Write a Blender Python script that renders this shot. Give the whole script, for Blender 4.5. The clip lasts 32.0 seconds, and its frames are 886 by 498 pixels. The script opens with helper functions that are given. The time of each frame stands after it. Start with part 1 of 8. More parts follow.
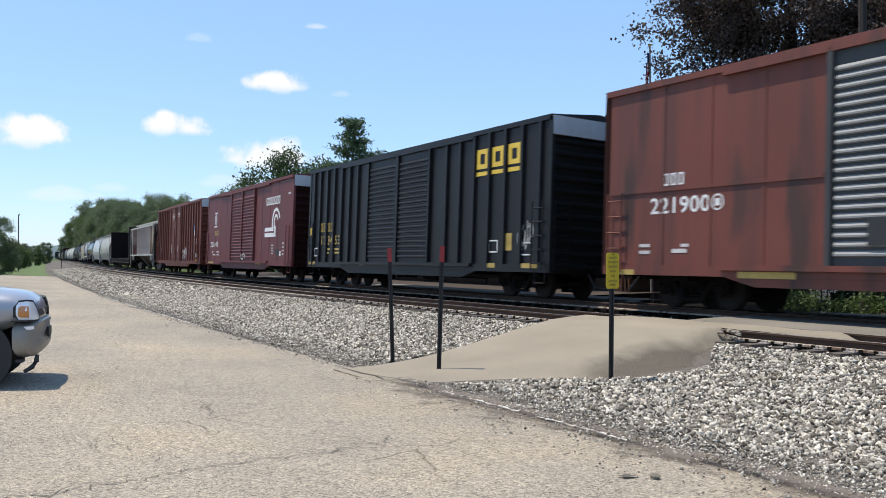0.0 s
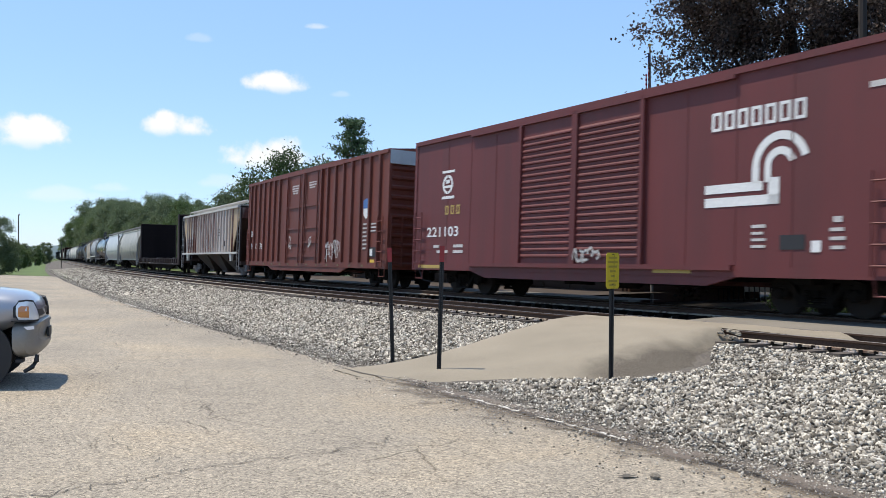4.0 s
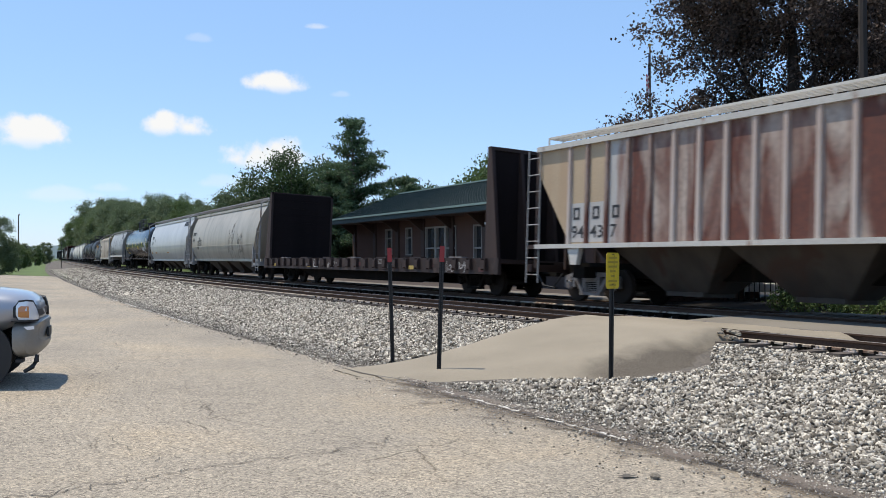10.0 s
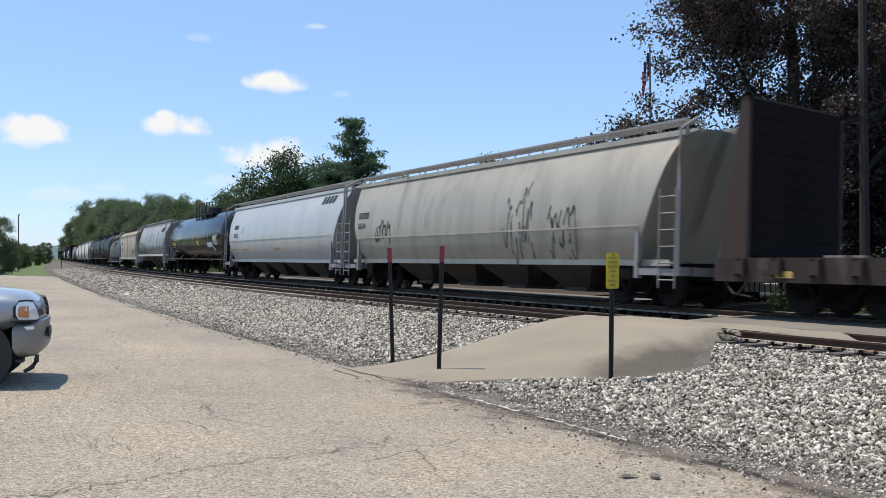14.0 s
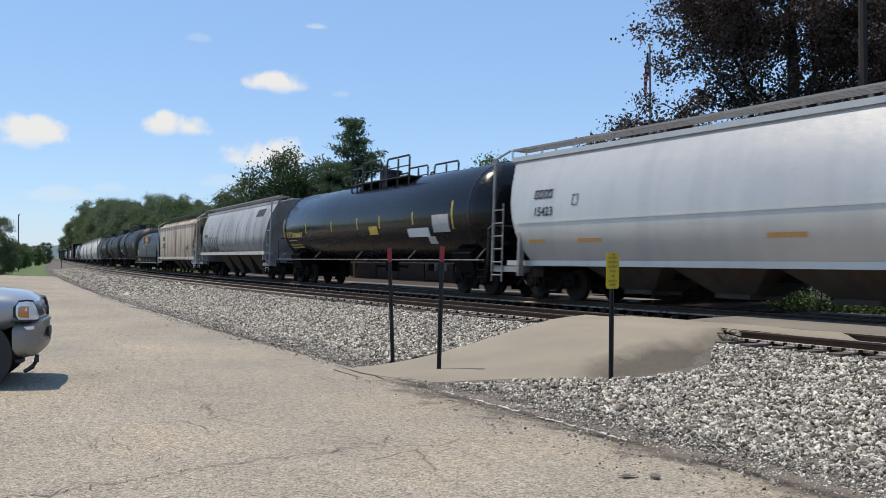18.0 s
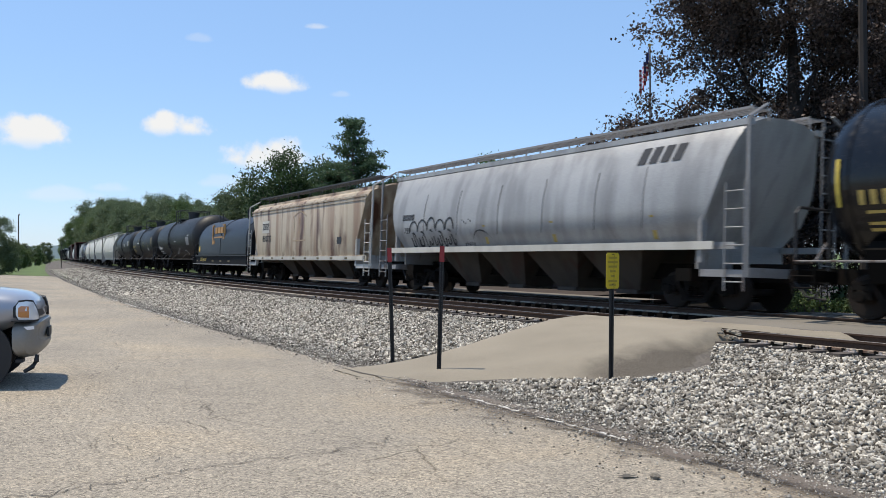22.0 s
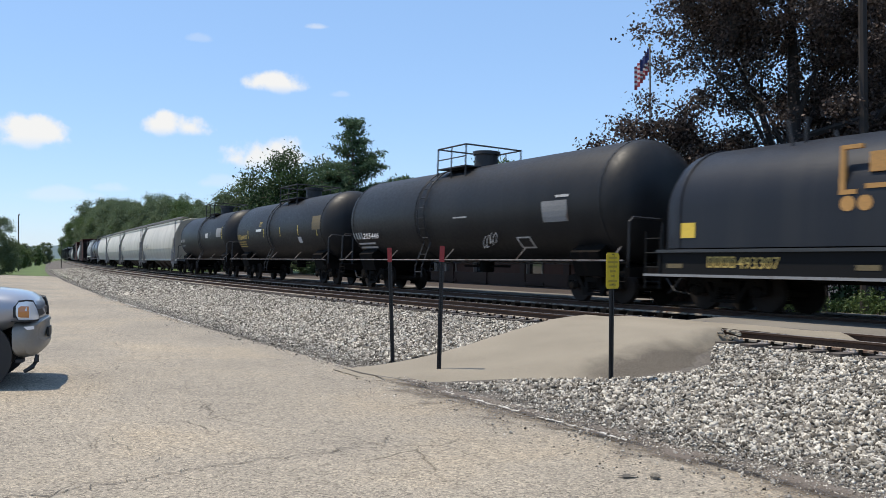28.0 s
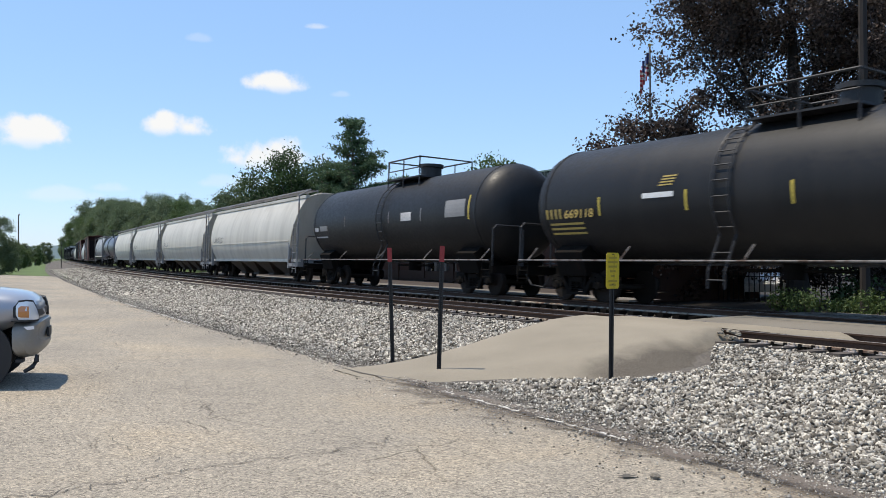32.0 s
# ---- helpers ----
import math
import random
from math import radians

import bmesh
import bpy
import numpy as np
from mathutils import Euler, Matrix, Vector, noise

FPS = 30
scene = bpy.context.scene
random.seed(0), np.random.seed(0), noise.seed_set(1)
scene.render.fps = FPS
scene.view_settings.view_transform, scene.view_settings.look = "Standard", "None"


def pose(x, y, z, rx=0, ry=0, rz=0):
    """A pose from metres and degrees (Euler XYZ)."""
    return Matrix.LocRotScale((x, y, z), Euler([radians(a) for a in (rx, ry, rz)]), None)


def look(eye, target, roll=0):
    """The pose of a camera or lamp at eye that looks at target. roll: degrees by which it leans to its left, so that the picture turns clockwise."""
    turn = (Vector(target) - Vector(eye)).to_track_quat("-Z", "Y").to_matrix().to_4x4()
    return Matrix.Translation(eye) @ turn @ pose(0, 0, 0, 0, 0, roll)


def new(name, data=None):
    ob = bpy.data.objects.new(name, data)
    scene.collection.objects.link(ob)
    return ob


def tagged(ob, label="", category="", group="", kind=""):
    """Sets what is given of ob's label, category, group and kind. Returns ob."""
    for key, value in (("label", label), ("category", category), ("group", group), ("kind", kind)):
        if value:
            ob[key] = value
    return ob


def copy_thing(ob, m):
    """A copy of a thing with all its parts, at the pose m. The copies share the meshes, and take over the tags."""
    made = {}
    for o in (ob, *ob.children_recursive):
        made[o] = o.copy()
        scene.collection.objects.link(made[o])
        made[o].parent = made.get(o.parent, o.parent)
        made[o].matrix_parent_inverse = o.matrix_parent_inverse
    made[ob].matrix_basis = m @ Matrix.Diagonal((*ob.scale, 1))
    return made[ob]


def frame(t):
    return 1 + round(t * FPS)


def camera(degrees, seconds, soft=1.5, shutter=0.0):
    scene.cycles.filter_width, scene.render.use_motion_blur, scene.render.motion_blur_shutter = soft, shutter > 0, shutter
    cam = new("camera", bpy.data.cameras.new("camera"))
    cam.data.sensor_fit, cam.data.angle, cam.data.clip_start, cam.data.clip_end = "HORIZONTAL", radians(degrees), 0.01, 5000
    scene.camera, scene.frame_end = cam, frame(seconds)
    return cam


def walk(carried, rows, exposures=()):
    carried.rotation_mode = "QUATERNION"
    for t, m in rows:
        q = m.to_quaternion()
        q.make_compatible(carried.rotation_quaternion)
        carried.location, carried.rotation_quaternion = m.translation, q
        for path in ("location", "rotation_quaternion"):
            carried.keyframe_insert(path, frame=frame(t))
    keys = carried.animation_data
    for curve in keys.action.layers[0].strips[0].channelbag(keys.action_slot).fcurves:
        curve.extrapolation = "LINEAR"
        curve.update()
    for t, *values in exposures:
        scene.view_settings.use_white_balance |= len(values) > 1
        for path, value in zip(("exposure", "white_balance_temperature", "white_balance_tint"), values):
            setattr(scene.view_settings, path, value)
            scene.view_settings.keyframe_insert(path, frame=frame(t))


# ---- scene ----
# ---- camera: stands still on the car park ----
EYE = Vector((0.0, 0.0, 1.509))
TURN, TILT, ROLL = radians(25.865), radians(0.414), -0.341
PLAN = 0.93        # metres to a unit of the plan below
BACK = 1.29        # the through track's cars are drawn to the scale of the near track and set back by this much from the eye
AIM = EYE * PLAN + Vector((math.sin(TURN) * math.cos(TILT), math.cos(TURN) * math.cos(TILT), math.sin(TILT)))
cam = camera(56.07, 32.0, soft=0.6, shutter=0.4)
walk(cam, [(0.0, look(EYE * PLAN, AIM, ROLL)), (32.0, look(EYE * PLAN, AIM, ROLL))], exposures=[(0.0, 0.08), (3.0, 0.10), (6.0, 0.06), (9.0, 0.02), (12.0, -0.08), (14.0, -0.04), (17.0, -0.17), (19.0, -0.22), (22.0, -0.10), (24.0, -0.14), (28.0, -0.08), (32.0, -0.02)])

# ---- the track's line: s is metres along it, away from the camera; w is metres towards the camera ----
SPEED = 6.548
CANT = radians(2.58)
BENDS = ((-20, 22, 0.0015671), (22, 45, 0.0019784), (45, 80, 0.00070776), (80, 150, 0.00044258), (150, 400, -0.0000343))
GRID = np.arange(-300.0, 700.0, 1.0)
_k = np.zeros_like(GRID)
for _a, _b, _c in BENDS:
    _k[(GRID >= _a) & (GRID < _b)] = _c
HEAD = np.cumsum(_k[::-1])[::-1] - _k * 0.5
LINE_X = 9.9224 + np.cumsum(np.sin(HEAD)[::-1])[::-1] - np.sin(HEAD) * 0.5
LINE_Y = GRID[-1] - np.cumsum(np.cos(HEAD)[::-1])[::-1] + np.cos(HEAD) * 0.5


def heading(s):
    return float(np.interp(s, GRID, HEAD))


def lean(s):
    return CANT * min(max((100 - s) / 60, 0.0), 1.0)


def on_line(s, w=0.0, z=0.0):
    """A level place beside the track."""
    th = heading(s)
    return Vector((float(np.interp(s, GRID, LINE_X)) - w * math.cos(th), float(np.interp(s, GRID, LINE_Y)) - w * math.sin(th), z))


def on_track(s, w=0.0, z=0.0):
    """A place in the canted plane of the rails."""
    a = lean(s)
    return on_line(s, w * math.cos(a) - z * math.sin(a), z * math.cos(a) + w * math.sin(a))


def track_pose(s):
    """The pose of a car at s: its x axis points to the camera's side, its y axis forward."""
    c = on_line(s)
    return pose(c.x, c.y, 0, 0, -math.degrees(lean(s)), 180 + math.degrees(heading(s)))


def beside(s, w, z=0.0):
    """A pose beside the track, with the same axes, level."""
    c = on_line(s, w, z)
    return pose(c.x, c.y, c.z, 0, 0, 180 + math.degrees(heading(s)))


RAIL_Z = EYE.z * (1 - 1 / BACK)      # the through track's rail head in a car's own units
SET_BACK = Matrix.Translation(EYE) @ Matrix.Scale(BACK, 4) @ Matrix.Translation(-EYE)
APART = 4.26                          # between the two tracks' centres


def through_track(s, x=0.0, z=0.0):
    """A place on the through track, in a car's own units."""
    return SET_BACK @ (track_pose(s) @ Vector((x, 0, z)))


def near_track(u, w=0.0, z=0.0):
    """A place on the empty near track, u metres along it, w towards the camera."""
    th, a = heading(u / BACK), 0.6 * lean(u / BACK)
    c = on_line(u / BACK) * BACK
    w, z = APART + w * math.cos(a) - z * math.sin(a), z * math.cos(a) + w * math.sin(a)
    return Vector((c.x - w * math.cos(th), c.y - w * math.sin(th), z))


def near_pose(u):
    c = near_track(u)
    return pose(c.x, c.y, 0, 0, -math.degrees(0.6 * lean(u / BACK)), 180 + math.degrees(heading(u / BACK)))


_us = np.arange(-40.0, 420.0, 4.0)
_near = [near_track(float(u)) for u in _us]
_old = [on_line(float(g)) for g in GRID]
NEAR_S, NEAR_W = [], []
for _p in _near:
    _i = int(np.argmin([(q.x - _p.x) ** 2 + (q.y - _p.y) ** 2 for q in _old]))
    NEAR_S.append(float(GRID[_i]))
    NEAR_W.append((_old[_i].x - _p.x) * math.cos(HEAD[_i]) + (_old[_i].y - _p.y) * math.sin(HEAD[_i]))


def near_shift(s):
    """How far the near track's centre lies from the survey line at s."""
    return float(np.interp(s, NEAR_S, NEAR_W))


def lot_z(x):
    return -0.42 + 0.045 * min(max(4 - x, -3), 8)


# ---- world and sun ----
SUN_TO = Vector((-0.72, 0.62, 2.85)).normalized()
world = bpy.data.worlds.new("world")
scene.world = world
world.use_nodes = True
wn, wl = world.node_tree.nodes, world.node_tree.links
wn.clear()
w_out = wn.new("ShaderNodeOutputWorld")
w_bg = wn.new("ShaderNodeBackground")
w_sky = wn.new("ShaderNodeTexSky")
w_sky.sky_type, w_sky.sun_disc = "NISHITA", False
w_sky.sun_elevation = math.asin(SUN_TO.z)
w_sky.sun_rotation = math.atan2(SUN_TO.x, SUN_TO.y)
w_sky.air_density, w_sky.dust_density, w_sky.ozone_density = 1.0, 0.25, 2.0
w_bg.inputs[1].default_value = 0.160
w_tc = wn.new("ShaderNodeTexCoord")


def w_math(op, a, b=None):
    n = wn.new("ShaderNodeMath")
    n.operation = op
    for i, x in enumerate((a, b)):
        if x is None:
            continue
        if isinstance(x, (int, float)):
            n.inputs[i].default_value = x
        else:
            wl.new(x, n.inputs[i])
    return n.outputs[0]


def sky_way(px, py):
    """The direction of a cloud, given as its place across and up the view in thousandths of the lens's length."""
    f = Vector((math.sin(TURN), math.cos(TURN), TILT))
    r = Vector((math.cos(TURN), -math.sin(TURN), 0))
    return (f + r * (px / 1000) + Vector((0, 0, 1)) * (py / 1000)).normalized()


# clouds: place, half width and half height, thickness
CLOUDS = ((-505, 138, 58, 24, 1.0), (-318, 147, 40, 19, 1.0), (-197, 198, 38, 18, 1.0), (-196, 108, 62, 26, 0.95), (-152, 268, 16, 6, 0.5),
          (-122, 186, 14, 6, 0.2), (-460, 66, 50, 12, 0.3), (-250, 80, 40, 12, 0.25), (-290, 254, 16, 7, 0.2), (-400, 75, 24, 10, 0.25))
w_no = wn.new("ShaderNodeTexNoise")
w_no.inputs["Scale"].default_value, w_no.inputs["Detail"].default_value, w_no.inputs["Roughness"].default_value = 26, 7, 0.55
wl.new(w_tc.outputs["Generated"], w_no.inputs["Vector"])
cover = None
up = Vector((0, 0, 1))
for cx_, cy_, rw, rh, thick in CLOUDS:
    way = sky_way(cx_, cy_)
    side_v = way.cross(up).normalized()
    up_v = side_v.cross(way).normalized()
    dots = []
    for vec, r in ((side_v, rw / 1000), (up_v, rh / 1000)):
        n = wn.new("ShaderNodeVectorMath")
        n.operation = "DOT_PRODUCT"
        wl.new(w_tc.outputs["Generated"], n.inputs[0])
        n.inputs[1].default_value = vec / r
        dots.append(n.outputs["Value"])
    low = w_math("MULTIPLY", w_math("LESS_THAN", dots[1], 0.0), 2.2)
    d2 = w_math("ADD", w_math("POWER", w_math("ABSOLUTE", dots[0]), 2.0), w_math("MULTIPLY", w_math("POWER", w_math("ABSOLUTE", dots[1]), 2.0), w_math("ADD", low, 1.0)))
    ahead = wn.new("ShaderNodeVectorMath")
    ahead.operation = "DOT_PRODUCT"
    wl.new(w_tc.outputs["Generated"], ahead.inputs[0])
    ahead.inputs[1].default_value = way
    m = w_math("SUBTRACT", 1.15, d2)
    m = w_math("ADD", m, w_math("MULTIPLY", w_math("SUBTRACT", w_no.outputs["Fac"], 0.52), 3.6))
    m = w_math("MULTIPLY", m, w_math("GREATER_THAN", ahead.outputs["Value"], 0.5))
    n = wn.new("ShaderNodeMapRange")
    n.interpolation_type = "SMOOTHSTEP"
    n.inputs["From Min"].default_value, n.inputs["From Max"].default_value, n.inputs["To Max"].default_value = 0.0, 1.0, thick
    wl.new(m, n.inputs["Value"])
    base = wn.new("ShaderNodeMapRange")
    base.interpolation_type = "SMOOTHSTEP"
    base.inputs["From Min"].default_value, base.inputs["From Max"].default_value, base.inputs["To Min"].default_value = -0.75, 0.1, 0.12
    wl.new(dots[1], base.inputs["Value"])
    puff = w_math("MULTIPLY", n.outputs["Result"], base.outputs["Result"])
    cover = puff if cover is None else w_math("MAXIMUM", cover, puff)
w_mix = wn.new("ShaderNodeMix")
w_mix.data_type = "RGBA"
wl.new(cover, w_mix.inputs["Factor"])
w_tint = wn.new("ShaderNodeMix")
w_tint.data_type, w_tint.blend_type = "RGBA", "MULTIPLY"
w_tint.inputs["Factor"].default_value = 1.0
wl.new(w_sky.outputs[0], w_tint.inputs["A"])
w_tint.inputs["B"].default_value = (0.96, 1.0, 1.05, 1)
w_haze = wn.new("ShaderNodeMix")
w_haze.data_type = "RGBA"
w_haze.inputs["Factor"].default_value = 0.45
wl.new(w_tint.outputs["Result"], w_haze.inputs["A"])
w_haze.inputs["B"].default_value = (2.45, 4.2, 7.2, 1)
wl.new(w_haze.outputs["Result"], w_mix.inputs["A"])
w_mix.inputs["B"].default_value = (6.0, 6.0, 5.95, 1)
wl.new(w_mix.outputs["Result"], w_bg.inputs[0])
wl.new(w_bg.outputs[0], w_out.inputs[0])
sun = new("sun", bpy.data.lights.new("sun", "SUN"))
sun.data.energy, sun.data.angle, sun.data.color = 5.1, radians(0.55), (1.0, 0.905, 0.755)
sun.matrix_world = look(SUN_TO * 60, (0, 0, 0))


# ---- materials ----
def ramp(nt, fac, stops):
    n = nt.nodes.new("ShaderNodeValToRGB")
    while len(n.color_ramp.elements) < len(stops):
        n.color_ramp.elements.new(0.5)
    for e, (at, c) in zip(n.color_ramp.elements, stops):
        e.position, e.color = at, (*c, 1) if len(c) == 3 else c
    nt.links.new(fac, n.inputs[0])
    return n.outputs[0]


def tint(c, k):
    return tuple(min(1, x * k) for x in c)


def surf(name, col, rough=0.6, metal=0.0, grain=30.0, vary=0.15, patch=0.5, bump=0.0, dirt=None, dirt_at=(0.55, 0.75), streak=0.0, coords="Object", random_tone=0.0, rust=None, rust_at=(0.6, 0.68), rust_scale=0.8, spec=0.5, bump_scale=None):
    """A painted or natural surface: two scales of tone, dirt in streaks that run down, rust in patches, fine relief."""
    m = bpy.data.materials.new(name)
    m.use_nodes = True
    nt = m.node_tree
    b = nt.nodes["Principled BSDF"]
    tc = nt.nodes.new("ShaderNodeTexCoord")
    vec = tc.outputs[coords]

    def noise_tex(scale, detail=5, stretch=None, dist=0.0):
        n = nt.nodes.new("ShaderNodeTexNoise")
        n.inputs["Scale"].default_value, n.inputs["Detail"].default_value, n.inputs["Distortion"].default_value = scale, detail, dist
        if stretch:
            mp = nt.nodes.new("ShaderNodeMapping")
            mp.inputs["Scale"].default_value = stretch
            nt.links.new(vec, mp.inputs[0])
            nt.links.new(mp.outputs[0], n.inputs[0])
        else:
            nt.links.new(vec, n.inputs[0])
        return n.outputs["Fac"]

    def mix(fac, a, c2, blend="MIX"):
        n = nt.nodes.new("ShaderNodeMix")
        n.data_type, n.blend_type = "RGBA", blend
        for sock, x in (("Factor", fac), ("A", a), ("B", c2)):
            if isinstance(x, (int, float)):
                n.inputs[sock].default_value = x
            elif isinstance(x, tuple):
                n.inputs[sock].default_value = (*x[:3], 1)
            else:
                nt.links.new(x, n.inputs[sock])
        return n.outputs["Result"]

    big = noise_tex(patch, 4)
    fine = noise_tex(grain, 6)
    out = ramp(nt, big, [(0.3, tint(col, 1 - vary)), (0.7, tint(col, 1 + vary))])
    out = mix(vary * 1.6, out, ramp(nt, fine, [(0.35, tint(col, 0.55)), (0.65, tint(col, 1.35))]))
    if random_tone:
        oi = nt.nodes.new("ShaderNodeObjectInfo")
        out = mix(random_tone, out, ramp(nt, oi.outputs["Random"], [(0, tint(col, 0.45)), (1, tint(col, 1.5))]))
    if streak:
        st = noise_tex(1.0, 6, (2.2, 2.2, 0.16))
        out = mix(ramp(nt, st, [(0.44, (0, 0, 0)), (0.65, (streak,) * 3)]), out, dirt or tint(col, 0.4))
    elif dirt:
        dn = noise_tex(patch * 2.3, 7)
        out = mix(ramp(nt, dn, [(dirt_at[0], (0, 0, 0)), (dirt_at[1], (1, 1, 1))]), out, dirt)
    if rust:
        r1 = noise_tex(rust_scale, 8, (1.35, 1.35, 0.34), 0.5)
        out = mix(ramp(nt, r1, [(rust_at[0], (0, 0, 0)), (rust_at[1], (1, 1, 1))]), out, mix(0.5, rust, ramp(nt, fine, [(0.3, tint(rust, 0.4)), (0.7, tint(rust, 1.5))])))
    nt.links.new(out, b.inputs["Base Color"])
    b.inputs["Metallic"].default_value = metal
    b.inputs["Specular IOR Level"].default_value = spec
    nt.links.new(ramp(nt, fine, [(0.3, (max(rough - 0.08, 0.03),) * 3), (0.7, (min(rough + 0.1, 1),) * 3)]), b.inputs["Roughness"])
    if bump:
        bp = nt.nodes.new("ShaderNodeBump")
        bp.inputs["Strength"].default_value, bp.inputs["Distance"].default_value = 0.6, bump
        nt.links.new(noise_tex(bump_scale, 5) if bump_scale else fine, bp.inputs["Height"])
        nt.links.new(bp.outputs[0], b.inputs["Normal"])
    return m


def plain(name, col, rough=0.5, metal=0.0, emit=0.0, clear=0.0, coat=0.0):
    m = bpy.data.materials.new(name)
    m.use_nodes = True
    b = m.node_tree.nodes["Principled BSDF"]
    b.inputs["Base Color"].default_value = (*col, 1)
    b.inputs["Roughness"].default_value, b.inputs["Metallic"].default_value = rough, metal
    b.inputs["Transmission Weight"].default_value, b.inputs["Coat Weight"].default_value = clear, coat
    return m


M_NYC = surf("faded red-brown paint", (0.140, 0.036, 0.022), 0.6, vary=0.18, streak=0.5, dirt=(0.049, 0.022, 0.017), rust=(0.050, 0.021, 0.015), rust_at=(0.57, 0.66), rust_scale=0.6, bump=0.006, bump_scale=1.4)
M_CSXB = surf("dark blue-black paint", (0.0102, 0.0100, 0.0112), 0.46, vary=0.3, streak=0.35, dirt=(0.017, 0.015, 0.014), bump=0.006, bump_scale=1.1, spec=0.3)
M_CONR = surf("oxide red paint", (0.118, 0.023, 0.022), 0.6, vary=0.12, streak=0.3, dirt=(0.061, 0.021, 0.019), bump=0.008, bump_scale=0.9)
M_UPR = surf("red-brown ribbed paint", (0.136, 0.029, 0.016), 0.6, vary=0.14, streak=0.35, dirt=(0.060, 0.022, 0.014), bump=0.004, bump_scale=1.6)
# maroon of the boxcar ends, darkened because they face away from the sun
M_ENDSHADE = surf("maroon end paint, darkened for shade", (0.024, 0.008, 0.007), 0.8, vary=0.2, streak=0.3, spec=0.1)
M_ENDBLK = surf("black end paint", (0.009, 0.009, 0.009), 0.75, vary=0.25, spec=0.15)
M_GALV = surf("galvanized roof steel", (0.48, 0.49, 0.50), 0.5, 0.3, vary=0.12, streak=0.3, dirt=(0.3, 0.28, 0.26))
M_DOORW = surf("pale weathered door paint", (0.235, 0.240, 0.240), 0.65, vary=0.15, streak=0.4, dirt=(0.110, 0.108, 0.105))
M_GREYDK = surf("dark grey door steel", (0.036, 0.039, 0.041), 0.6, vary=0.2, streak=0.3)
M_HOPE = surf("cream paint over brown, badly weathered", (0.375, 0.323, 0.270), 0.7, vary=0.18, grain=14, streak=0.55, dirt=(0.165, 0.090, 0.064), rust=(0.150, 0.051, 0.032), rust_at=(0.50, 0.62), rust_scale=0.75)
M_HOPE_RIB = surf("weathered cream rib", (0.52, 0.47, 0.42), 0.7, vary=0.15, streak=0.5, dirt=(0.28, 0.15, 0.11))
M_HOPE_TAN = surf("weathered tan panel", (0.40, 0.305, 0.20), 0.7, vary=0.15, streak=0.4, dirt=(0.340, 0.212, 0.119))
M_HOPE_WHITE = surf("patched pale grey panel", (0.41, 0.395, 0.375), 0.6, vary=0.14, streak=0.5, dirt=(0.30, 0.21, 0.16), rust=(0.22, 0.13, 0.10), rust_at=(0.56, 0.66), rust_scale=1.0)
M_HOPE_RED = surf("worn brown-red panel with pale overspray", (0.37, 0.31, 0.265), 0.7, vary=0.22, grain=10, streak=0.5, dirt=(0.15, 0.062, 0.042), rust=(0.105, 0.034, 0.022), rust_at=(0.38, 0.54), rust_scale=1.1)
M_BULK = surf("blackened bulkhead planks", (0.014, 0.010, 0.010), 0.85, vary=0.25, streak=0.3, spec=0.1)
M_RUSTDK = surf("rusty brown steel", (0.030, 0.015, 0.011), 0.75, vary=0.3, streak=0.4, dirt=(0.056, 0.032, 0.025), grain=18)
M_DECK = surf("rusty flatcar sill with worn paint", (0.024, 0.013, 0.011), 0.75, vary=0.4, rust=(0.058, 0.038, 0.032), rust_at=(0.52, 0.62), rust_scale=1.6, streak=0.3)
M_HOPG = surf("cream-grey hopper paint", (0.43, 0.385, 0.31), 0.46, 0.4, vary=0.08, streak=0.35, dirt=(0.235, 0.211, 0.170), rust=(0.215, 0.190, 0.155), rust_at=(0.62, 0.75), rust_scale=0.5)
M_HOPH = surf("clean pale grey hopper paint", (0.53, 0.51, 0.475), 0.38, 0.42, vary=0.06, streak=0.2, dirt=(0.292, 0.298, 0.305), bump=0.05, bump_scale=0.9)
M_HOPJ = surf("dull grey hopper paint", (0.36, 0.355, 0.345), 0.48, 0.2, vary=0.14, streak=0.5, dirt=(0.150, 0.145, 0.140), rust=(0.195, 0.180, 0.173), rust_at=(0.64, 0.74), rust_scale=0.6)
M_HOPK = surf("tan hopper paint with rust stains", (0.47, 0.385, 0.272), 0.5, 0.15, vary=0.14, streak=0.7, dirt=(0.215, 0.112, 0.058), rust=(0.092, 0.037, 0.020), rust_at=(0.53, 0.66), rust_scale=1.0)
M_HOPP = surf("off-white hopper paint", (0.56, 0.52, 0.44), 0.5, 0.15, vary=0.07, streak=0.3, dirt=(0.30, 0.262, 0.21))
M_TANK = surf("glossy black tank paint", (0.004, 0.004, 0.005), 0.20, vary=0.15, streak=0.15, dirt=(0.008, 0.008, 0.008), grain=9, spec=0.4)
M_TANKM = surf("dusty black tank paint", (0.0125, 0.0122, 0.0128), 0.5, vary=0.25, streak=0.5, dirt=(0.022, 0.0205, 0.020), grain=12, spec=0.3)
M_TANKB = surf("grey-blue tank paint", (0.078, 0.078, 0.102), 0.35, vary=0.15, streak=0.3)
M_COIL = surf("dark blue-grey coil cover paint", (0.015, 0.016, 0.020), 0.42, vary=0.15, streak=0.35, dirt=(0.033, 0.032, 0.032), spec=0.3)
# underframe and truck tones are lowered for the shade under the cars
M_FRAME = surf("rusty underframe steel, darkened for shade", (0.006, 0.005, 0.004), 0.9, spec=0.12, vary=0.3, grain=20, rust=(0.018, 0.011, 0.008), rust_at=(0.55, 0.75), rust_scale=2.5)
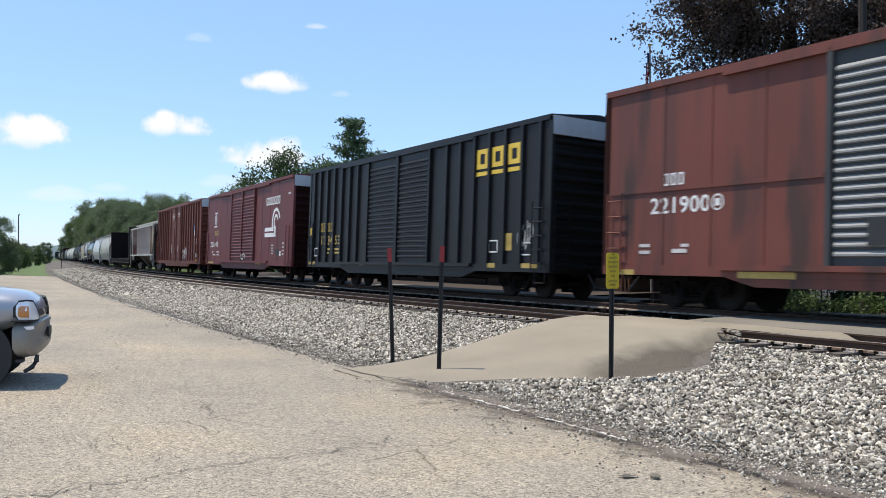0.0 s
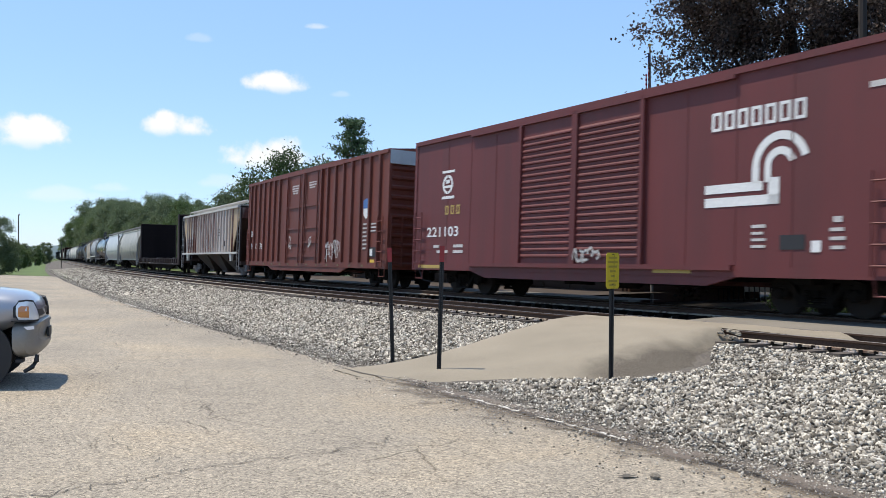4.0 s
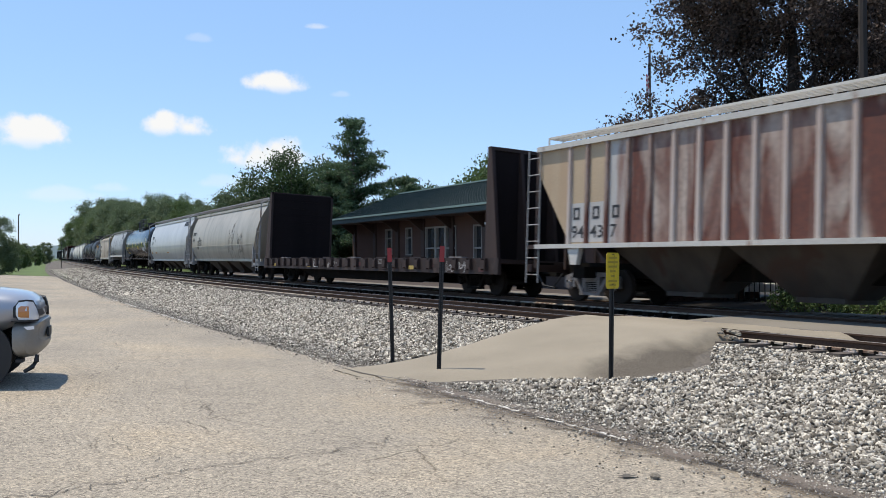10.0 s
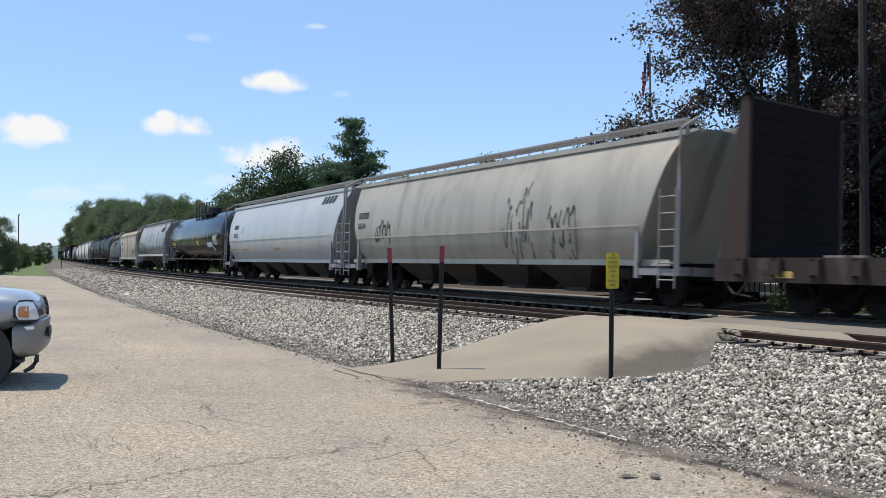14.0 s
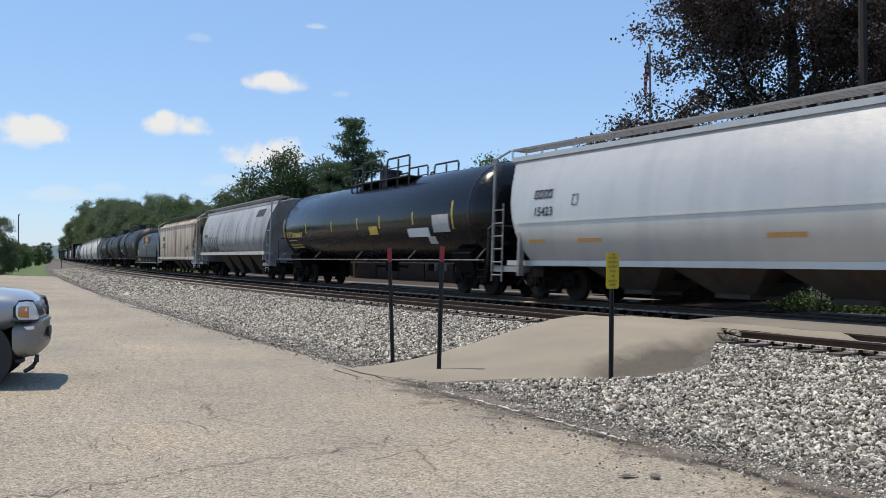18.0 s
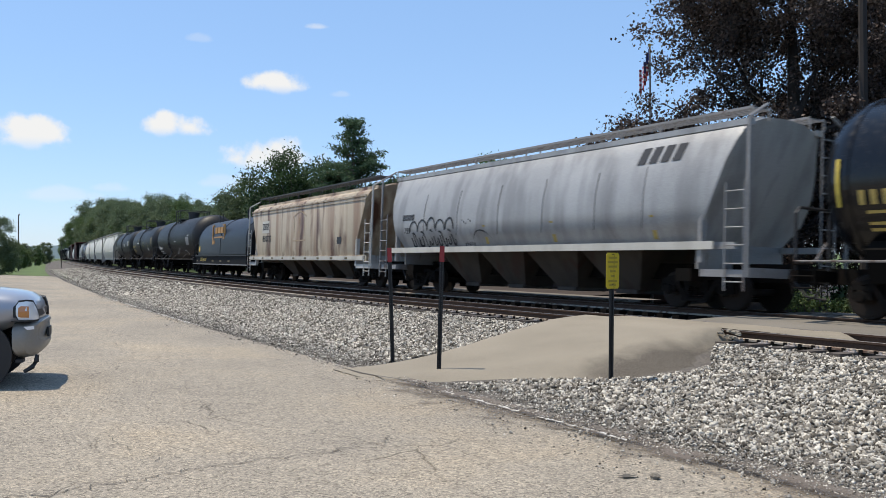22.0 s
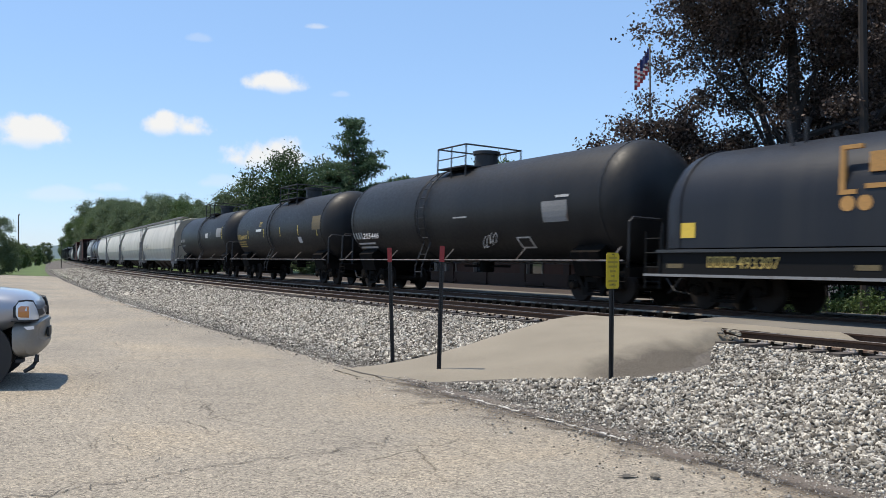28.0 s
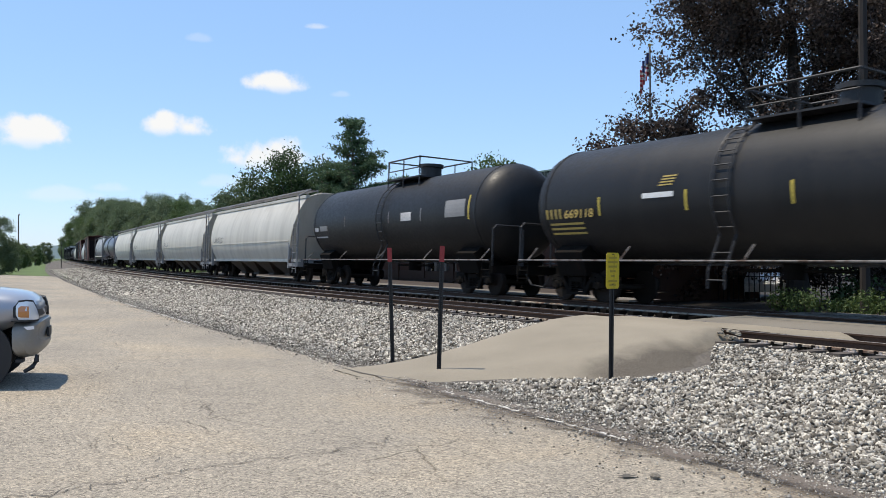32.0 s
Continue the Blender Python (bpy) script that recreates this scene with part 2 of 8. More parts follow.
M_TRUCK = surf("grimy cast steel, darkened for shade", (0.008, 0.007, 0.006), 0.9, spec=0.12, vary=0.3, grain=25, rust=(0.022, 0.013, 0.009), rust_at=(0.52, 0.7), rust_scale=4)
M_TRUCKG = surf("pale dusted truck casting", (0.168, 0.154, 0.147), 0.75, vary=0.3, grain=25, rust=(0.063, 0.038, 0.028), rust_at=(0.5, 0.65), rust_scale=4)
M_WHEEL = surf("rolled wheel steel", (0.020, 0.015, 0.012), 0.75, 0.0, vary=0.3, grain=30, spec=0.2)
M_WHITE = surf("white lettering paint", (0.72, 0.72, 0.70), 0.6, vary=0.1, grain=20)
M_WORNWHITE = surf("worn white lettering", (0.50, 0.48, 0.46), 0.65, vary=0.25, grain=16)
M_YELLOW = surf("yellow lettering paint", (0.70, 0.48, 0.06), 0.55, vary=0.12, grain=20)
M_GOLD = surf("dull gold lettering", (0.42, 0.30, 0.08), 0.6, vary=0.2, grain=20)
M_DULLGOLD = surf("dull brown-gold panel", (0.13, 0.098, 0.045), 0.65, vary=0.3, grain=18)
M_MAROON = surf("worn maroon patch", (0.085, 0.03, 0.028), 0.75, vary=0.3, grain=18)
M_ORANGE = surf("orange-yellow emblem paint", (0.46, 0.24, 0.07), 0.6, vary=0.2)
M_REFL = surf("yellow reflector strip", (0.62, 0.47, 0.07), 0.45, vary=0.15)
M_BLACKP = surf("black lettering paint", (0.02, 0.02, 0.022), 0.6, vary=0.2, grain=20)
M_BLUE = surf("blue shield paint", (0.05, 0.14, 0.38), 0.5, vary=0.1)
M_GALVBAR = surf("grey painted ladder steel", (0.238, 0.231, 0.224), 0.55, vary=0.2, rust=(0.126, 0.077, 0.056), rust_at=(0.6, 0.7), rust_scale=3)
M_PALEBAR = surf("off-white ladder steel", (0.45, 0.43, 0.39), 0.55, vary=0.15, rust=(0.25, 0.15, 0.1), rust_at=(0.64, 0.74), rust_scale=3)
# bin steel is toned far darker to carry the shade under the body
M_BIN = surf("rusty hopper bin steel, darkened for shade", (0.046, 0.037, 0.029), 0.75, vary=0.3, streak=0.6, dirt=(0.018, 0.014, 0.011), rust=(0.040, 0.020, 0.013), rust_at=(0.55, 0.68), rust_scale=1.2)
M_RAIL = surf("rusty rail steel", (0.070, 0.046, 0.034), 0.9, vary=0.25, grain=30, spec=0.12)
M_RAILTOP = plain("worn rail head", (0.20, 0.18, 0.165), 0.42, 0.8)
M_FOOT = surf("dusty rail foot", (0.36, 0.31, 0.25), 0.85, vary=0.3, grain=35, rust=(0.12, 0.07, 0.045), rust_at=(0.5, 0.62), rust_scale=3)
M_TIE = surf("creosoted tie wood", (0.085, 0.069, 0.057), 0.85, vary=0.3, grain=40, bump=0.004, random_tone=0.4)
M_PLATE = surf("rusted tie plate", (0.34, 0.30, 0.27), 0.7, vary=0.3, grain=40)


# ---- mesh building ----
class Build:
    """Collects the faces of one mesh."""

    def __init__(self):
        self.v, self.f = [], []

    def box(self, x0, x1, y0, y1, z0, z1):
        n = len(self.v)
        self.v += [(x, y, z) for x in (x0, x1) for y in (y0, y1) for z in (z0, z1)]
        self.f += [tuple(n + i for i in q) for q in ((0, 1, 3, 2), (4, 6, 7, 5), (0, 4, 5, 1), (2, 3, 7, 6), (0, 2, 6, 4), (1, 5, 7, 3))]
        return self

    def loft(self, rings, closed=True, caps=True):
        n, k = len(self.v), len(rings[0])
        for r in rings:
            self.v += [tuple(p) for p in r]
        for i in range(len(rings) - 1):
            for j in range(k if closed else k - 1):
                a, b = n + i * k + j, n + i * k + (j + 1) % k
                self.f.append((a, b, b + k, a + k))
        if caps and closed:
            self.f.append(tuple(n + j for j in range(k))[::-1])
            self.f.append(tuple(n + (len(rings) - 1) * k + j for j in range(k)))
        return self

    def prism(self, profile, axis, a, b):
        """A profile (two coordinates, in the order of the other axes) drawn out along an axis from a to b."""
        def at(p, t):
            q = list(p)
            q.insert("xyz".index(axis), t)
            return q
        return self.loft([[at(p, a) for p in profile], [at(p, b) for p in profile]])

    def tube(self, points, r, sides=6):
        pts = [Vector(p) for p in points]
        rings = []
        for i, p in enumerate(pts):
            d = (pts[min(i + 1, len(pts) - 1)] - pts[max(i - 1, 0)]).normalized()
            u = d.orthogonal().normalized() if abs(d.z) > 0.9 else d.cross(Vector((0, 0, 1))).normalized()
            w = d.cross(u)
            rr = r[i] if isinstance(r, (list, tuple)) else r
            rings.append([p + (u * math.cos(2 * math.pi * k / sides) + w * math.sin(2 * math.pi * k / sides)) * rr for k in range(sides)])
        return self.loft(rings)

    def disc(self, c, axis, r, half, sides=20, bevel=0.0):
        """A wheel-like cylinder round an axis."""
        rings = []
        for t, rr in ((-half, r - bevel), (-half + bevel, r), (half - bevel, r), (half, r - bevel)) if bevel else ((-half, r), (half, r)):
            ring = []
            for k in range(sides):
                a = 2 * math.pi * k / sides
                o = {"x": (t, rr * math.cos(a), rr * math.sin(a)), "y": (rr * math.cos(a), t, rr * math.sin(a)), "z": (rr * math.cos(a), rr * math.sin(a), t)}[axis]
                ring.append((c[0] + o[0], c[1] + o[1], c[2] + o[2]))
            rings.append(ring)
        return self.loft(rings)

    def mesh(self, name, material, smooth=False):
        me = bpy.data.meshes.new(name)
        me.from_pydata([tuple(v) for v in self.v], [], self.f)
        bm = bmesh.new()
        bm.from_mesh(me)
        bmesh.ops.recalc_face_normals(bm, faces=bm.faces)
        bm.to_mesh(me)
        bm.free()
        if smooth:
            me.shade_smooth()
            me.set_sharp_from_angle(angle=radians(38))
        me.materials.append(material)
        return me


def part(name, build, material, parent, label="", smooth=False):
    ob = new(name, build.mesh(name, material, smooth) if isinstance(build, Build) else build)
    ob.parent = parent
    if label:
        ob["label"] = label
    return ob


def thing(name, m, label, category, group="", kind=""):
    """An Empty at a thing's base."""
    ob = new(name)
    ob.empty_display_size = 0.2
    ob.matrix_basis = m
    return tagged(ob, label, category, group, kind)


def whole(name, build, material, m, label, category, group="", kind="", smooth=False):
    """A thing of one mesh."""
    ob = new(name, build.mesh(name, material, smooth))
    ob.matrix_basis = m
    return tagged(ob, label, category, group, kind)


def arc(cx, cz, r, a0, a1, n):
    return [(cx + r * math.cos(radians(a0 + (a1 - a0) * i / n)), cz + r * math.sin(radians(a0 + (a1 - a0) * i / n))) for i in range(n + 1)]


def lettering(text, size, x, y, z, material, parent, name="lettering", spacing=1.0, fit=None):
    """Readable characters painted on a car's side, y and z the lower left corner as seen from outside."""
    cu = bpy.data.curves.new("text", "FONT")
    cu.body, cu.size, cu.space_character, cu.extrude, cu.resolution_u = text, size, spacing, 0.001, 3
    cu.offset = size * 0.012
    tmp = bpy.data.objects.new("text", cu)
    scene.collection.objects.link(tmp)
    dg = bpy.context.evaluated_depsgraph_get()
    me = bpy.data.meshes.new_from_object(tmp.evaluated_get(dg))
    bpy.data.objects.remove(tmp)
    if fit:
        xs_ = [v.co.x for v in me.vertices]
        me.transform(Matrix.Diagonal((fit / (max(xs_) - min(xs_)), 1, 1, 1)))
    me.transform(Matrix(((0, 0, 1, x), (1, 0, 0, y), (0, 1, 0, z), (0, 0, 0, 1))))
    me.materials.clear()
    me.materials.append(material)
    # one part for each character
    bm = bmesh.new()
    bm.from_mesh(me)
    groups = []
    todo = set(bm.verts)
    while todo:
        stack, isle = [todo.pop()], []
        while stack:
            v = stack.pop()
            isle.append(v)
            for e in v.link_edges:
                o = e.other_vert(v)
                if o in todo:
                    todo.discard(o)
                    stack.append(o)
        groups.append([min(v.co.y for v in isle), max(v.co.y for v in isle), isle])
    groups.sort(key=lambda g: g[0])
    signs = []
    for g in groups:
        if signs and g[0] < signs[-1][1] - 0.01:
            signs[-1] = [signs[-1][0], max(signs[-1][1], g[1]), signs[-1][2] + g[2]]
        else:
            signs.append(g)
    for _, _, verts in signs:
        at = {v: i for i, v in enumerate(verts)}
        d = bpy.data.meshes.new(name)
        d.from_pydata([tuple(v.co) for v in verts], [], [[at[v] for v in f.verts] for f in {f for v in verts for f in v.link_faces}])
        d.materials.append(material)
        part(name, d, None, parent)
    bm.free()


def bars(rows, x, material, parent, name="stencil"):
    """Writing too small to read: plain bars, each (y, z, length, height)."""
    for y, z, ln, ht in rows:
        part(name, Build().box(x, x + 0.004, y, y + ln, z, z + ht), material, parent)


def ladder_at(parent, x, y, z0, z1, width, rungs, material, name="ladder", r=0.02, axis="y"):
    b = Build()
    for e in (-1, 1):
        p, q = ((x, y + e * width / 2, z0), (x, y + e * width / 2, z1)) if axis == "y" else ((x + e * width / 2, y, z0), (x + e * width / 2, y, z1))
        b.tube([p, q], r, 5)
    for i in range(rungs):
        z = z0 + (z1 - z0) * (i + 0.5) / rungs
        p, q = ((x, y - width / 2, z), (x, y + width / 2, z)) if axis == "y" else ((x - width / 2, y, z), (x + width / 2, y, z))
        b.tube([p, q], r * 0.8, 5)
    return part(name, b, material, parent)


# ---- parts that all cars share ----
CAR_UNIT = 1 / (PLAN * BACK)      # a true metre in a car's own units


def to_car(build):
    """Turns metres above the rail into a car's own units."""
    build.v = [(x * CAR_UNIT, y * CAR_UNIT, z * CAR_UNIT) for x, y, z in build.v]
    return build


def wheelset_mesh():
    b = Build()
    for e in (-1, 1):
        b.disc((e * 0.755, 0, 0), "x", 0.457, 0.065, 32, 0.015)
        b.disc((e * 0.70, 0, 0), "x", 0.485, 0.016, 32)
        b.disc((e * 0.826, 0, 0), "x", 0.40, 0.006, 28, 0.004)
        b.disc((e * 0.835, 0, 0), "x", 0.15, 0.03, 16, 0.01)
    b.disc((0, 0, 0), "x", 0.085, 1.0, 12)
    return to_car(b).mesh("wheelset", M_WHEEL, True)


def frame_mesh(material):
    """A cast side frame: top chord, two raking struts round open windows, spring seat, bearing jaws."""
    b = Build()
    xa, xb = 0.98, 1.12
    b.prism([(-1.10, 0.66), (-1.06, 0.74), (-0.62, 0.84), (0.62, 0.84), (1.06, 0.74), (1.10, 0.66), (0.60, 0.72), (-0.60, 0.72)], "x", xa, xb)
    for e in (-1, 1):
        b.prism([(e * 0.60, 0.74), (e * 0.72, 0.70), (e * 0.38, 0.22), (e * 0.26, 0.26)], "x", xa, xb)
        b.prism([(e * 0.26, 0.26), (e * 0.36, 0.26), (e * 0.36, 0.78), (e * 0.24, 0.78)], "x", xa - 0.01, xb - 0.01)
        b.prism([(e * 1.10, 0.72), (e * 1.10, 0.40), (e * 1.03, 0.40), (e * 1.03, 0.66)], "x", xa, xb)
        b.prism([(e * 0.68, 0.74), (e * 0.66, 0.40), (e * 0.74, 0.40), (e * 0.76, 0.68)], "x", xa, xb)
        b.prism([(e * 0.75, 0.60), (e * 1.03, 0.60), (e * 1.03, 0.68), (e * 0.75, 0.68)], "x", xa - 0.02, xb + 0.01)
        b.disc((1.10, e * 0.89, 0.46), "x", 0.135, 0.05, 16, 0.02)
        b.disc((1.16, e * 0.89, 0.46), "x", 0.085, 0.012, 12)
    b.box(xa - 0.02, xb + 0.02, -0.42, 0.42, 0.19, 0.27)
    for y in (-0.2, 0.0, 0.2):
        for i in range(5):
            b.disc((1.06, y, 0.305 + i * 0.055), "z", 0.085, 0.017, 10)
    b.box(xa, xb + 0.03, -0.26, 0.26, 0.56, 0.70)
    return to_car(b).mesh("side_frame", material, False)


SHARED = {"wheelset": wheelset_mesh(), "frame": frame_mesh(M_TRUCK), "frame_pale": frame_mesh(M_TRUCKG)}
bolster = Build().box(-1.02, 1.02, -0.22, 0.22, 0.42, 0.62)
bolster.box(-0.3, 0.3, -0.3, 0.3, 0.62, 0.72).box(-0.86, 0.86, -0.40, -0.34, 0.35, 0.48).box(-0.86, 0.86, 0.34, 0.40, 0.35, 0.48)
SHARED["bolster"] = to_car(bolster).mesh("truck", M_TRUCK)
WHEELS = []


def truck_at(car, y, pale=False):
    t = part("truck", SHARED["bolster"], None, car)
    t.location = (0, y, RAIL_Z)
    for e in (0, 180):
        f = part("side_frame", SHARED["frame_pale" if pale else "frame"], None, t)
        f.rotation_euler = (0, 0, radians(e))
    for e in (-0.89, 0.89):
        w = part("wheelset", SHARED["wheelset"], None, t)
        w.location = (0, e * CAR_UNIT, 0.457 * CAR_UNIT)
        WHEELS.append(w)
    return t


def coupler_at(car, y, e):
    b = Build()
    b.box(-0.09, 0.09, min(y, y + e * 0.55), max(y, y + e * 0.55), 0.98, 1.15)
    b.prism([(-0.18, y + e * 0.45), (0.16, y + e * 0.45), (0.19, y + e * 0.72), (0.02, y + e * 0.8), (-0.04, y + e * 0.66), (-0.17, y + e * 0.78)], "z", 0.92, 1.2)
    part("coupler", b, M_TRUCK, car)
    h = Build()
    h.tube([(0.3, y + e * 0.05, 1.0), (0.32, y + e * 0.35, 0.68), (0.12, y + e * 0.62, 0.62)], 0.025, 6)
    part("air_hose", h, M_BLACKP, car)


def under(car, half, sill_mat=None, z=0.92, pale=False, trucks_in=2.0, brake=True, reach=0.55):
    """Centre sill, trucks, couplers, brake gear."""
    b = Build().box(-0.28, 0.28, -half, half, z, z + 0.36)
    for y in (-half + trucks_in, half - trucks_in):
        b.box(-1.3, 1.3, y - 0.2, y + 0.2, 0.9, 1.16)
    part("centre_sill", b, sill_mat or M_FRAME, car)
    for y in (-half + trucks_in, half - trucks_in):
        truck_at(car, y, pale)
    for e in (-1, 1):
        coupler_at(car, e * (half + reach - 0.55), e)
    if brake:
        g = Build().disc((0.7, 0.8, 0.86), "y", 0.17, 0.42, 12, 0.05)
        g.box(0.5, 0.95, -1.1, -0.5, 0.74, 1.0)
        g.tube([(0.75, -2.6, 0.95), (0.75, 2.6, 0.95)], 0.025, 5)
        g.tube([(0.45, -3.4, 0.84), (0.45, 3.6, 0.80)], 0.02, 5)
        part("brake_gear", g, M_FRAME, car)


# ---- boxcars ----
def boxcar(name, label, half, top, body, end, roof_mat, ribs=(), doors=(), louvre=None, cap=None, hi_roof=None, panel_rib=None, sill=None, door_mat=None):
    """half: half length of the sides. ribs: places of the upright side posts. doors: spans along the side."""
    car = thing(name, Matrix(), label, "freight car", "cars of the train")
    for e, nm in ((1, "side_wall"), (-1, "side_wall")):
        b = Build()
        x0, x1 = (1.44, 1.50) if e > 0 else (-1.50, -1.44)
        b.box(x0, x1, -half, half, 1.08, top)
        part(nm, b, body, car)
        s = Build().box(min(e * 1.42, e * 1.54), max(e * 1.42, e * 1.54), -half, half, 1.0, 1.2)
        s.prism([(-half + 3.2, 1.0), (half - 3.2, 1.0), (half - 3.9, 0.82), (-half + 3.9, 0.82)], "x", e * 1.44, e * 1.52)
        part("side_sill", s, sill or body, car)
        t = Build().box(min(e * 1.42, e * 1.56), max(e * 1.42, e * 1.56), -half, half, top - 0.10, top)
        part("eave_rail", t, body, car)
    rib = Build().prism([(1.50, -0.06), (1.585, -0.05), (1.585, 0.05), (1.50, 0.06)], "z", 1.2, top - 0.1)
    rib_me = rib.mesh("rib", panel_rib or body)
    for y in ribs:
        for e in (0, 180):
            r = part("rib", rib_me, None, car)
            r.matrix_basis = Matrix.Rotation(radians(e), 4, "Z") @ Matrix.Translation((0, y if e == 0 else -y, 0))
    for e in (-1, 1):
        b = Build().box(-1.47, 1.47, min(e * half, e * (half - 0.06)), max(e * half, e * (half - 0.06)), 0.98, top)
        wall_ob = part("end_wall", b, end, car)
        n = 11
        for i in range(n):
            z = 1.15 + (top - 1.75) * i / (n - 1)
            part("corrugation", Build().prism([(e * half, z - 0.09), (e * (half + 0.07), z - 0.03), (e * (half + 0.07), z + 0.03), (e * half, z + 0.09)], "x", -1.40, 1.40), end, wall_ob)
        for x in (-1.47, 1.47):
            part("corner_post", Build().box(x - 0.05, x + 0.05, e * half - 0.07, e * half + 0.07, 1.0, top), end if cap is None else body, car)
        if cap:
            c = Build().box(-1.5, 1.5, e * half - 0.03, e * half + 0.085, top - 0.46, top)
            part("end_cap", c, cap, car, "bare galvanized steel band under the roof")
        ladder_at(car, 1.60, e * (half - 0.35), 1.05, 2.75, 0.42, 5, body, r=0.022)
        ladder_at(car, 1.2, e * (half + 0.12), 1.05, 2.75, 0.42, 5, end, r=0.022, axis="x")
        st = Build().tube([(1.5, e * (half - 0.55), 1.0), (1.5, e * (half - 0.52), 0.74), (1.5, e * (half - 0.14), 0.74), (1.5, e * (half - 0.1), 1.0)], 0.02, 5)
        part("sill_step", st, body, car)
    r = Build()
    r.prism([(-1.55, top - 0.01), (-1.55, top + 0.03), (0, top + 0.14), (1.55, top + 0.03), (1.55, top - 0.01)], "y", -half - 0.05, half + 0.05)
    nb = int(half / 0.75)
    for i in range(-nb, nb + 1):
        y = i * half / nb
        r.prism([(-1.5, top + 0.03), (0, top + 0.18), (1.5, top + 0.03), (0, top + 0.13)], "y", y - 0.04, y + 0.04)
    part("roof", r, roof_mat, car)
    if hi_roof:
        b = Build().prism([(-1.57, top - 0.12), (-1.57, top + 0.07), (0, top + 0.2), (1.57, top + 0.07), (1.57, top - 0.12)], "y", hi_roof[0], hi_roof[1])
        part("roof_eave_plate", b, roof_mat, car)
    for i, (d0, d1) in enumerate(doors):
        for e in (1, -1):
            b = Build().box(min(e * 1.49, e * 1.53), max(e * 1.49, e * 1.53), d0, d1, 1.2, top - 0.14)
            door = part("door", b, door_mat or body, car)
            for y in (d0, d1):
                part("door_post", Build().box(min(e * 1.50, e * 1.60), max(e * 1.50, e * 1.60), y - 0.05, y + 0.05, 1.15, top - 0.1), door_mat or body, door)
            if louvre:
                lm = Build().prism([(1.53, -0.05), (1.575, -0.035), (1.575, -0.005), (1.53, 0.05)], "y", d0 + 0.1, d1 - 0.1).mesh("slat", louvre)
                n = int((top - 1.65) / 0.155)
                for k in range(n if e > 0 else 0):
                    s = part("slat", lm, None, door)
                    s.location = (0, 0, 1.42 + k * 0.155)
            else:
                for y in (d0 + (d1 - d0) * 0.12, d0 + (d1 - d0) * 0.82):
                    part("lock_rod", Build().tube([(e * 1.58, y, 1.15), (e * 1.58, y, top - 0.15)], 0.028, 6), door_mat or body, door)
                for z in (1.45, 2.0, 2.6, 3.5):
                    part("door_beam", Build().box(min(e * 1.53, e * 1.57), max(e * 1.53, e * 1.57), d0 + 0.06, d1 - 0.06, z - 0.05, z + 0.05), door_mat or body, door)
    return car


def louvre_track(car, y0, y1, top, mat):
    b = Build().box(1.5, 1.62, y0, y1, 1.12, 1.22).box(1.5, 1.6, y0, y1, top - 0.18, top - 0.10)
    part("door_track", b, mat, car)


def emblem_block(car, x, y, z, w, h, material, name="emblem"):
    b = Build()
    if name == "owner_mark":
        k = min(w, h) * 0.27
        for q in ((y, y + k, z, z + h), (y + w - k, y + w, z, z + h), (y + k, y + w - k, z, z + k * 0.9), (y + k, y + w - k, z + h - k * 0.9, z + h)):
            b.box(x, x + 0.004, *q)
    else:
        b.box(x, x + 0.004, y, y + w, z, z + h)
    return part(name, b, material, car)


def bubbles(car, x, y, z, w, h, n, material, seed, r=0.02):
    """Sprayed outlines of fat round arches side by side, no writing."""
    rnd = random.Random(seed)
    b = Build()
    for k in range(n):
        cy, rw, hh = y + w * (k + 0.5) / n, w / n * rnd.uniform(0.42, 0.58), h * rnd.uniform(0.8, 1.05)
        foot = z + rnd.uniform(0, 0.12) * h
        pts = [(cy - rw * 0.9, foot)] + [(cy - rw * math.cos(a) * rnd.uniform(0.9, 1.1), foot + hh * 0.62 + hh * 0.38 * math.sin(a)) for a in [math.pi * i / 7 for i in range(8)]] + [(cy + rw * 0.8, foot), (cy + rw * 0.35, foot - 0.02), (cy + rw * 0.3, foot + hh * 0.5), (cy - rw * 0.25, foot + hh * 0.55), (cy - rw * 0.3, foot + 0.02), (cy - rw * 0.9, foot)]
        for p, q in zip(pts, pts[1:]):
            d = Vector((0, q[0] - p[0], q[1] - p[1]))
            if d.length < 1e-4:
                continue
            nrm = Vector((0, -d.z, d.y)).normalized() * r * rnd.uniform(0.7, 1.2)
            P, Q = Vector((x, *p)), Vector((x, *q))
            m = len(b.v)
            b.v += [tuple(P - nrm), tuple(Q - nrm), tuple(Q + nrm), tuple(P + nrm)]
            b.f.append((m, m + 1, m + 2, m + 3))
    return part("graffiti", b, material, car)


def scrawl(car, x, y, z, w, h, material, seed, turns=5, r=0.02, name="graffiti"):
    """Loops of sprayed paint, no writing."""
    rnd = random.Random(seed)
    b = Build()
    for k in range(turns):
        cy, cz = y + w * (k + 0.5) / turns, z + h * rnd.uniform(0.35, 0.65)
        a0, ry, rz = rnd.uniform(0, 6), w / turns * rnd.uniform(0.35, 0.7), h * rnd.uniform(0.25, 0.5)
        pts = []
        for i in range(13):
            a = a0 + i * rnd.uniform(0.3, 0.5)
            pts.append((x, cy + ry * math.cos(a), cz + rz * math.sin(a) * (1 + 0.3 * math.sin(2 * a))))
        for p, q in zip(pts, pts[1:]):
            d = Vector(q) - Vector(p)
            nrm = Vector((0, -d.z, d.y)).normalized() * r
            n = len(b.v)
            b.v += [tuple(Vector(p) - nrm), tuple(Vector(q) - nrm), tuple(Vector(q) + nrm), tuple(Vector(p) + nrm)]
            b.f.append((n, n + 1, n + 2, n + 3))
    return part(name, b, material, car)


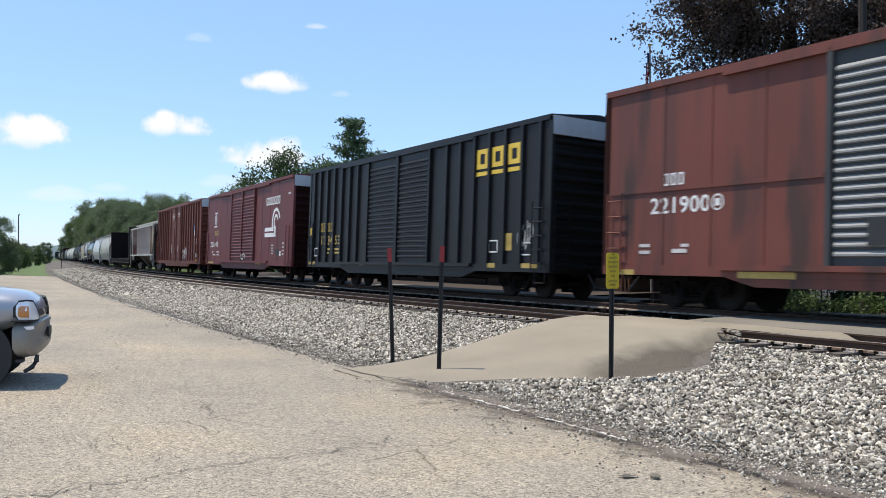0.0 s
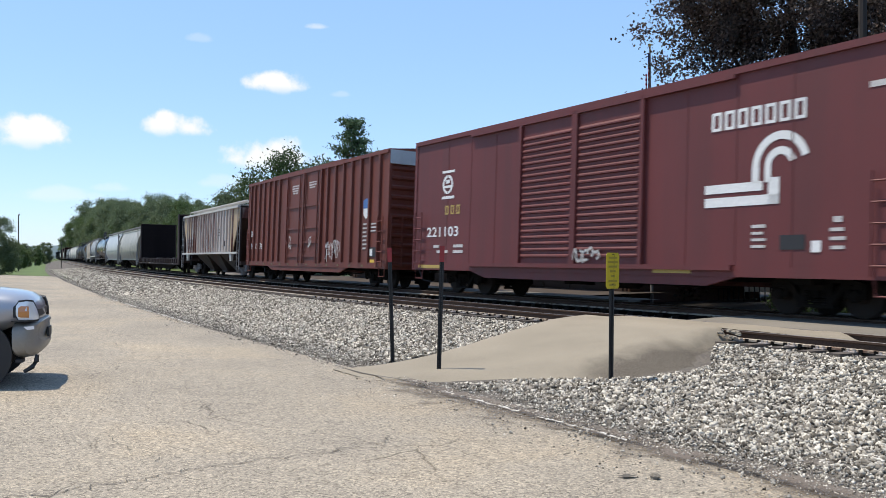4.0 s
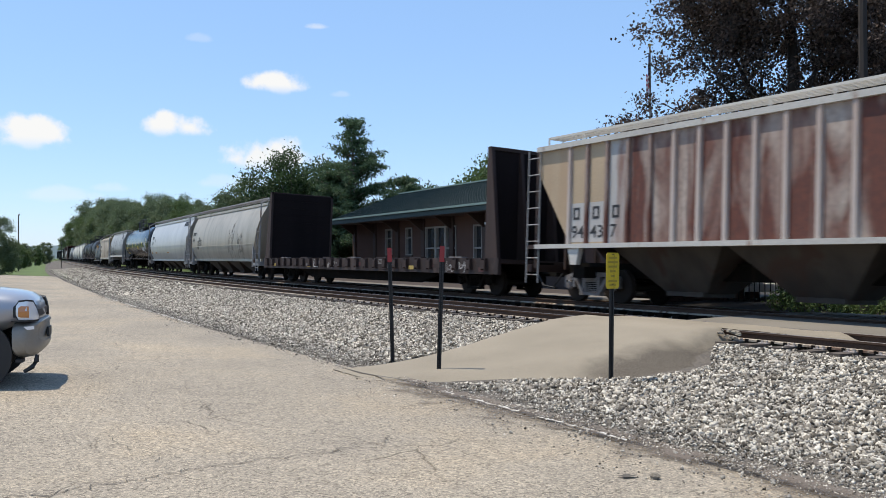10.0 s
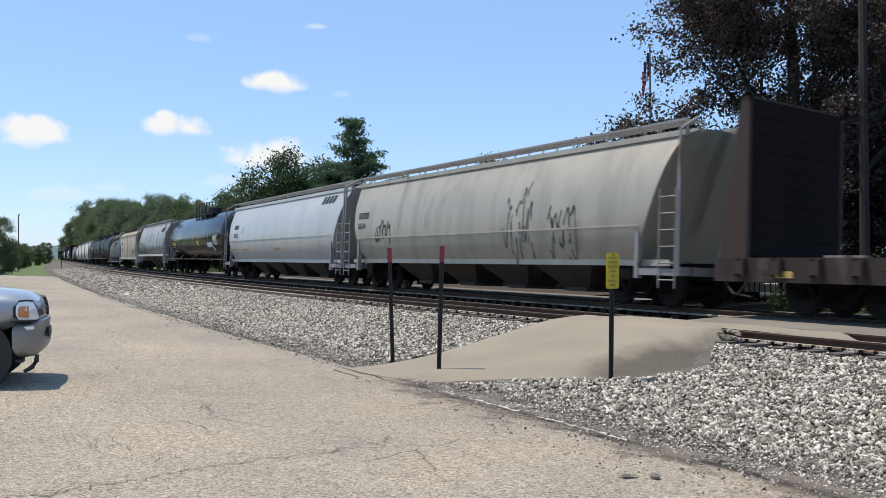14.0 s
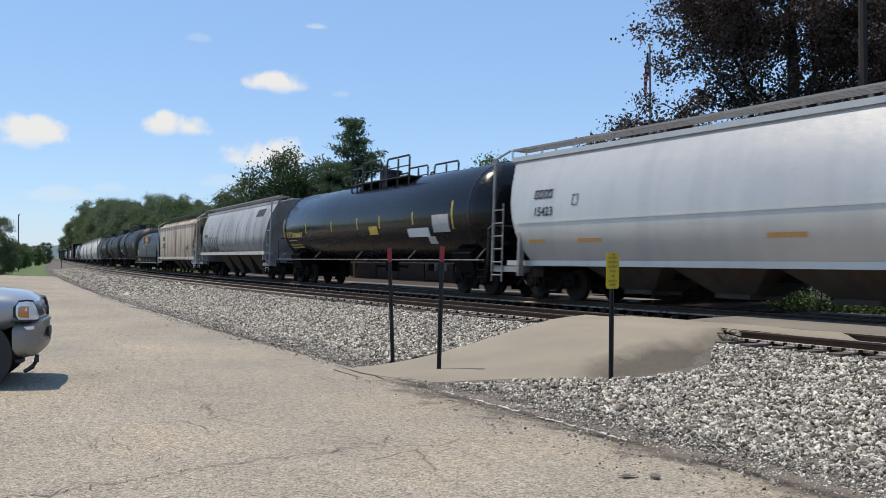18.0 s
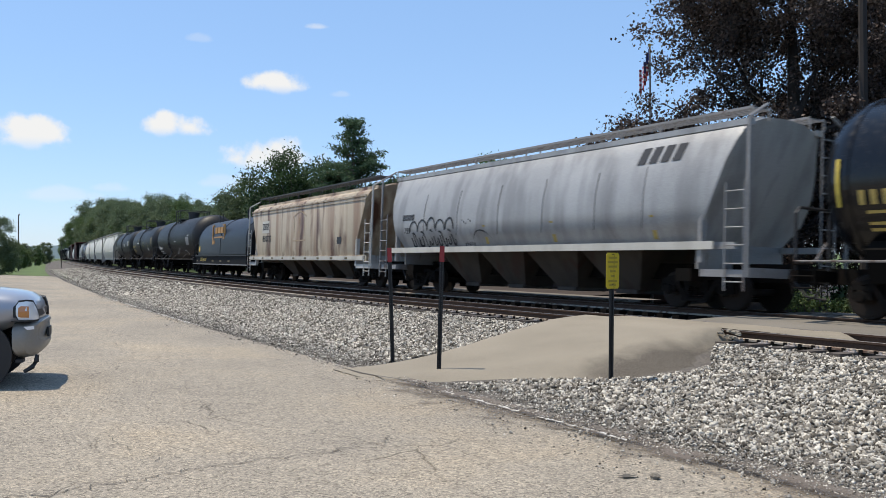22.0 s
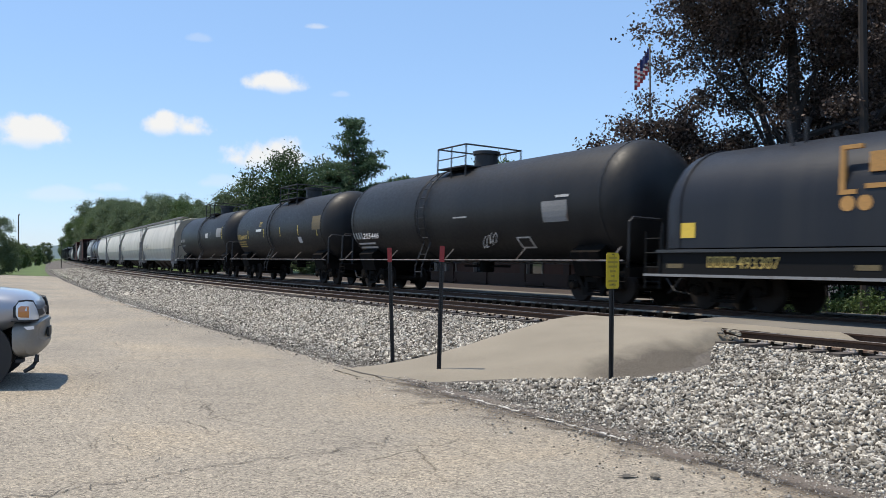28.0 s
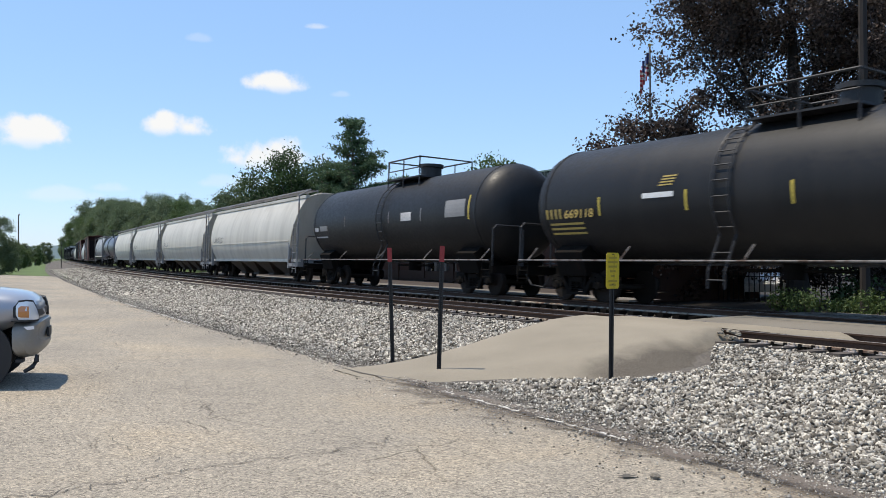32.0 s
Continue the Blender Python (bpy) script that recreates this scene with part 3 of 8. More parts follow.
def walkway(car, y0, y1, x0, x1, z, mat, posts=9, rail=0.0):
    """Grated running board along a roof, on short posts."""
    g = Build()
    for i in range(6):
        x = x0 + (x1 - x0) * i / 5
        g.box(x - 0.012, x + 0.012, y0, y1, z, z + (0.05 if i in (0, 5) else 0.025))
    n = int((y1 - y0) / 0.16)
    for i in range(n + 1):
        y = y0 + (y1 - y0) * i / n
        g.box(x0, x1, y - 0.012, y + 0.012, z + 0.002, z + 0.022)
    part("running_board", g, mat, car, "open steel grating")
    me = Build().box(-0.012, 0.012, -0.02, 0.02, -0.20, 0.02).mesh("board_bracket", mat)
    for i in range(posts):
        for x in (x0, x1):
            q = part("board_bracket", me, None, car)
            q.location = (x, y0 + (y1 - y0) * i / (posts - 1), z)


def ladder_frame(car, e, half, zt, mat, x=1.5):
    """The open end of a covered hopper: posts, ladders, sill platform."""
    for sx in (-1, 1):
        part("end_post", Build().box(sx * x - 0.025, sx * x + 0.025, e * half - 0.03, e * half + 0.03, 1.0, zt), mat, car)
        part("post_brace", Build().tube([(sx * x, e * half, zt), (sx * (x - 0.5), e * half, zt + 0.3)], 0.03, 6), mat, car)
    part("end_sill", Build().box(-x, x, e * half - 0.06, e * half + 0.06, 1.0, 1.18), mat, car)
    ladder_at(car, x + 0.04, e * (half - 0.26), 0.74, 1.0 + (zt - 1.0) * 0.6, 0.44, 6, mat, r=0.018)
    ladder_at(car, -0.9, e * half, 1.1, zt, 0.44, 8, mat, r=0.018, axis="x")


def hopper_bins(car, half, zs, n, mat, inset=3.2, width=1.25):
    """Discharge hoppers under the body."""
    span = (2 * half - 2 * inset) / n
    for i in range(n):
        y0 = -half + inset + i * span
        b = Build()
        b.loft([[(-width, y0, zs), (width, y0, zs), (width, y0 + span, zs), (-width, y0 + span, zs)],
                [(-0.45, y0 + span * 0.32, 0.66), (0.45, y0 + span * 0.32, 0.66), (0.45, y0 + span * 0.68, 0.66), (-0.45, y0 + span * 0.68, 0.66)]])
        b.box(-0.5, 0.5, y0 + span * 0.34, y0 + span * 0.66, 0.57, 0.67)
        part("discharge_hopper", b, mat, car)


SIDES = {}


def wrap(car):
    """Lays painted marks on the curve of a hopper's side."""
    zs, xs_ = [z for x, z in SIDES[car.name]], [x for x, z in SIDES[car.name]]
    for ob in car.children:
        if ob.name.split(".")[0] in ("graffiti", "owner_mark", "car_number", "data_panel", "stencil", "reflector", "emblem_block"):
            low = min(v.co.x for v in ob.data.vertices)
            for v in ob.data.vertices:
                v.co.x = float(np.interp(v.co.z, zs, xs_)) + 0.012 + min(v.co.x - low, 0.004)


def curved_hopper(name, label, half, eave, sill, body, frame_mat, bulge=1.53, waist=2.3, cut=1.1, roof_x=1.05, bins=3, bin_mat=None, straight=False, seam=None, walk_z=4.22, posts=10, frame_out=0.45, pale=False, grooves=None, board_mat=None):
    """A covered hopper with rounded sides and sloping ends."""
    car = thing(name, Matrix(), label, "freight car", "cars of the train")
    if straight:
        prof = [(bulge - 0.04, sill), (bulge, sill + 0.3), (bulge, eave - 0.35), (bulge - 0.12, eave - 0.12), (roof_x, eave + 0.02)]
    else:
        prof = [(1.28, sill), (1.44, sill + 0.35), (bulge - 0.01, waist - 0.3), (bulge, waist), (bulge - 0.02, waist + 0.3), (bulge - 0.07, waist + 0.6), (bulge - 0.15, waist + 0.9), (bulge - 0.27, waist + 1.2), (bulge - 0.40, min(waist + 1.48, eave - 0.06)), (roof_x, eave)]
    SIDES[car.name] = prof
    top = [(roof_x * 0.55, eave + 0.16), (0, eave + 0.2)]
    right = prof + top
    ring = right + [(-x, z) for x, z in right[-2::-1]]

    def reach(z):
        t = min(max((z - sill) / (eave - sill), 0), 1)
        return half - cut * (1 - t) ** (1.0 if straight else 0.9) * (1.0 if straight else 1 - 0.25 * math.sin(t * 3.1))
    rings = []
    for f in (-1, -0.985, -0.6, -0.2, 0.2, 0.6, 0.985, 1):
        rings.append([(x * (0.985 if abs(f) == 1 else 1), f * reach(z), z) for x, z in ring])
    b = Build().loft(rings)
    part("body", b, body, car, smooth=True)
    if seam:
        s = Build()
        for e in (-1, 1):
            s.box(min(e * bulge, e * (bulge + 0.02)), max(e * bulge, e * (bulge + 0.02)), -half + 0.8, half - 0.8, seam - 0.02, seam + 0.02)
        part("seam", s, body, car)
    if grooves:
        for z in grooves:
            s = Build().box(bulge - 0.03, bulge + 0.02, -half + 0.15, half - 0.15, z - 0.03, z + 0.03)
            part("side_bead", s, body, car)
    ss = Build()
    for e in (-1, 1):
        xa, xb = (1.40, 1.52) if straight else (1.20, 1.31)
        ss.box(min(e * xa, e * xb), max(e * xa, e * xb), -half + (0.0 if straight else 0.1), half - (0.0 if straight else 0.1), sill - (0.16 if straight else 0.08), sill + 0.05)
    part("side_sill", ss, body, car)
    for e in (-1, 1):
        part("roof_edge", Build().box(min(e * (roof_x - 0.1), e * (roof_x + 0.07)), max(e * (roof_x - 0.1), e * (roof_x + 0.07)), -half - 0.05, half + 0.05, eave - 0.03, eave + 0.09), body, car)
    for i in range(9):
        y = -half + half * 2 * (i + 0.5) / 9
        part("roof_hatch", Build().box(-0.3, 0.3, y - 0.45, y + 0.45, eave + 0.19, eave + 0.27), body, car)
    for sx in (-1, 1):
        walkway(car, -half - 0.1, half + 0.1, *((0.62, 1.08) if sx > 0 else (-1.08, -0.62)), walk_z, board_mat or frame_mat, posts)
    for e in (-1, 1):
        ladder_frame(car, e, half + frame_out - 0.15, eave + 0.02, frame_mat)
        w = Build()
        w.box(-1.30, 1.30, e * (half - cut) - 0.03, e * (half - cut) + 0.03, 1.15, 2.3)
        part("end_bulkhead", w, frame_mat, car)
        g = Build().box(1.38, 1.52, e * (half - cut + 0.25) - 0.05, e * (half - cut + 0.25) + 0.05, sill - 0.35, sill + 0.75)
        g.box(1.40, 1.50, min(e * (half - cut + 0.25), e * (half + 0.3)), max(e * (half - cut + 0.25), e * (half + 0.3)), 1.0, 1.14)
        part("jacking_post", g, frame_mat, car)
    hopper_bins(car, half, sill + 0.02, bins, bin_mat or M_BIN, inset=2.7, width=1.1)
    under(car, half + frame_out - 0.1, trucks_in=1.75, pale=pale, brake=False)
    return car


def tank_car(name, label, half, r, zc, shell, ticks=(), rail_y=(-1.6, 1.6), tall_rail=0.62, dome=True, tick_mat=None, ladder=True, platform_mat=None, head=0.75, dome_y=0.0, ladder_y=0.0, hoops=()):
    car = thing(name, Matrix(), label, "freight car", "cars of the train")
    rings, n = [], 40
    ys = [(-half, 0.02), (-half + 0.06 * head, 0.42), (-half + 0.2 * head, 0.68), (-half + 0.45 * head, 0.87), (-half + 0.75 * head, 0.97), (-half + head, 1.0)]
    ys = ys + [(-half / 3, 1.0), (half / 3, 1.0)] + [(-y, k) for y, k in reversed(ys)]
    for y, k in ys:
        rings.append([(r * k * math.cos(2 * math.pi * i / n), y, zc + r * k * math.sin(2 * math.pi * i / n)) for i in range(n)])
    part("tank_shell", Build().loft(rings), shell, car, smooth=True)
    for y in (-half + head + 0.05, half - head - 0.05):
        ring = Build()
        ring.disc((0, y, zc), "y", r + 0.012, 0.04, 40)
        part("shell_band", ring, shell, car)
    for e in (-1, 1):
        y = e * (half - 1.5)
        part("saddle", Build().prism([(-1.05, 0.95), (1.05, 0.95), (1.25, 1.5), (0.9, 1.75), (0, 1.3), (-0.9, 1.75), (-1.25, 1.5)], "y", y - 0.5, y + 0.5), M_FRAME, car)
        part("stub_sill", Build().box(-0.3, 0.3, min(y, e * (half + 0.25)), max(y, e * (half + 0.25)), 0.92, 1.2), M_FRAME, car)
        part("end_sill", Build().box(-1.45, 1.45, e * (half + 0.15) - 0.08, e * (half + 0.15) + 0.08, 0.95, 1.15), M_FRAME, car)
    g = Build()
    for e in (-1, 1):
        g.tube([(e * 1.50, -half - 0.1, 1.30), (e * 1.50, half + 0.1, 1.30)], 0.022, 6)
        for i in range(5):
            y = (half - 0.3) * (i - 2) / 2
            g.tube([(e * 1.50, y, 1.30), (e * 1.2, y, 1.62)], 0.018, 5)
    part("side_rail", g, M_TRUCKG, car, "thin grey grab rail along the tank")
    for e in (-1, 1):
        h = Build()
        y = e * (half + 0.15)
        h.tube([(1.4, y, 1.15), (1.4, y, 2.15), (1.3, y, 2.25), (0.5, y, 2.25), (0.4, y, 2.15), (0.4, y, 1.15)], 0.03, 6)
        part("end_rail", h, M_BLACKP, car)
        ladder_at(car, 1.46, e * (half - 0.05), 0.74, 1.35, 0.4, 3, M_FRAME, r=0.02)
        coupler_at(car, e * (half + 0.12), e)
    for y in (-half + 1.5, half - 1.5):
        truck_at(car, y)
    pm = platform_mat or M_BLACKP
    if dome:
        d = Build().disc((0, dome_y, zc + r + 0.15), "z", 0.36, 0.22, 20, 0.03)
        d.disc((0, dome_y, zc + r + 0.4), "z", 0.42, 0.05, 20)
        part("dome", d, pm, car)
    y0, y1 = rail_y
    p = Build()
    p.box(-1.0, -0.45, y0, y1, zc + r - 0.10, zc + r - 0.06).box(0.45, 1.0, y0, y1, zc + r - 0.10, zc + r - 0.06)
    part("top_platform", p, pm, car)
    zt = zc + r + tall_rail
    for a, b, low in hoops:
        for e in (-1, 1):
            q = Build()
            for i, y in enumerate(np.linspace(a, b, 3)):
                q.tube([(e * 0.95, y, zc + r - 0.35), (e * 0.95, y, zt - low - 0.06)], 0.034, 6)
            q.tube([(e * 0.95, a, zt - low - 0.10), (e * 0.95, a + 0.06, zt - low), (e * 0.95, b - 0.06, zt - low), (e * 0.95, b, zt - low - 0.10)], 0.034, 6)
            q.tube([(e * 0.95, a, zt - low - 0.34), (e * 0.95, b, zt - low - 0.34)], 0.024, 5)
            part("safety_railing", q, pm, car)
    for e in (-1, 1) if not hoops else ():
        q = Build()
        q.tube([(e * 1.0, y0, zc + r - 0.4), (e * 1.0, y0, zt), (e * 1.0, y1, zt), (e * 1.0, y1, zc + r - 0.4)], 0.028, 6)
        q.tube([(e * 1.0, y0, zt - 0.35), (e * 1.0, y1, zt - 0.35)], 0.02, 5)
        ym = (y0 + y1) / 2
        q.tube([(e * 1.0, ym, zc + r - 0.4), (e * 1.0, ym, zt)], 0.022, 5)
        part("safety_railing", q, pm, car)
    for y in (y0, y1) if not hoops else ():
        part("railing_end_bar", Build().tube([(-1.0, y, zt), (1.0, y, zt)], 0.025, 6), pm, car)
    if ladder:
        q = Build()
        pts = []
        for i in range(9):
            a = radians(60 - i * 12)
            pts.append(((r + 0.07) * math.cos(a), (r + 0.07) * math.sin(a) + zc))
        pts.append((1.52, 1.1))
        pts.append((1.52, 0.76))
        for y in (ladder_y - 0.2, ladder_y + 0.2):
            q.tube([(x, y, z) for x, z in pts], 0.022, 5)
        for (x, z), (x2, z2) in zip(pts, pts[1:]):
            q.tube([((x + x2) / 2, ladder_y - 0.2, (z + z2) / 2), ((x + x2) / 2, ladder_y + 0.2, (z + z2) / 2)], 0.016, 5)
        part("side_ladder", q, pm, car)
    o = Build().disc((0, 0, zc - r - 0.1), "z", 0.22, 0.2, 14)
    o.tube([(0, -1.2, zc - r - 0.12), (0, 1.2, zc - r - 0.12)], 0.04, 6)
    part("bottom_outlet", o, M_FRAME, car)
    for y, z0, z1 in ticks:
        t = Build()
        rows = []
        for i in range(5):
            z = z0 + (z1 - z0) * i / 4
            x = math.sqrt(max(r * r - (z - zc) ** 2, 0)) + 0.006
            rows.append([(x, y - 0.03, z), (x, y + 0.03, z)])
        for (a, b2), (c, d2) in zip(rows, rows[1:]):
            n0 = len(t.v)
            t.v += [a, b2, d2, c]
            t.f.append((n0, n0 + 1, n0 + 2, n0 + 3))
        part("reflector", t, tick_mat or M_REFL, car, "yellow reflector strip")
    return car


def curved_plate(car, y0, y1, z0, z1, r, zc, material, name="placard"):
    """A thin plate or painted patch that follows a tank's side."""
    b = Build()
    rows = []
    for i in range(5):
        z = z0 + (z1 - z0) * i / 4
        rows.append((math.sqrt(max(r * r - (z - zc) ** 2, 0)) + 0.008, z))
    for (xa, za), (xb, zb) in zip(rows, rows[1:]):
        n = len(b.v)
        b.v += [(xa, y0, za), (xa, y1, za), (xb, y1, zb), (xb, y0, zb)]
        b.f.append((n, n + 1, n + 2, n + 3))
    return part(name, b, material, car)


# ---- ground, car park, ballast, track ----
def ground_material():
    m = surf("mown grass", (0.085, 0.125, 0.03), 0.9, grain=6, vary=0.25, patch=0.12, bump=0.02, coords="Object")
    return m


M_GRASS = ground_material()
def old_asphalt(name, col, crack=True):
    """Sun-bleached asphalt: pale aggregate in a darker binder, stains, and a net of hair cracks."""
    m = surf(name, col, 0.92, grain=60, vary=0.12, patch=0.16, bump=0.005, coords="Object")
    nt = m.node_tree
    b = nt.nodes["Principled BSDF"]
    tc = nt.nodes.new("ShaderNodeTexCoord")
    base = b.inputs["Base Color"].links[0].from_socket

    def times(a, socket):
        n = nt.nodes.new("ShaderNodeMix")
        n.data_type, n.blend_type = "RGBA", "MULTIPLY"
        n.inputs["Factor"].default_value = 1.0
        nt.links.new(a, n.inputs["A"])
        nt.links.new(socket, n.inputs["B"])
        return n.outputs["Result"]
    vo = nt.nodes.new("ShaderNodeTexVoronoi")
    vo.inputs["Scale"].default_value = 52
    nt.links.new(tc.outputs["Object"], vo.inputs["Vector"])
    sep = nt.nodes.new("ShaderNodeSeparateColor")
    nt.links.new(vo.outputs["Color"], sep.inputs[0])
    out = times(base, ramp(nt, sep.outputs[0], [(0.0, (0.42, 0.40, 0.38)), (0.22, (0.84, 0.83, 0.81)), (0.7, (1.06, 1.05, 1.02)), (1.0, (1.55, 1.5, 1.42))]))
    fine = nt.nodes.new("ShaderNodeTexNoise")
    fine.inputs["Scale"].default_value, fine.inputs["Detail"].default_value = 120, 3
    nt.links.new(tc.outputs["Object"], fine.inputs["Vector"])
    wash = nt.nodes.new("ShaderNodeTexNoise")
    wash.inputs["Scale"].default_value, wash.inputs["Detail"].default_value, wash.inputs["Roughness"].default_value = 0.32, 8, 0.62
    nt.links.new(tc.outputs["Object"], wash.inputs["Vector"])
    out = times(out, ramp(nt, wash.outputs["Fac"], [(0.34, (0.88, 0.885, 0.90)), (0.5, (1.0, 1.0, 1.0)), (0.64, (1.09, 1.05, 0.985))]))
    out = times(out, ramp(nt, fine.outputs["Fac"], [(0.3, (0.55, 0.54, 0.52)), (0.5, (1.0, 1.0, 1.0)), (0.7, (1.35, 1.33, 1.28))]))
    if crack:
        warp = nt.nodes.new("ShaderNodeTexNoise")
        warp.inputs["Scale"].default_value, warp.inputs["Detail"].default_value = 2.5, 6
        nt.links.new(tc.outputs["Object"], warp.inputs["Vector"])
        add = nt.nodes.new("ShaderNodeVectorMath")
        add.operation = "MULTIPLY_ADD"
        nt.links.new(warp.outputs["Color"], add.inputs[0])
        add.inputs[1].default_value = (0.35, 0.35, 0.0)
        nt.links.new(tc.outputs["Object"], add.inputs[2])
        cr = nt.nodes.new("ShaderNodeTexVoronoi")
        cr.feature = "DISTANCE_TO_EDGE"
        cr.inputs["Scale"].default_value = 0.9
        nt.links.new(add.outputs[0], cr.inputs["Vector"])
        gate = nt.nodes.new("ShaderNodeTexNoise")
        gate.inputs["Scale"].default_value, gate.inputs["Detail"].default_value = 0.55, 5
        nt.links.new(tc.outputs["Object"], gate.inputs["Vector"])
        line = ramp(nt, cr.outputs["Distance"], [(0.0, (0.34, 0.32, 0.29)), (0.008, (0.88, 0.88, 0.88)), (0.014, (1, 1, 1))])
        n = nt.nodes.new("ShaderNodeMix")
        n.data_type = "RGBA"
        nt.links.new(ramp(nt, gate.outputs["Fac"], [(0.45, (0, 0, 0)), (0.57, (1, 1, 1))]), n.inputs["Factor"])
        n.inputs["A"].default_value = (1, 1, 1, 1)
        nt.links.new(line, n.inputs["B"])
        out = times(out, n.outputs["Result"])
    nt.links.new(out, b.inputs["Base Color"])
    return m


M_LOT = old_asphalt("old sun-bleached asphalt", (0.284, 0.250, 0.202))
M_RAMP = surf("smooth asphalt ramp", (0.262, 0.228, 0.176), 0.95, grain=60, vary=0.16, patch=0.5, bump=0.004, spec=0.2)
M_PATH = surf("grey asphalt path", (0.185, 0.168, 0.142), 0.95, grain=60, vary=0.16, patch=0.5, bump=0.004, spec=0.2)
M_CRACK = surf("tar-dark crack", (0.10, 0.088, 0.072), 0.95, grain=40, vary=0.3)
M_PATCH = surf("gravelly dirt patch", (0.19, 0.165, 0.13), 0.95, grain=70, vary=0.4, bump=0.01)
M_STRIPE = surf("worn white paint", (0.58, 0.56, 0.51), 0.8, grain=25, vary=0.2, rust=(0.27, 0.24, 0.195), rust_at=(0.46, 0.56), rust_scale=4.0)
# bed toned dark so that the gaps between stones look shaded
M_BED = surf("ballast bed", (0.105, 0.090, 0.074), 0.95, grain=22, vary=0.45, patch=1.2, bump=0.03)
M_CONC = surf("platform concrete", (0.165, 0.150, 0.132), 0.9, grain=20, vary=0.15, patch=0.6)


def grid_mesh(name, us, vs, place, material, parent=None, smooth=True):
    """A sheet over a grid of two parameters."""
    v = [tuple(place(u, w)) for u in us for w in vs]
    n = len(vs)
    f = [(i * n + j, i * n + j + 1, (i + 1) * n + j + 1, (i + 1) * n + j) for i in range(len(us) - 1) for j in range(n - 1)]
    me = bpy.data.meshes.new(name)
    me.from_pydata(v, [], f)
    if smooth:
        me.shade_smooth()
    me.materials.append(material)
    bm = bmesh.new()
    bm.from_mesh(me)
    bmesh.ops.recalc_face_normals(bm, faces=bm.faces)
    if sum(fc.normal.z for fc in bm.faces) < 0:
        bmesh.ops.reverse_faces(bm, faces=bm.faces)
    bm.to_mesh(me)
    bm.free()
    ob = new(name, me)
    ob.parent = parent
    return ob


def smoothstep(a, b, x):
    t = min(max((x - a) / (b - a), 0), 1)
    return t * t * (3 - 2 * t)


def ground_z(x, y):
    side = smoothstep(9, 14, x - 0.1 * max(0, 12 - y) * 0)
    return (lot_z(x) - 0.12) * (1 - side) + (-0.62) * side


steps = [-2600, -1200, -500, -220, -120, -70] + list(range(-40, 60, 5)) + [70, 90, 130, 220, 500, 1200, 2600]
far_steps = [-1500, -500, -150, -60] + list(range(-30, 120, 10)) + [140, 180, 250, 400, 800, 1600, 3200]
ground = grid_mesh("ground", steps, far_steps, lambda x, y: (x, y, ground_z(x, y)), M_GRASS)
tagged(ground, "mown green grass and open ground round the tracks", "ground", kind="structure")

LOT_W = 7.72
lot = grid_mesh("car_park", [-35 + 2.5 * i for i in range(50)], [LOT_W, LOT_W + 0.5, LOT_W + 1.5, LOT_W + 3, LOT_W + 5, LOT_W + 8, LOT_W + 11, LOT_W + 14, LOT_W + 20, LOT_W + 40, LOT_W + 70],
                lambda s, w: (lambda p: (p.x, p.y, lot_z(p.x) + 0.006 * noise.noise((p.x * 0.5, p.y * 0.5, 0)) - (0.06 if w == LOT_W else 0)))(on_line(s, w + (0.12 * noise.noise((s * 0.7, 0, 0)) if w == LOT_W else 0))), M_LOT)
tagged(lot, "sun-bleached cracked asphalt car park beside the railway", "car park", kind="structure")


def bed_z(s, w):
    n = w - near_shift(s)
    base = np.interp(n, [-13, -9.5, -7.4, -6.2, 1.7, 2.7, 4.6, 6.4, 8.2], [-0.75, -0.62, -0.44, -0.265, -0.265, -0.36, -0.50, -0.53, -0.54])
    tip = 0.6 * math.sin(lean(s))
    return float(base) + (n * tip if abs(n) < 1.7 else math.copysign(1.7, n) * tip * max(0, 1 - (abs(n) - 1.7) / 1.5))


def bed_place(s, w):
    p = on_line(s, w)
    z = bed_z(s, w)
    if w > 5.5:
        z = z + (lot_z(p.x) - 0.075 - z) * smoothstep(5.5, 8.0, w)
    return (p.x, p.y, z + 0.022 * noise.noise((p.x * 2.3, p.y * 2.3, 1.0)))


bed_s = [-40, -25, -15, -5] + [0 + 0.6 * i for i in range(70)] + list(range(43, 80, 3)) + list(range(80, 420, 12)) + [700]
bed = grid_mesh("ballast_bed", [s for s in bed_s if s < 690], [-13, -11, -9, -7.6, -6.4, -5.2, -4, -3.2, -2.4, -1.7, -1, 0, 1, 1.7, 2.2, 2.7, 3.2, 3.8, 4.6, 5.4, 6.2, 7.0, 7.6, 8.1], bed_place, M_BED)
tagged(bed, "grey crushed-stone ballast under and beside the rails", "ballast", kind="structure")

# stones
M_STONE = surf("crushed limestone", (0.382, 0.362, 0.328), 0.95, grain=30, vary=0.25, patch=3, spec=0.15)
nt = M_STONE.node_tree
isl = nt.nodes.new("ShaderNodeNewGeometry")
sb = nt.nodes["Principled BSDF"]
old = sb.inputs["Base Color"].links[0].from_socket
mx = nt.nodes.new("ShaderNodeMix")
mx.data_type, mx.blend_type = "RGBA", "MULTIPLY"
mx.inputs["Factor"].default_value = 1.0
nt.links.new(old, mx.inputs["A"])
# tone varies by stone; the darkest are lowered to suggest shaded gaps
nt.links.new(ramp(nt, isl.outputs["Random Per Island"], [(0.0, (0.13, 0.12, 0.11)), (0.25, (0.42, 0.395, 0.36)), (0.6, (0.86, 0.84, 0.80)), (1.0, (1.75, 1.72, 1.64))]), mx.inputs["B"])
nt.links.new(mx.outputs["Result"], sb.inputs["Base Color"])

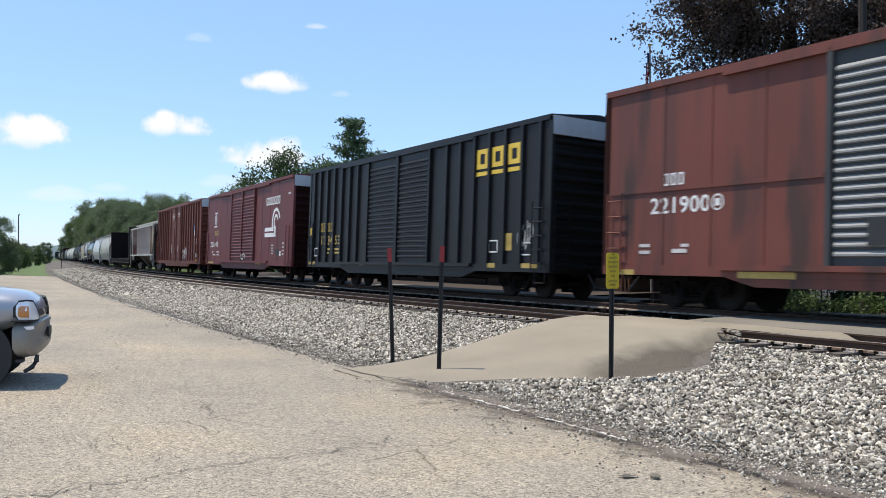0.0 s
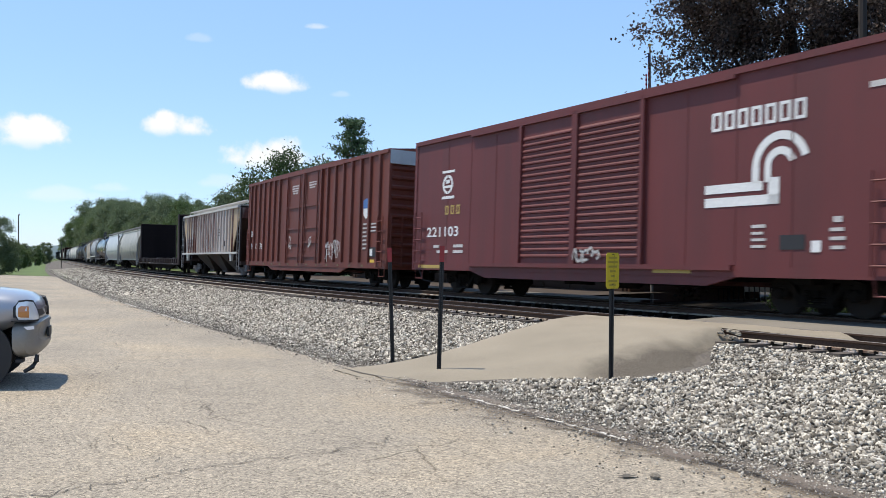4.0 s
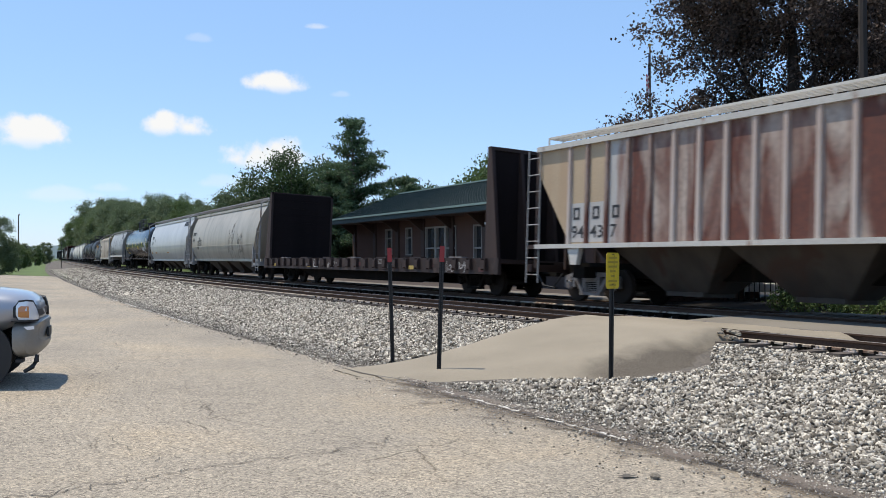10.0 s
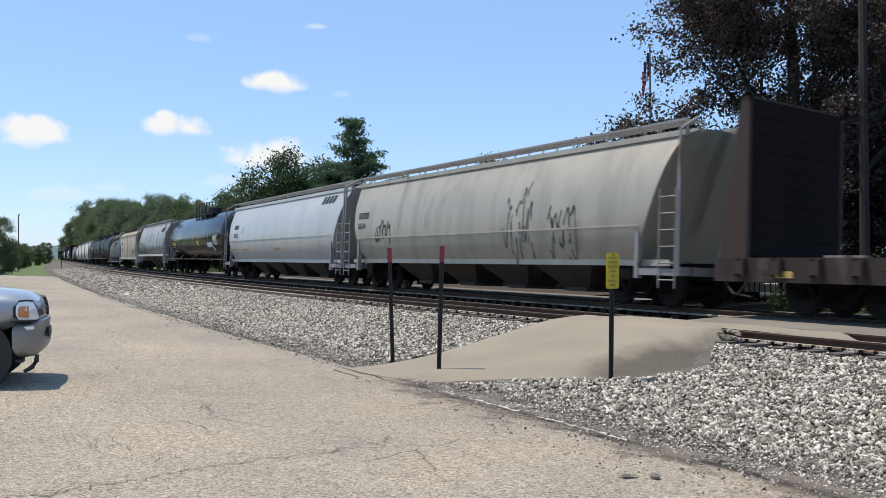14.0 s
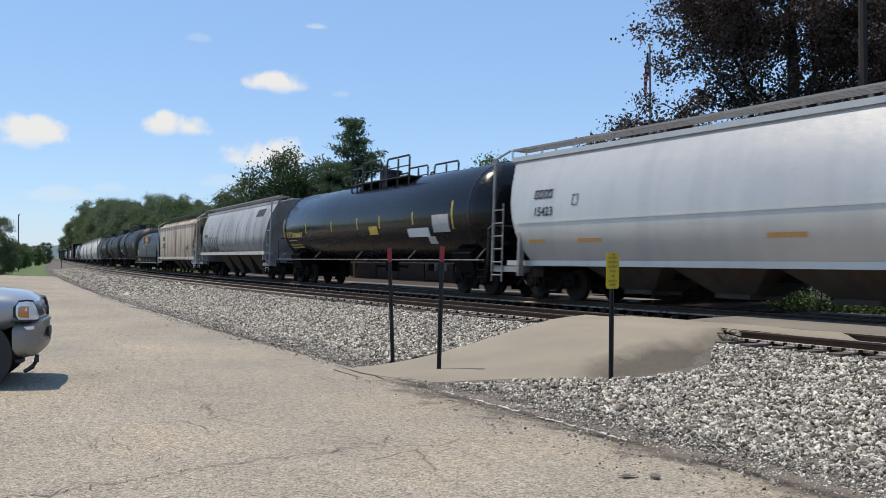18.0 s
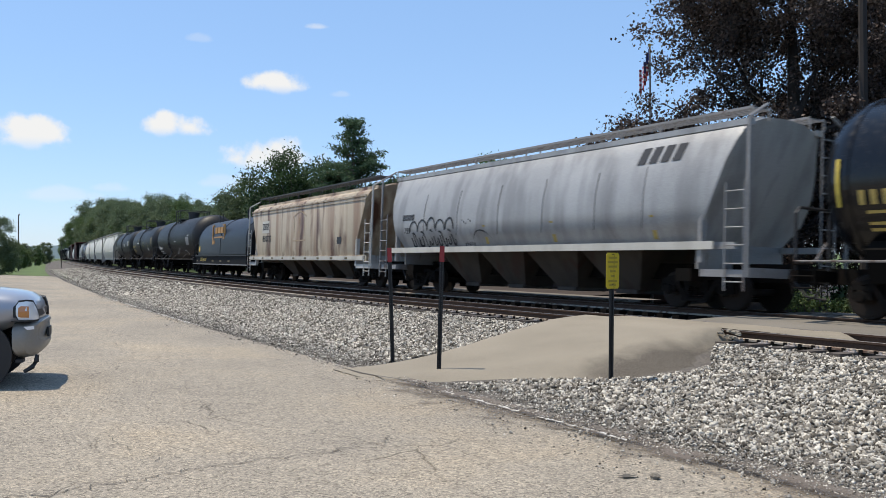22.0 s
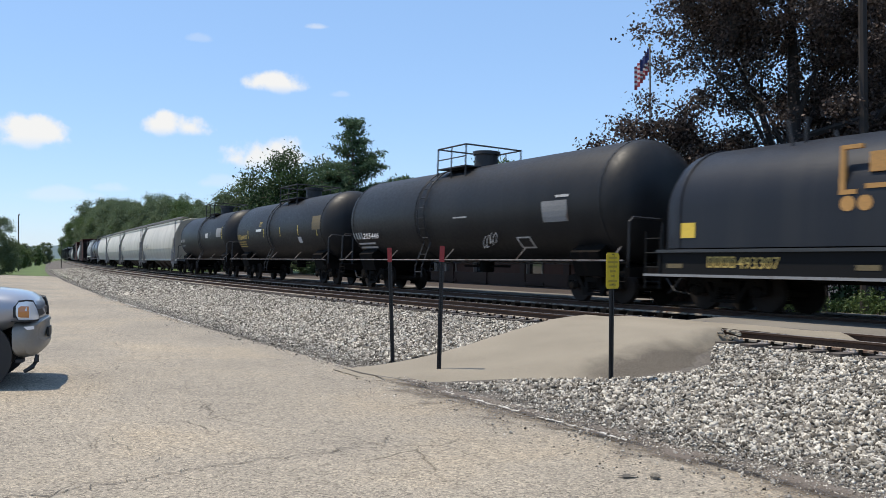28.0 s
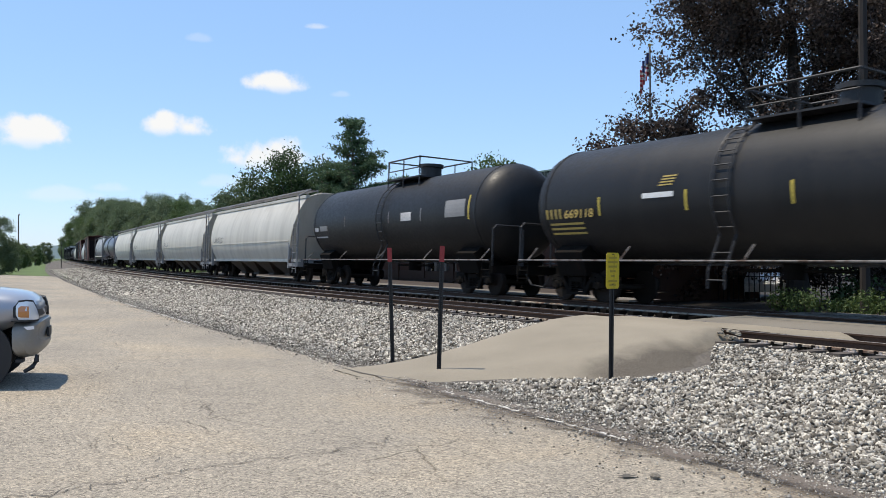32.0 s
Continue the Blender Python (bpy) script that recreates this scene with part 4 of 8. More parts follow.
OCT = np.array([(1, 0, 0), (-1, 0, 0), (0, 1, 0), (0, -1, 0), (0, 0, 1), (0, 0, -1)], float)
OCT_F = np.array([(0, 2, 4), (2, 1, 4), (1, 3, 4), (3, 0, 4), (2, 0, 5), (1, 2, 5), (3, 1, 5), (0, 3, 5)])


def ramp_foot(w):
    """Where the ramp's crumbled flank meets the ballast."""
    return float(np.interp(w, [0.8, 1.6, 2.4, 3.0, 3.6, 4.4, 5.2, 5.9, 6.8, 8.3], [12.55, 12.3, 11.75, 11.25, 11.15, 11.3, 11.75, 12.4, 12.95, 13.4]))


def in_crossing(s, w):
    return 0.6 < w < 8.3 and ramp_foot(w) + 0.12 < s < 15.4 + (8 - w) / 7 * 2.4


def stones(name, count, s0, s1, w0, w1, r0, r1, seed, label):
    rng = np.random.default_rng(seed)
    pts = []
    # denser near the camera
    ss = s0 + (s1 - s0) * rng.random(count) ** 1.55
    ws = w0 + (w1 - w0) * rng.random(count)
    for s, w in zip(ss, ws):
        edge = LOT_W - 0.1 + 0.22 * noise.noise((s * 0.9, 3, 0)) + 0.1 * noise.noise((s * 4.0, 5, 0)) + 0.35 * max(0, rng.random() - 0.9) * 6
        over = w - edge
        if in_crossing(s, w) or (over > 0 and rng.random() > math.exp(-over / (0.22 if s < 11.5 else 0.2))):
            continue
        n = w - near_shift(s)
        if abs(n) < 1.45 and rng.random() < 0.55:
            continue
        if 0.66 < abs(n) < 0.98 or (w < -0.9 and s < 17.5):
            continue
        q = bed_place(s, w)
        if w > LOT_W - 0.15:
            q = (q[0], q[1], max(q[2], lot_z(q[0]) - 0.002))
        pts.append((*q, 1.0 - 0.55 * smoothstep(6.2, 7.5, w)))
    fines = np.array(pts)[:, 3]
    pts = np.array(pts)[:, :3]
    n = len(pts)
    rad = (r0 + (r1 - r0) * rng.random(n) ** 1.7)[:, None, None] * fines[:, None, None] * rng.uniform(0.42, 1.35, (n, 1, 3))
    v = OCT[None] * rng.uniform(0.85, 1.2, (n, 6, 1)) + rng.uniform(-0.38, 0.38, (n, 6, 3))
    q = rng.normal(size=(n, 4))
    q /= np.linalg.norm(q, axis=1)[:, None]
    a, b, c, d = q.T
    rot = np.stack([1 - 2 * (c * c + d * d), 2 * (b * c - a * d), 2 * (b * d + a * c), 2 * (b * c + a * d), 1 - 2 * (b * b + d * d), 2 * (c * d - a * b), 2 * (b * d - a * c), 2 * (c * d + a * b), 1 - 2 * (b * b + c * c)], -1).reshape(n, 3, 3)
    v = np.einsum("nij,nkj->nki", rot, v * rad) + pts[:, None, :] + np.array([0, 0, 0.012])
    f = (OCT_F[None] + (np.arange(n) * 6)[:, None, None]).reshape(-1, 3)
    me = bpy.data.meshes.new(name)
    me.vertices.add(n * 6)
    me.vertices.foreach_set("co", v.reshape(-1))
    me.loops.add(len(f) * 3)
    me.loops.foreach_set("vertex_index", f.reshape(-1).astype(np.int32))
    me.polygons.add(len(f))
    me.polygons.foreach_set("loop_start", np.arange(0, len(f) * 3, 3, dtype=np.int32))
    me.update(calc_edges=True)
    me.materials.append(M_STONE)
    return tagged(new(name, me), label, "gravel", kind="stuff")


stones("ballast_stones", 165000, 2.5, 46, 1.0, 9.0, 0.019, 0.048, 5, "loose pale grey crushed stone sloping down from the track")
stones("ballast_stones", 30000, 2.5, 12.5, 5.6, 8.9, 0.008, 0.018, 9, "fine grey gravel between the ballast and the asphalt")
stones("ballast_stones", 26000, 3, 44, -6.6, 1.0, 0.025, 0.05, 6, "dusty crushed stone between and behind the rails")
stones("ballast_stones", 15000, 46, 150, 1.0, 7.7, 0.05, 0.10, 7, "distant crushed stone beside the track")

# rails
RAIL = [(-0.078, -0.178), (0.078, -0.178), (0.078, -0.163), (0.018, -0.142), (0.012, -0.128), (0.011, -0.055), (0.016, -0.048), (0.039, -0.040), (0.039, -0.006), (-0.039, -0.006), (-0.039, -0.040), (-0.016, -0.048), (-0.011, -0.055), (-0.012, -0.128), (-0.018, -0.142), (-0.078, -0.163)]
FOOT = [(-0.095, -0.184), (0.095, -0.184), (0.095, -0.152), (0.034, -0.137), (-0.034, -0.137), (-0.095, -0.152)]
CROWN = [(-0.036, -0.007), (0.036, -0.007), (0.032, -0.001), (-0.032, -0.001)]
GAUGE = 0.81
rail_s = list(range(-300, -40, 20)) + list(range(-40, 120, 2)) + list(range(120, 690, 10))
track = thing("railway_track", Matrix(), "empty near railway track with rusty rails on wooden ties", "track", kind="structure")
main_track = thing("railway_track", Matrix(), "through railway track under the train, gently curving", "track", kind="structure")
for w0 in (GAUGE, -GAUGE):
    for nm, prof, mat, lab in (("rail", RAIL, M_RAIL, ""), ("rail_foot", FOOT, M_FOOT, "pale dusty rail foot"), ("rail_head", CROWN, M_RAILTOP, "polished running surface")):
        part(nm, Build().loft([[near_track(s, w0 + a, b) for a, b in prof] for s in rail_s]), mat, track, lab)
        part(nm, Build().loft([[through_track(s / BACK, (w0 + a) / BACK, RAIL_Z + b / BACK) for a, b in prof] for s in rail_s]), mat, main_track, lab)
tie_me = Build().box(-1.4, 1.4, -0.12, 0.12, -0.37, -0.19).mesh("tie", M_TIE)
plate_me = Build().box(-0.19, 0.19, -0.10, 0.10, -0.191, -0.176)
for x in (-0.13, 0.13):
    plate_me.box(x - 0.018, x + 0.018, -0.07, -0.035, -0.18, -0.135).box(x - 0.018, x + 0.018, 0.035, 0.07, -0.18, -0.135)
plate_me = plate_me.mesh("tie_plate", M_PLATE)
anchor_me = Build().box(-0.11, 0.11, -0.022, 0.022, -0.20, -0.165).box(0.075, 0.12, -0.03, 0.03, -0.205, -0.14).box(-0.12, -0.075, -0.03, 0.03, -0.205, -0.14).mesh("rail_anchor", M_TRUCK)
rnd = random.Random(3)
for i in range(0, 96):
    s = 0.0 + i * 0.56
    tie = part("tie", tie_me, None, track)
    tie.matrix_basis = near_pose(s) @ pose(rnd.uniform(-0.06, 0.06), 0, rnd.uniform(-0.012, 0.0), 0, 0, rnd.uniform(-2, 2))
    if s < 34:
        for x in (GAUGE, -GAUGE):
            tp = part("tie_plate", plate_me, None, track)
            tp.matrix_basis = near_pose(s) @ pose(x, 0, 0)
            if x > 0:
                for e in (-0.15, 0.15):
                    an = part("rail_anchor", anchor_me, None, track)
                    an.matrix_basis = near_pose(s + e) @ pose(x, 0, 0)
for owner, spot, start, count in ((track, near_pose, 53.76, 150), (main_track, None, 16.8, 210)):
    far_ties = Build()
    for i in range(count):
        s = start + i * 0.56
        m = spot(s) if spot else SET_BACK @ track_pose(s / BACK) @ Matrix.Translation((0, 0, RAIL_Z)) @ Matrix.Scale(1 / BACK, 4)
        n = len(far_ties.v)
        far_ties.v += [tuple(m @ Vector(c)) for c in [(x, y, z) for x in (-1.4, 1.4) for y in (-0.12, 0.12) for z in (-0.37, -0.19)]]
        far_ties.f += [tuple(n + k for k in q) for q in ((0, 1, 3, 2), (4, 6, 7, 5), (0, 4, 5, 1), (2, 3, 7, 6), (1, 5, 7, 3))]
    # ties under the train get a near-black tone for its shade
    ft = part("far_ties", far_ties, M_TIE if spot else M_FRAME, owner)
    ft["kind"] = "stuff"


# ---- crossing ----
def ramp_place(u, w):
    """u runs across the ramp from its near-front edge (0) to its far edge (1)."""
    s0 = ramp_foot(w)
    s1 = 15.1 + (8.1 - w) / 7.2 * 2.4
    s = s0 + (s1 - s0) * u
    p = on_line(s, w)
    low = bed_place(s, w)[2] - 0.05
    high = lot_z(p.x) + 0.012 + (0.045 - lot_z(p.x)) * smoothstep(8.2, 1.6, w) ** 1.05
    k = smoothstep(-0.02, 0.10 + 0.17 * smoothstep(1.2, 3.2, w) + 0.03 * noise.noise((w * 1.3, 0, 0)), u) * smoothstep(1.03, 0.88, u)
    low -= 0.06 * smoothstep(4.5, 2.5, w)
    high -= 0.07 * smoothstep(0.34, 0.10, u) * smoothstep(1.5, 3.0, w)
    return (p.x, p.y, low + (high - low) * k + 0.008 * noise.noise((p.x * 1.5, p.y * 1.5, 4)) + (0.05 * noise.noise((p.x * 5, p.y * 5, 8)) if 0 < u < 0.12 and w < 5.5 else 0))


def crumbled_shaded_ramp():
    """Smooth asphalt whose steep crumbled edge by the rails is darkened for grit and for weaker light."""
    m = surf("smooth asphalt ramp with a crumbled edge", (0.262, 0.228, 0.176), 0.95, grain=60, vary=0.16, patch=0.5, bump=0.01, bump_scale=22, spec=0.2)
    nt = m.node_tree
    b = nt.nodes["Principled BSDF"]
    base = b.inputs["Base Color"].links[0].from_socket
    tc = nt.nodes.new("ShaderNodeTexCoord")
    no = nt.nodes.new("ShaderNodeTexNoise")
    no.inputs["Scale"].default_value, no.inputs["Detail"].default_value, no.inputs["Roughness"].default_value = 2.4, 9, 0.65
    nt.links.new(tc.outputs["Object"], no.inputs["Vector"])
    masks = []
    for way, at, lo, hi in (((on_line(13, 2.5) - on_line(12, 2.5)).normalized(), on_line(11.75, 2.5), 0.90, 0.30), ((on_line(12.35, 3.0) - on_line(12.35, 2.0)).normalized(), on_line(12.35, 4.9), 0.7, -0.2)):
        d = nt.nodes.new("ShaderNodeVectorMath")
        d.operation = "DOT_PRODUCT"
        nt.links.new(tc.outputs["Object"], d.inputs[0])
        d.inputs[1].default_value = way
        s = nt.nodes.new("ShaderNodeMath")
        s.operation = "MULTIPLY_ADD"
        nt.links.new(no.outputs["Fac"], s.inputs[0])
        s.inputs[1].default_value = 0.7
        nt.links.new(d.outputs["Value"], s.inputs[2])
        r = nt.nodes.new("ShaderNodeMapRange")
        k = way.dot(at) + 0.35
        r.inputs["From Min"].default_value, r.inputs["From Max"].default_value = k + lo, k + hi
        nt.links.new(s.outputs[0], r.inputs["Value"])
        masks.append(r.outputs["Result"])
    both = nt.nodes.new("ShaderNodeMath")
    both.operation = "MULTIPLY"
    nt.links.new(masks[0], both.inputs[0])
    nt.links.new(masks[1], both.inputs[1])
    mx = nt.nodes.new("ShaderNodeMix")
    mx.data_type = "RGBA"
    nt.links.new(both.outputs[0], mx.inputs["Factor"])
    nt.links.new(base, mx.inputs["A"])
    gr = nt.nodes.new("ShaderNodeTexNoise")
    gr.inputs["Scale"].default_value, gr.inputs["Detail"].default_value = 45, 4
    nt.links.new(tc.outputs["Object"], gr.inputs["Vector"])
    # edge tone: dark grit, lowered further for the light the flank loses
    nt.links.new(ramp(nt, gr.outputs["Fac"], [(0.3, (0.065, 0.055, 0.044)), (0.7, (0.155, 0.134, 0.107))]), mx.inputs["B"])
    nt.links.new(mx.outputs["Result"], b.inputs["Base Color"])
    return m


RAMP_W = [0.80 + 0.151 * i for i in range(51)]
ramp_ob = grid_mesh("crossing_ramp", [i / 70 for i in range(71)], RAMP_W, ramp_place, crumbled_shaded_ramp())
tagged(ramp_ob, "smooth asphalt ramp up to the rails for walkers", "ramp", kind="structure")
infill = grid_mesh("crossing_infill", [10.9 + 0.2 * i for i in range(33)], [-0.72, -0.5, -0.2, 0.1, 0.4, 0.6, 0.72],
                   lambda s, w: tuple(near_track(s + ((0.9 * (0.72 - abs(w + 0.1)) - 0.6 + 0.4 * noise.noise((w * 3, 1, 0))) * -1 * smoothstep(13.0, 10.9, s)), w, 0.0 + 0.02 * noise.noise((s * 1.3, w * 2, 2)) - 0.16 * smoothstep(11.5, 10.9, s))), M_RAMP)
tagged(infill, "asphalt infill between the rails at the crossing", "crossing", kind="structure")
apron = grid_mesh("crossing_path", [4.0 + 0.5 * i for i in range(28)], [-APART - 4.3, -APART - 3.0, -APART - 0.9, -APART, -APART + 0.9, -2.6, -1.8, -1.2, -0.9],
                  lambda s, w: (lambda p: (p.x, p.y, p.z - 0.025 - 0.3 * smoothstep(-APART - 2.2, -APART - 4.3, w) - 0.25 * smoothstep(16.0, 17.3, s)))(near_track(s, w) if w > -1.5 else Vector((near_track(s, w).x, near_track(s, w).y, -0.02))), M_PATH)
tagged(apron, "grey asphalt path across and beyond the through track", "path", kind="structure")
# broken crust along the ramp's steep edge and by the rail
for k in range(14):
    rr = random.Random(40 + k)
    w = rr.uniform(0.9, 1.5)
    s = ramp_foot(w) + rr.uniform(-0.25, 0.25)
    r = rr.uniform(0.03, 0.08)
    p = ramp_place(0.06, w)
    c = on_line(s, w)
    b = Build()
    rings = []
    for z, q in ((-0.5, 1.0), (0.05, 1.0), (0.32, 0.8), (0.42, 0.3)):
        rings.append([(q * r * rr.uniform(0.6, 1.25) * math.cos(a), q * r * 1.4 * rr.uniform(0.6, 1.25) * math.sin(a), z * r * rr.uniform(0.8, 1.1)) for a in [2 * math.pi * i / 9 for i in range(9)]])
    b.loft(rings)
    zc = max(p[2], bed_place(s, w)[2])
    whole("asphalt_lump", b, M_PATCH if k % 2 else M_RAMP, pose(c.x, c.y, zc, rr.uniform(-15, 15), rr.uniform(-15, 15), rr.uniform(0, 360)), "crumbled asphalt lump at the crossing edge", "rubble", "crumbled asphalt")

# ---- markings, cracks and litter on the asphalt ----
def ribbon(points, width, material, name, lift=0.008, seed=0):
    rr = random.Random(seed)
    b = Build()
    pts = [Vector((p[0], p[1], lot_z(p[0]) + lift)) for p in points]
    rings = []
    for i, p in enumerate(pts):
        d = (pts[min(i + 1, len(pts) - 1)] - pts[max(i - 1, 0)])
        n = Vector((-d.y, d.x, 0)).normalized() * width * rr.uniform(0.4, 1.3) / 2
        rings.append([p - n, p + n])
    b.loft(rings, closed=False)
    return part(name, b, material, lot)


def wander(a, b, n, amp, seed):
    rr = random.Random(seed)
    a, b = Vector(a), Vector(b)
    d = (b - a)
    side = Vector((-d.y, d.x)).normalized()
    off, out = 0.0, []
    for i in range(n + 1):
        off = off * 0.75 + rr.uniform(-amp, amp)
        out.append(a + d * (i / n) + side * off)
    return out


CRACKS = (((-0.6, 6.75), (0.3, 6.88)), ((0.3, 6.88), (1.07, 7.28)), ((1.07, 7.28), (2.55, 7.6)), ((2.55, 7.6), (3.3, 8.1)), ((1.07, 7.28), (0.55, 8.9)), ((2.4, 7.6), (3.3, 7.0)), ((3.0, 5.2), (3.9, 5.6)), ((-1.0, 4.9), (-0.3, 6.7)), ((1.5, 10.5), (4.2, 10.1)),
          ((3.6, 12.6), (4.6, 12.0)), ((4.0, 9.0), (5.1, 9.9)), ((3.2, 5.0), (4.6, 5.9)), ((0.3, 16.0), (1.0, 11.0)), ((2.0, 14.0), (1.7, 10.0)), ((1.6, 5.6), (2.6, 5.9)), ((0.2, 5.4), (1.3, 5.1)), ((2.8, 8.1), (4.8, 7.4)))
for i, (a, b) in enumerate(CRACKS):
    ribbon(wander(a, b, 26, 0.06, 100 + i), 0.012 if i < 4 else 0.006, M_CRACK, "crack", seed=i)
ribbon([(4.70, 14.1), (4.74, 13.6), (4.80, 13.0), (4.93, 12.6), (5.09, 12.25), (5.2, 11.85), (5.36, 11.5), (5.65, 11.33), (5.98, 11.28), (6.35, 11.4), (6.7, 11.55)], 0.05, M_CRACK, "ramp_seam", 0.022, 90)
for i, (sa, sb) in enumerate(((24.5, 37.6), (41, 43), (8.4, 9.9), (10.3, 11.4), (11.8, 12.1), (38.6, 40.2))):
    ribbon([on_line(sa + (sb - sa) * k / 14, LOT_W + 0.17 + 0.02 * math.sin(k)) for k in range(15)], 0.06, M_STRIPE, "edge_line", 0.012, 50 + i)
# dirt and grit spread from the ballast onto the asphalt
rr = random.Random(19)
grit = Build()
for k in range(3500):
    s, w = rr.uniform(3.2, 16), LOT_W + abs(rr.gauss(0, 0.6)) - 0.15
    if rr.random() < 0.04:
        s, w = rr.gauss(7.6, 0.5), rr.gauss(8.9, 0.25)
    p = on_line(s, w)
    r = 0.004 + 0.012 * rr.random() ** 2
    z = lot_z(p.x) + 0.004
    n = len(grit.v)
    a0 = rr.uniform(0, 6)
    grit.v += [(p.x + r * rr.uniform(0.6, 1.3) * math.cos(a0 + a), p.y + r * rr.uniform(0.6, 1.3) * math.sin(a0 + a), z) for a in (0, 1.57, 3.14, 4.71)] + [(p.x, p.y, z + r * rr.uniform(0.5, 1.0))]
    grit.f += [(n, n + 1, n + 4), (n + 1, n + 2, n + 4), (n + 2, n + 3, n + 4), (n + 3, n, n + 4)]
tagged(new("grit", grit.mesh("grit", M_STONE)), "scattered grit and small stones along the asphalt edge", "gravel", kind="stuff")
# a spread of dirt and fine gravel washed from the ballast over the asphalt's edge
M_SPILL = surf("washed gravel dirt", (0.150, 0.122, 0.098), 0.95, grain=55, vary=0.45, patch=1.5, bump=0.012)
nt = M_SPILL.node_tree
tc = nt.nodes.new("ShaderNodeTexCoord")
sx = nt.nodes.new("ShaderNodeSeparateXYZ")
nt.links.new(tc.outputs["Object"], sx.inputs[0])
n1 = nt.nodes.new("ShaderNodeTexNoise")
n1.inputs["Scale"].default_value, n1.inputs["Detail"].default_value, n1.inputs["Roughness"].default_value = 1.3, 9, 0.68
nt.links.new(tc.outputs["Object"], n1.inputs["Vector"])
far = nt.nodes.new("ShaderNodeMath")
far.operation = "MULTIPLY_ADD"
nt.links.new(sx.outputs[0], far.inputs[0])
far.inputs[1].default_value = -0.27
nt.links.new(n1.outputs["Fac"], far.inputs[2])
see = nt.nodes.new("ShaderNodeBsdfTransparent")
mxs = nt.nodes.new("ShaderNodeMixShader")
nt.links.new(ramp(nt, far.outputs[0], [(0.30, (0, 0, 0)), (0.50, (0.85, 0.85, 0.85))]), mxs.inputs[0])
nt.links.new(see.outputs[0], mxs.inputs[1])
nt.links.new(nt.nodes["Principled BSDF"].outputs[0], mxs.inputs[2])
nt.links.new(mxs.outputs[0], nt.nodes["Material Output"].inputs[0])
spill_m = beside(8.0, LOT_W, 0.0)
spill = grid_mesh("dirt_spill", [-5.5 + 0.5 * i for i in range(23)], [-0.12, 0.0, 0.4, 0.9, 1.4, 1.9], lambda y, x: (x, y, lot_z((spill_m @ Vector((x, y, 0))).x) + 0.012), M_SPILL)
spill.matrix_basis = spill_m
tagged(spill, "thin brown dirt and fine gravel washed over the asphalt edge", "dirt", kind="structure")
hole = Build()
hole.v = [(4.62 + 0.09 * math.cos(q) * rr.uniform(0.3, 1.3), 5.86 + 0.06 * math.sin(q) * rr.uniform(0.5, 1.2), lot_z(4.62) + 0.017) for q in [2 * math.pi * i / 18 for i in range(18)]]
hole.f = [tuple(range(18))]
part("pothole", hole, M_CRACK, lot)
rr = random.Random(9)
for k in range(24):
    s, w = rr.uniform(4.5, 13), LOT_W + 0.1 + rr.random() ** 2 * 1.2
    p = on_line(s, w)
    r = rr.uniform(0.012, 0.028) if k else 0.05
    if k == 0:
        p = Vector((4.83, 5.75, 0))
    b = Build()
    b.loft([[(q * r * rr.uniform(0.7, 1.2) * math.cos(a), q * r * rr.uniform(0.7, 1.2) * math.sin(a), z * r) for a in [2 * math.pi * i / 7 for i in range(7)]] for z, q in ((0, 0.9), (0.5, 1.0), (0.95, 0.5))])
    whole("stone", b, M_STONE if k else M_PATCH, pose(p.x, p.y, lot_z(p.x) + 0.004, 0, 0, rr.uniform(0, 360)), "loose grey stone on the asphalt" if k else "dark lump of broken asphalt", "stone", "loose stones")

# ---- posts and sign ----
M_POST = surf("black painted steel post", (0.018, 0.018, 0.019), 0.45, 0.3, vary=0.2, grain=30)
M_REDTIP = surf("red painted post tip", (0.27, 0.022, 0.022), 0.55, vary=0.2)
M_SIGN = surf("yellow sign enamel", (0.58, 0.42, 0.02), 0.5, vary=0.1, streak=0.3, dirt=(0.45, 0.33, 0.05))
M_SIGNLINE = surf("faded sign lettering", (0.33, 0.24, 0.03), 0.6, vary=0.2)


def u_post(name, px, py, zb, height, tip, lean_x):
    post = thing(name, pose(px, py, zb, 0, lean_x, -26), "thin black steel channel post with a red tip" if tip else "yellow walkers' sign on a black channel post", "post" if tip else "sign", "red-tipped posts" if tip else "")
    b = Build().prism([(-0.038, -0.02), (-0.018, -0.02), (-0.016, 0.015), (0.016, 0.015), (0.018, -0.02), (0.038, -0.02), (0.038, -0.012), (0.022, -0.012), (0.02, 0.022), (-0.02, 0.022), (-0.022, -0.012), (-0.038, -0.012)], "z", -0.25, height)
    part("post", b, M_POST, post)
    if tip:
        part("red_tip", Build().prism([(-0.042, -0.024), (0.042, -0.024), (0.03, 0.026), (-0.03, 0.026)], "z", height - 0.26, height + 0.015), M_REDTIP, post, "red painted tip")
    return post


u_post("marker_post", 6.09, 14.80, -0.50, 2.14, True, -1.4)
u_post("marker_post", 6.17, 12.92, -0.50, 2.15, True, 1.9)
sg = u_post("crossing_sign", 8.16, 10.75, -0.45, 1.96, False, 0.9)
plate = Build()
plate.prism([(-0.115, 1.08), (0.10, 1.08), (0.13, 1.11), (0.13, 1.62), (0.10, 1.65), (-0.115, 1.65), (-0.145, 1.62), (-0.145, 1.11)], "y", -0.034, -0.026)
sp = part("sign_plate", plate, M_SIGN, sg, "yellow enamel plate with faded dark lettering")
sp.location = (0, 0, 0.33)
sp.rotation_euler = (0, 0, radians(32))
ink = Build()
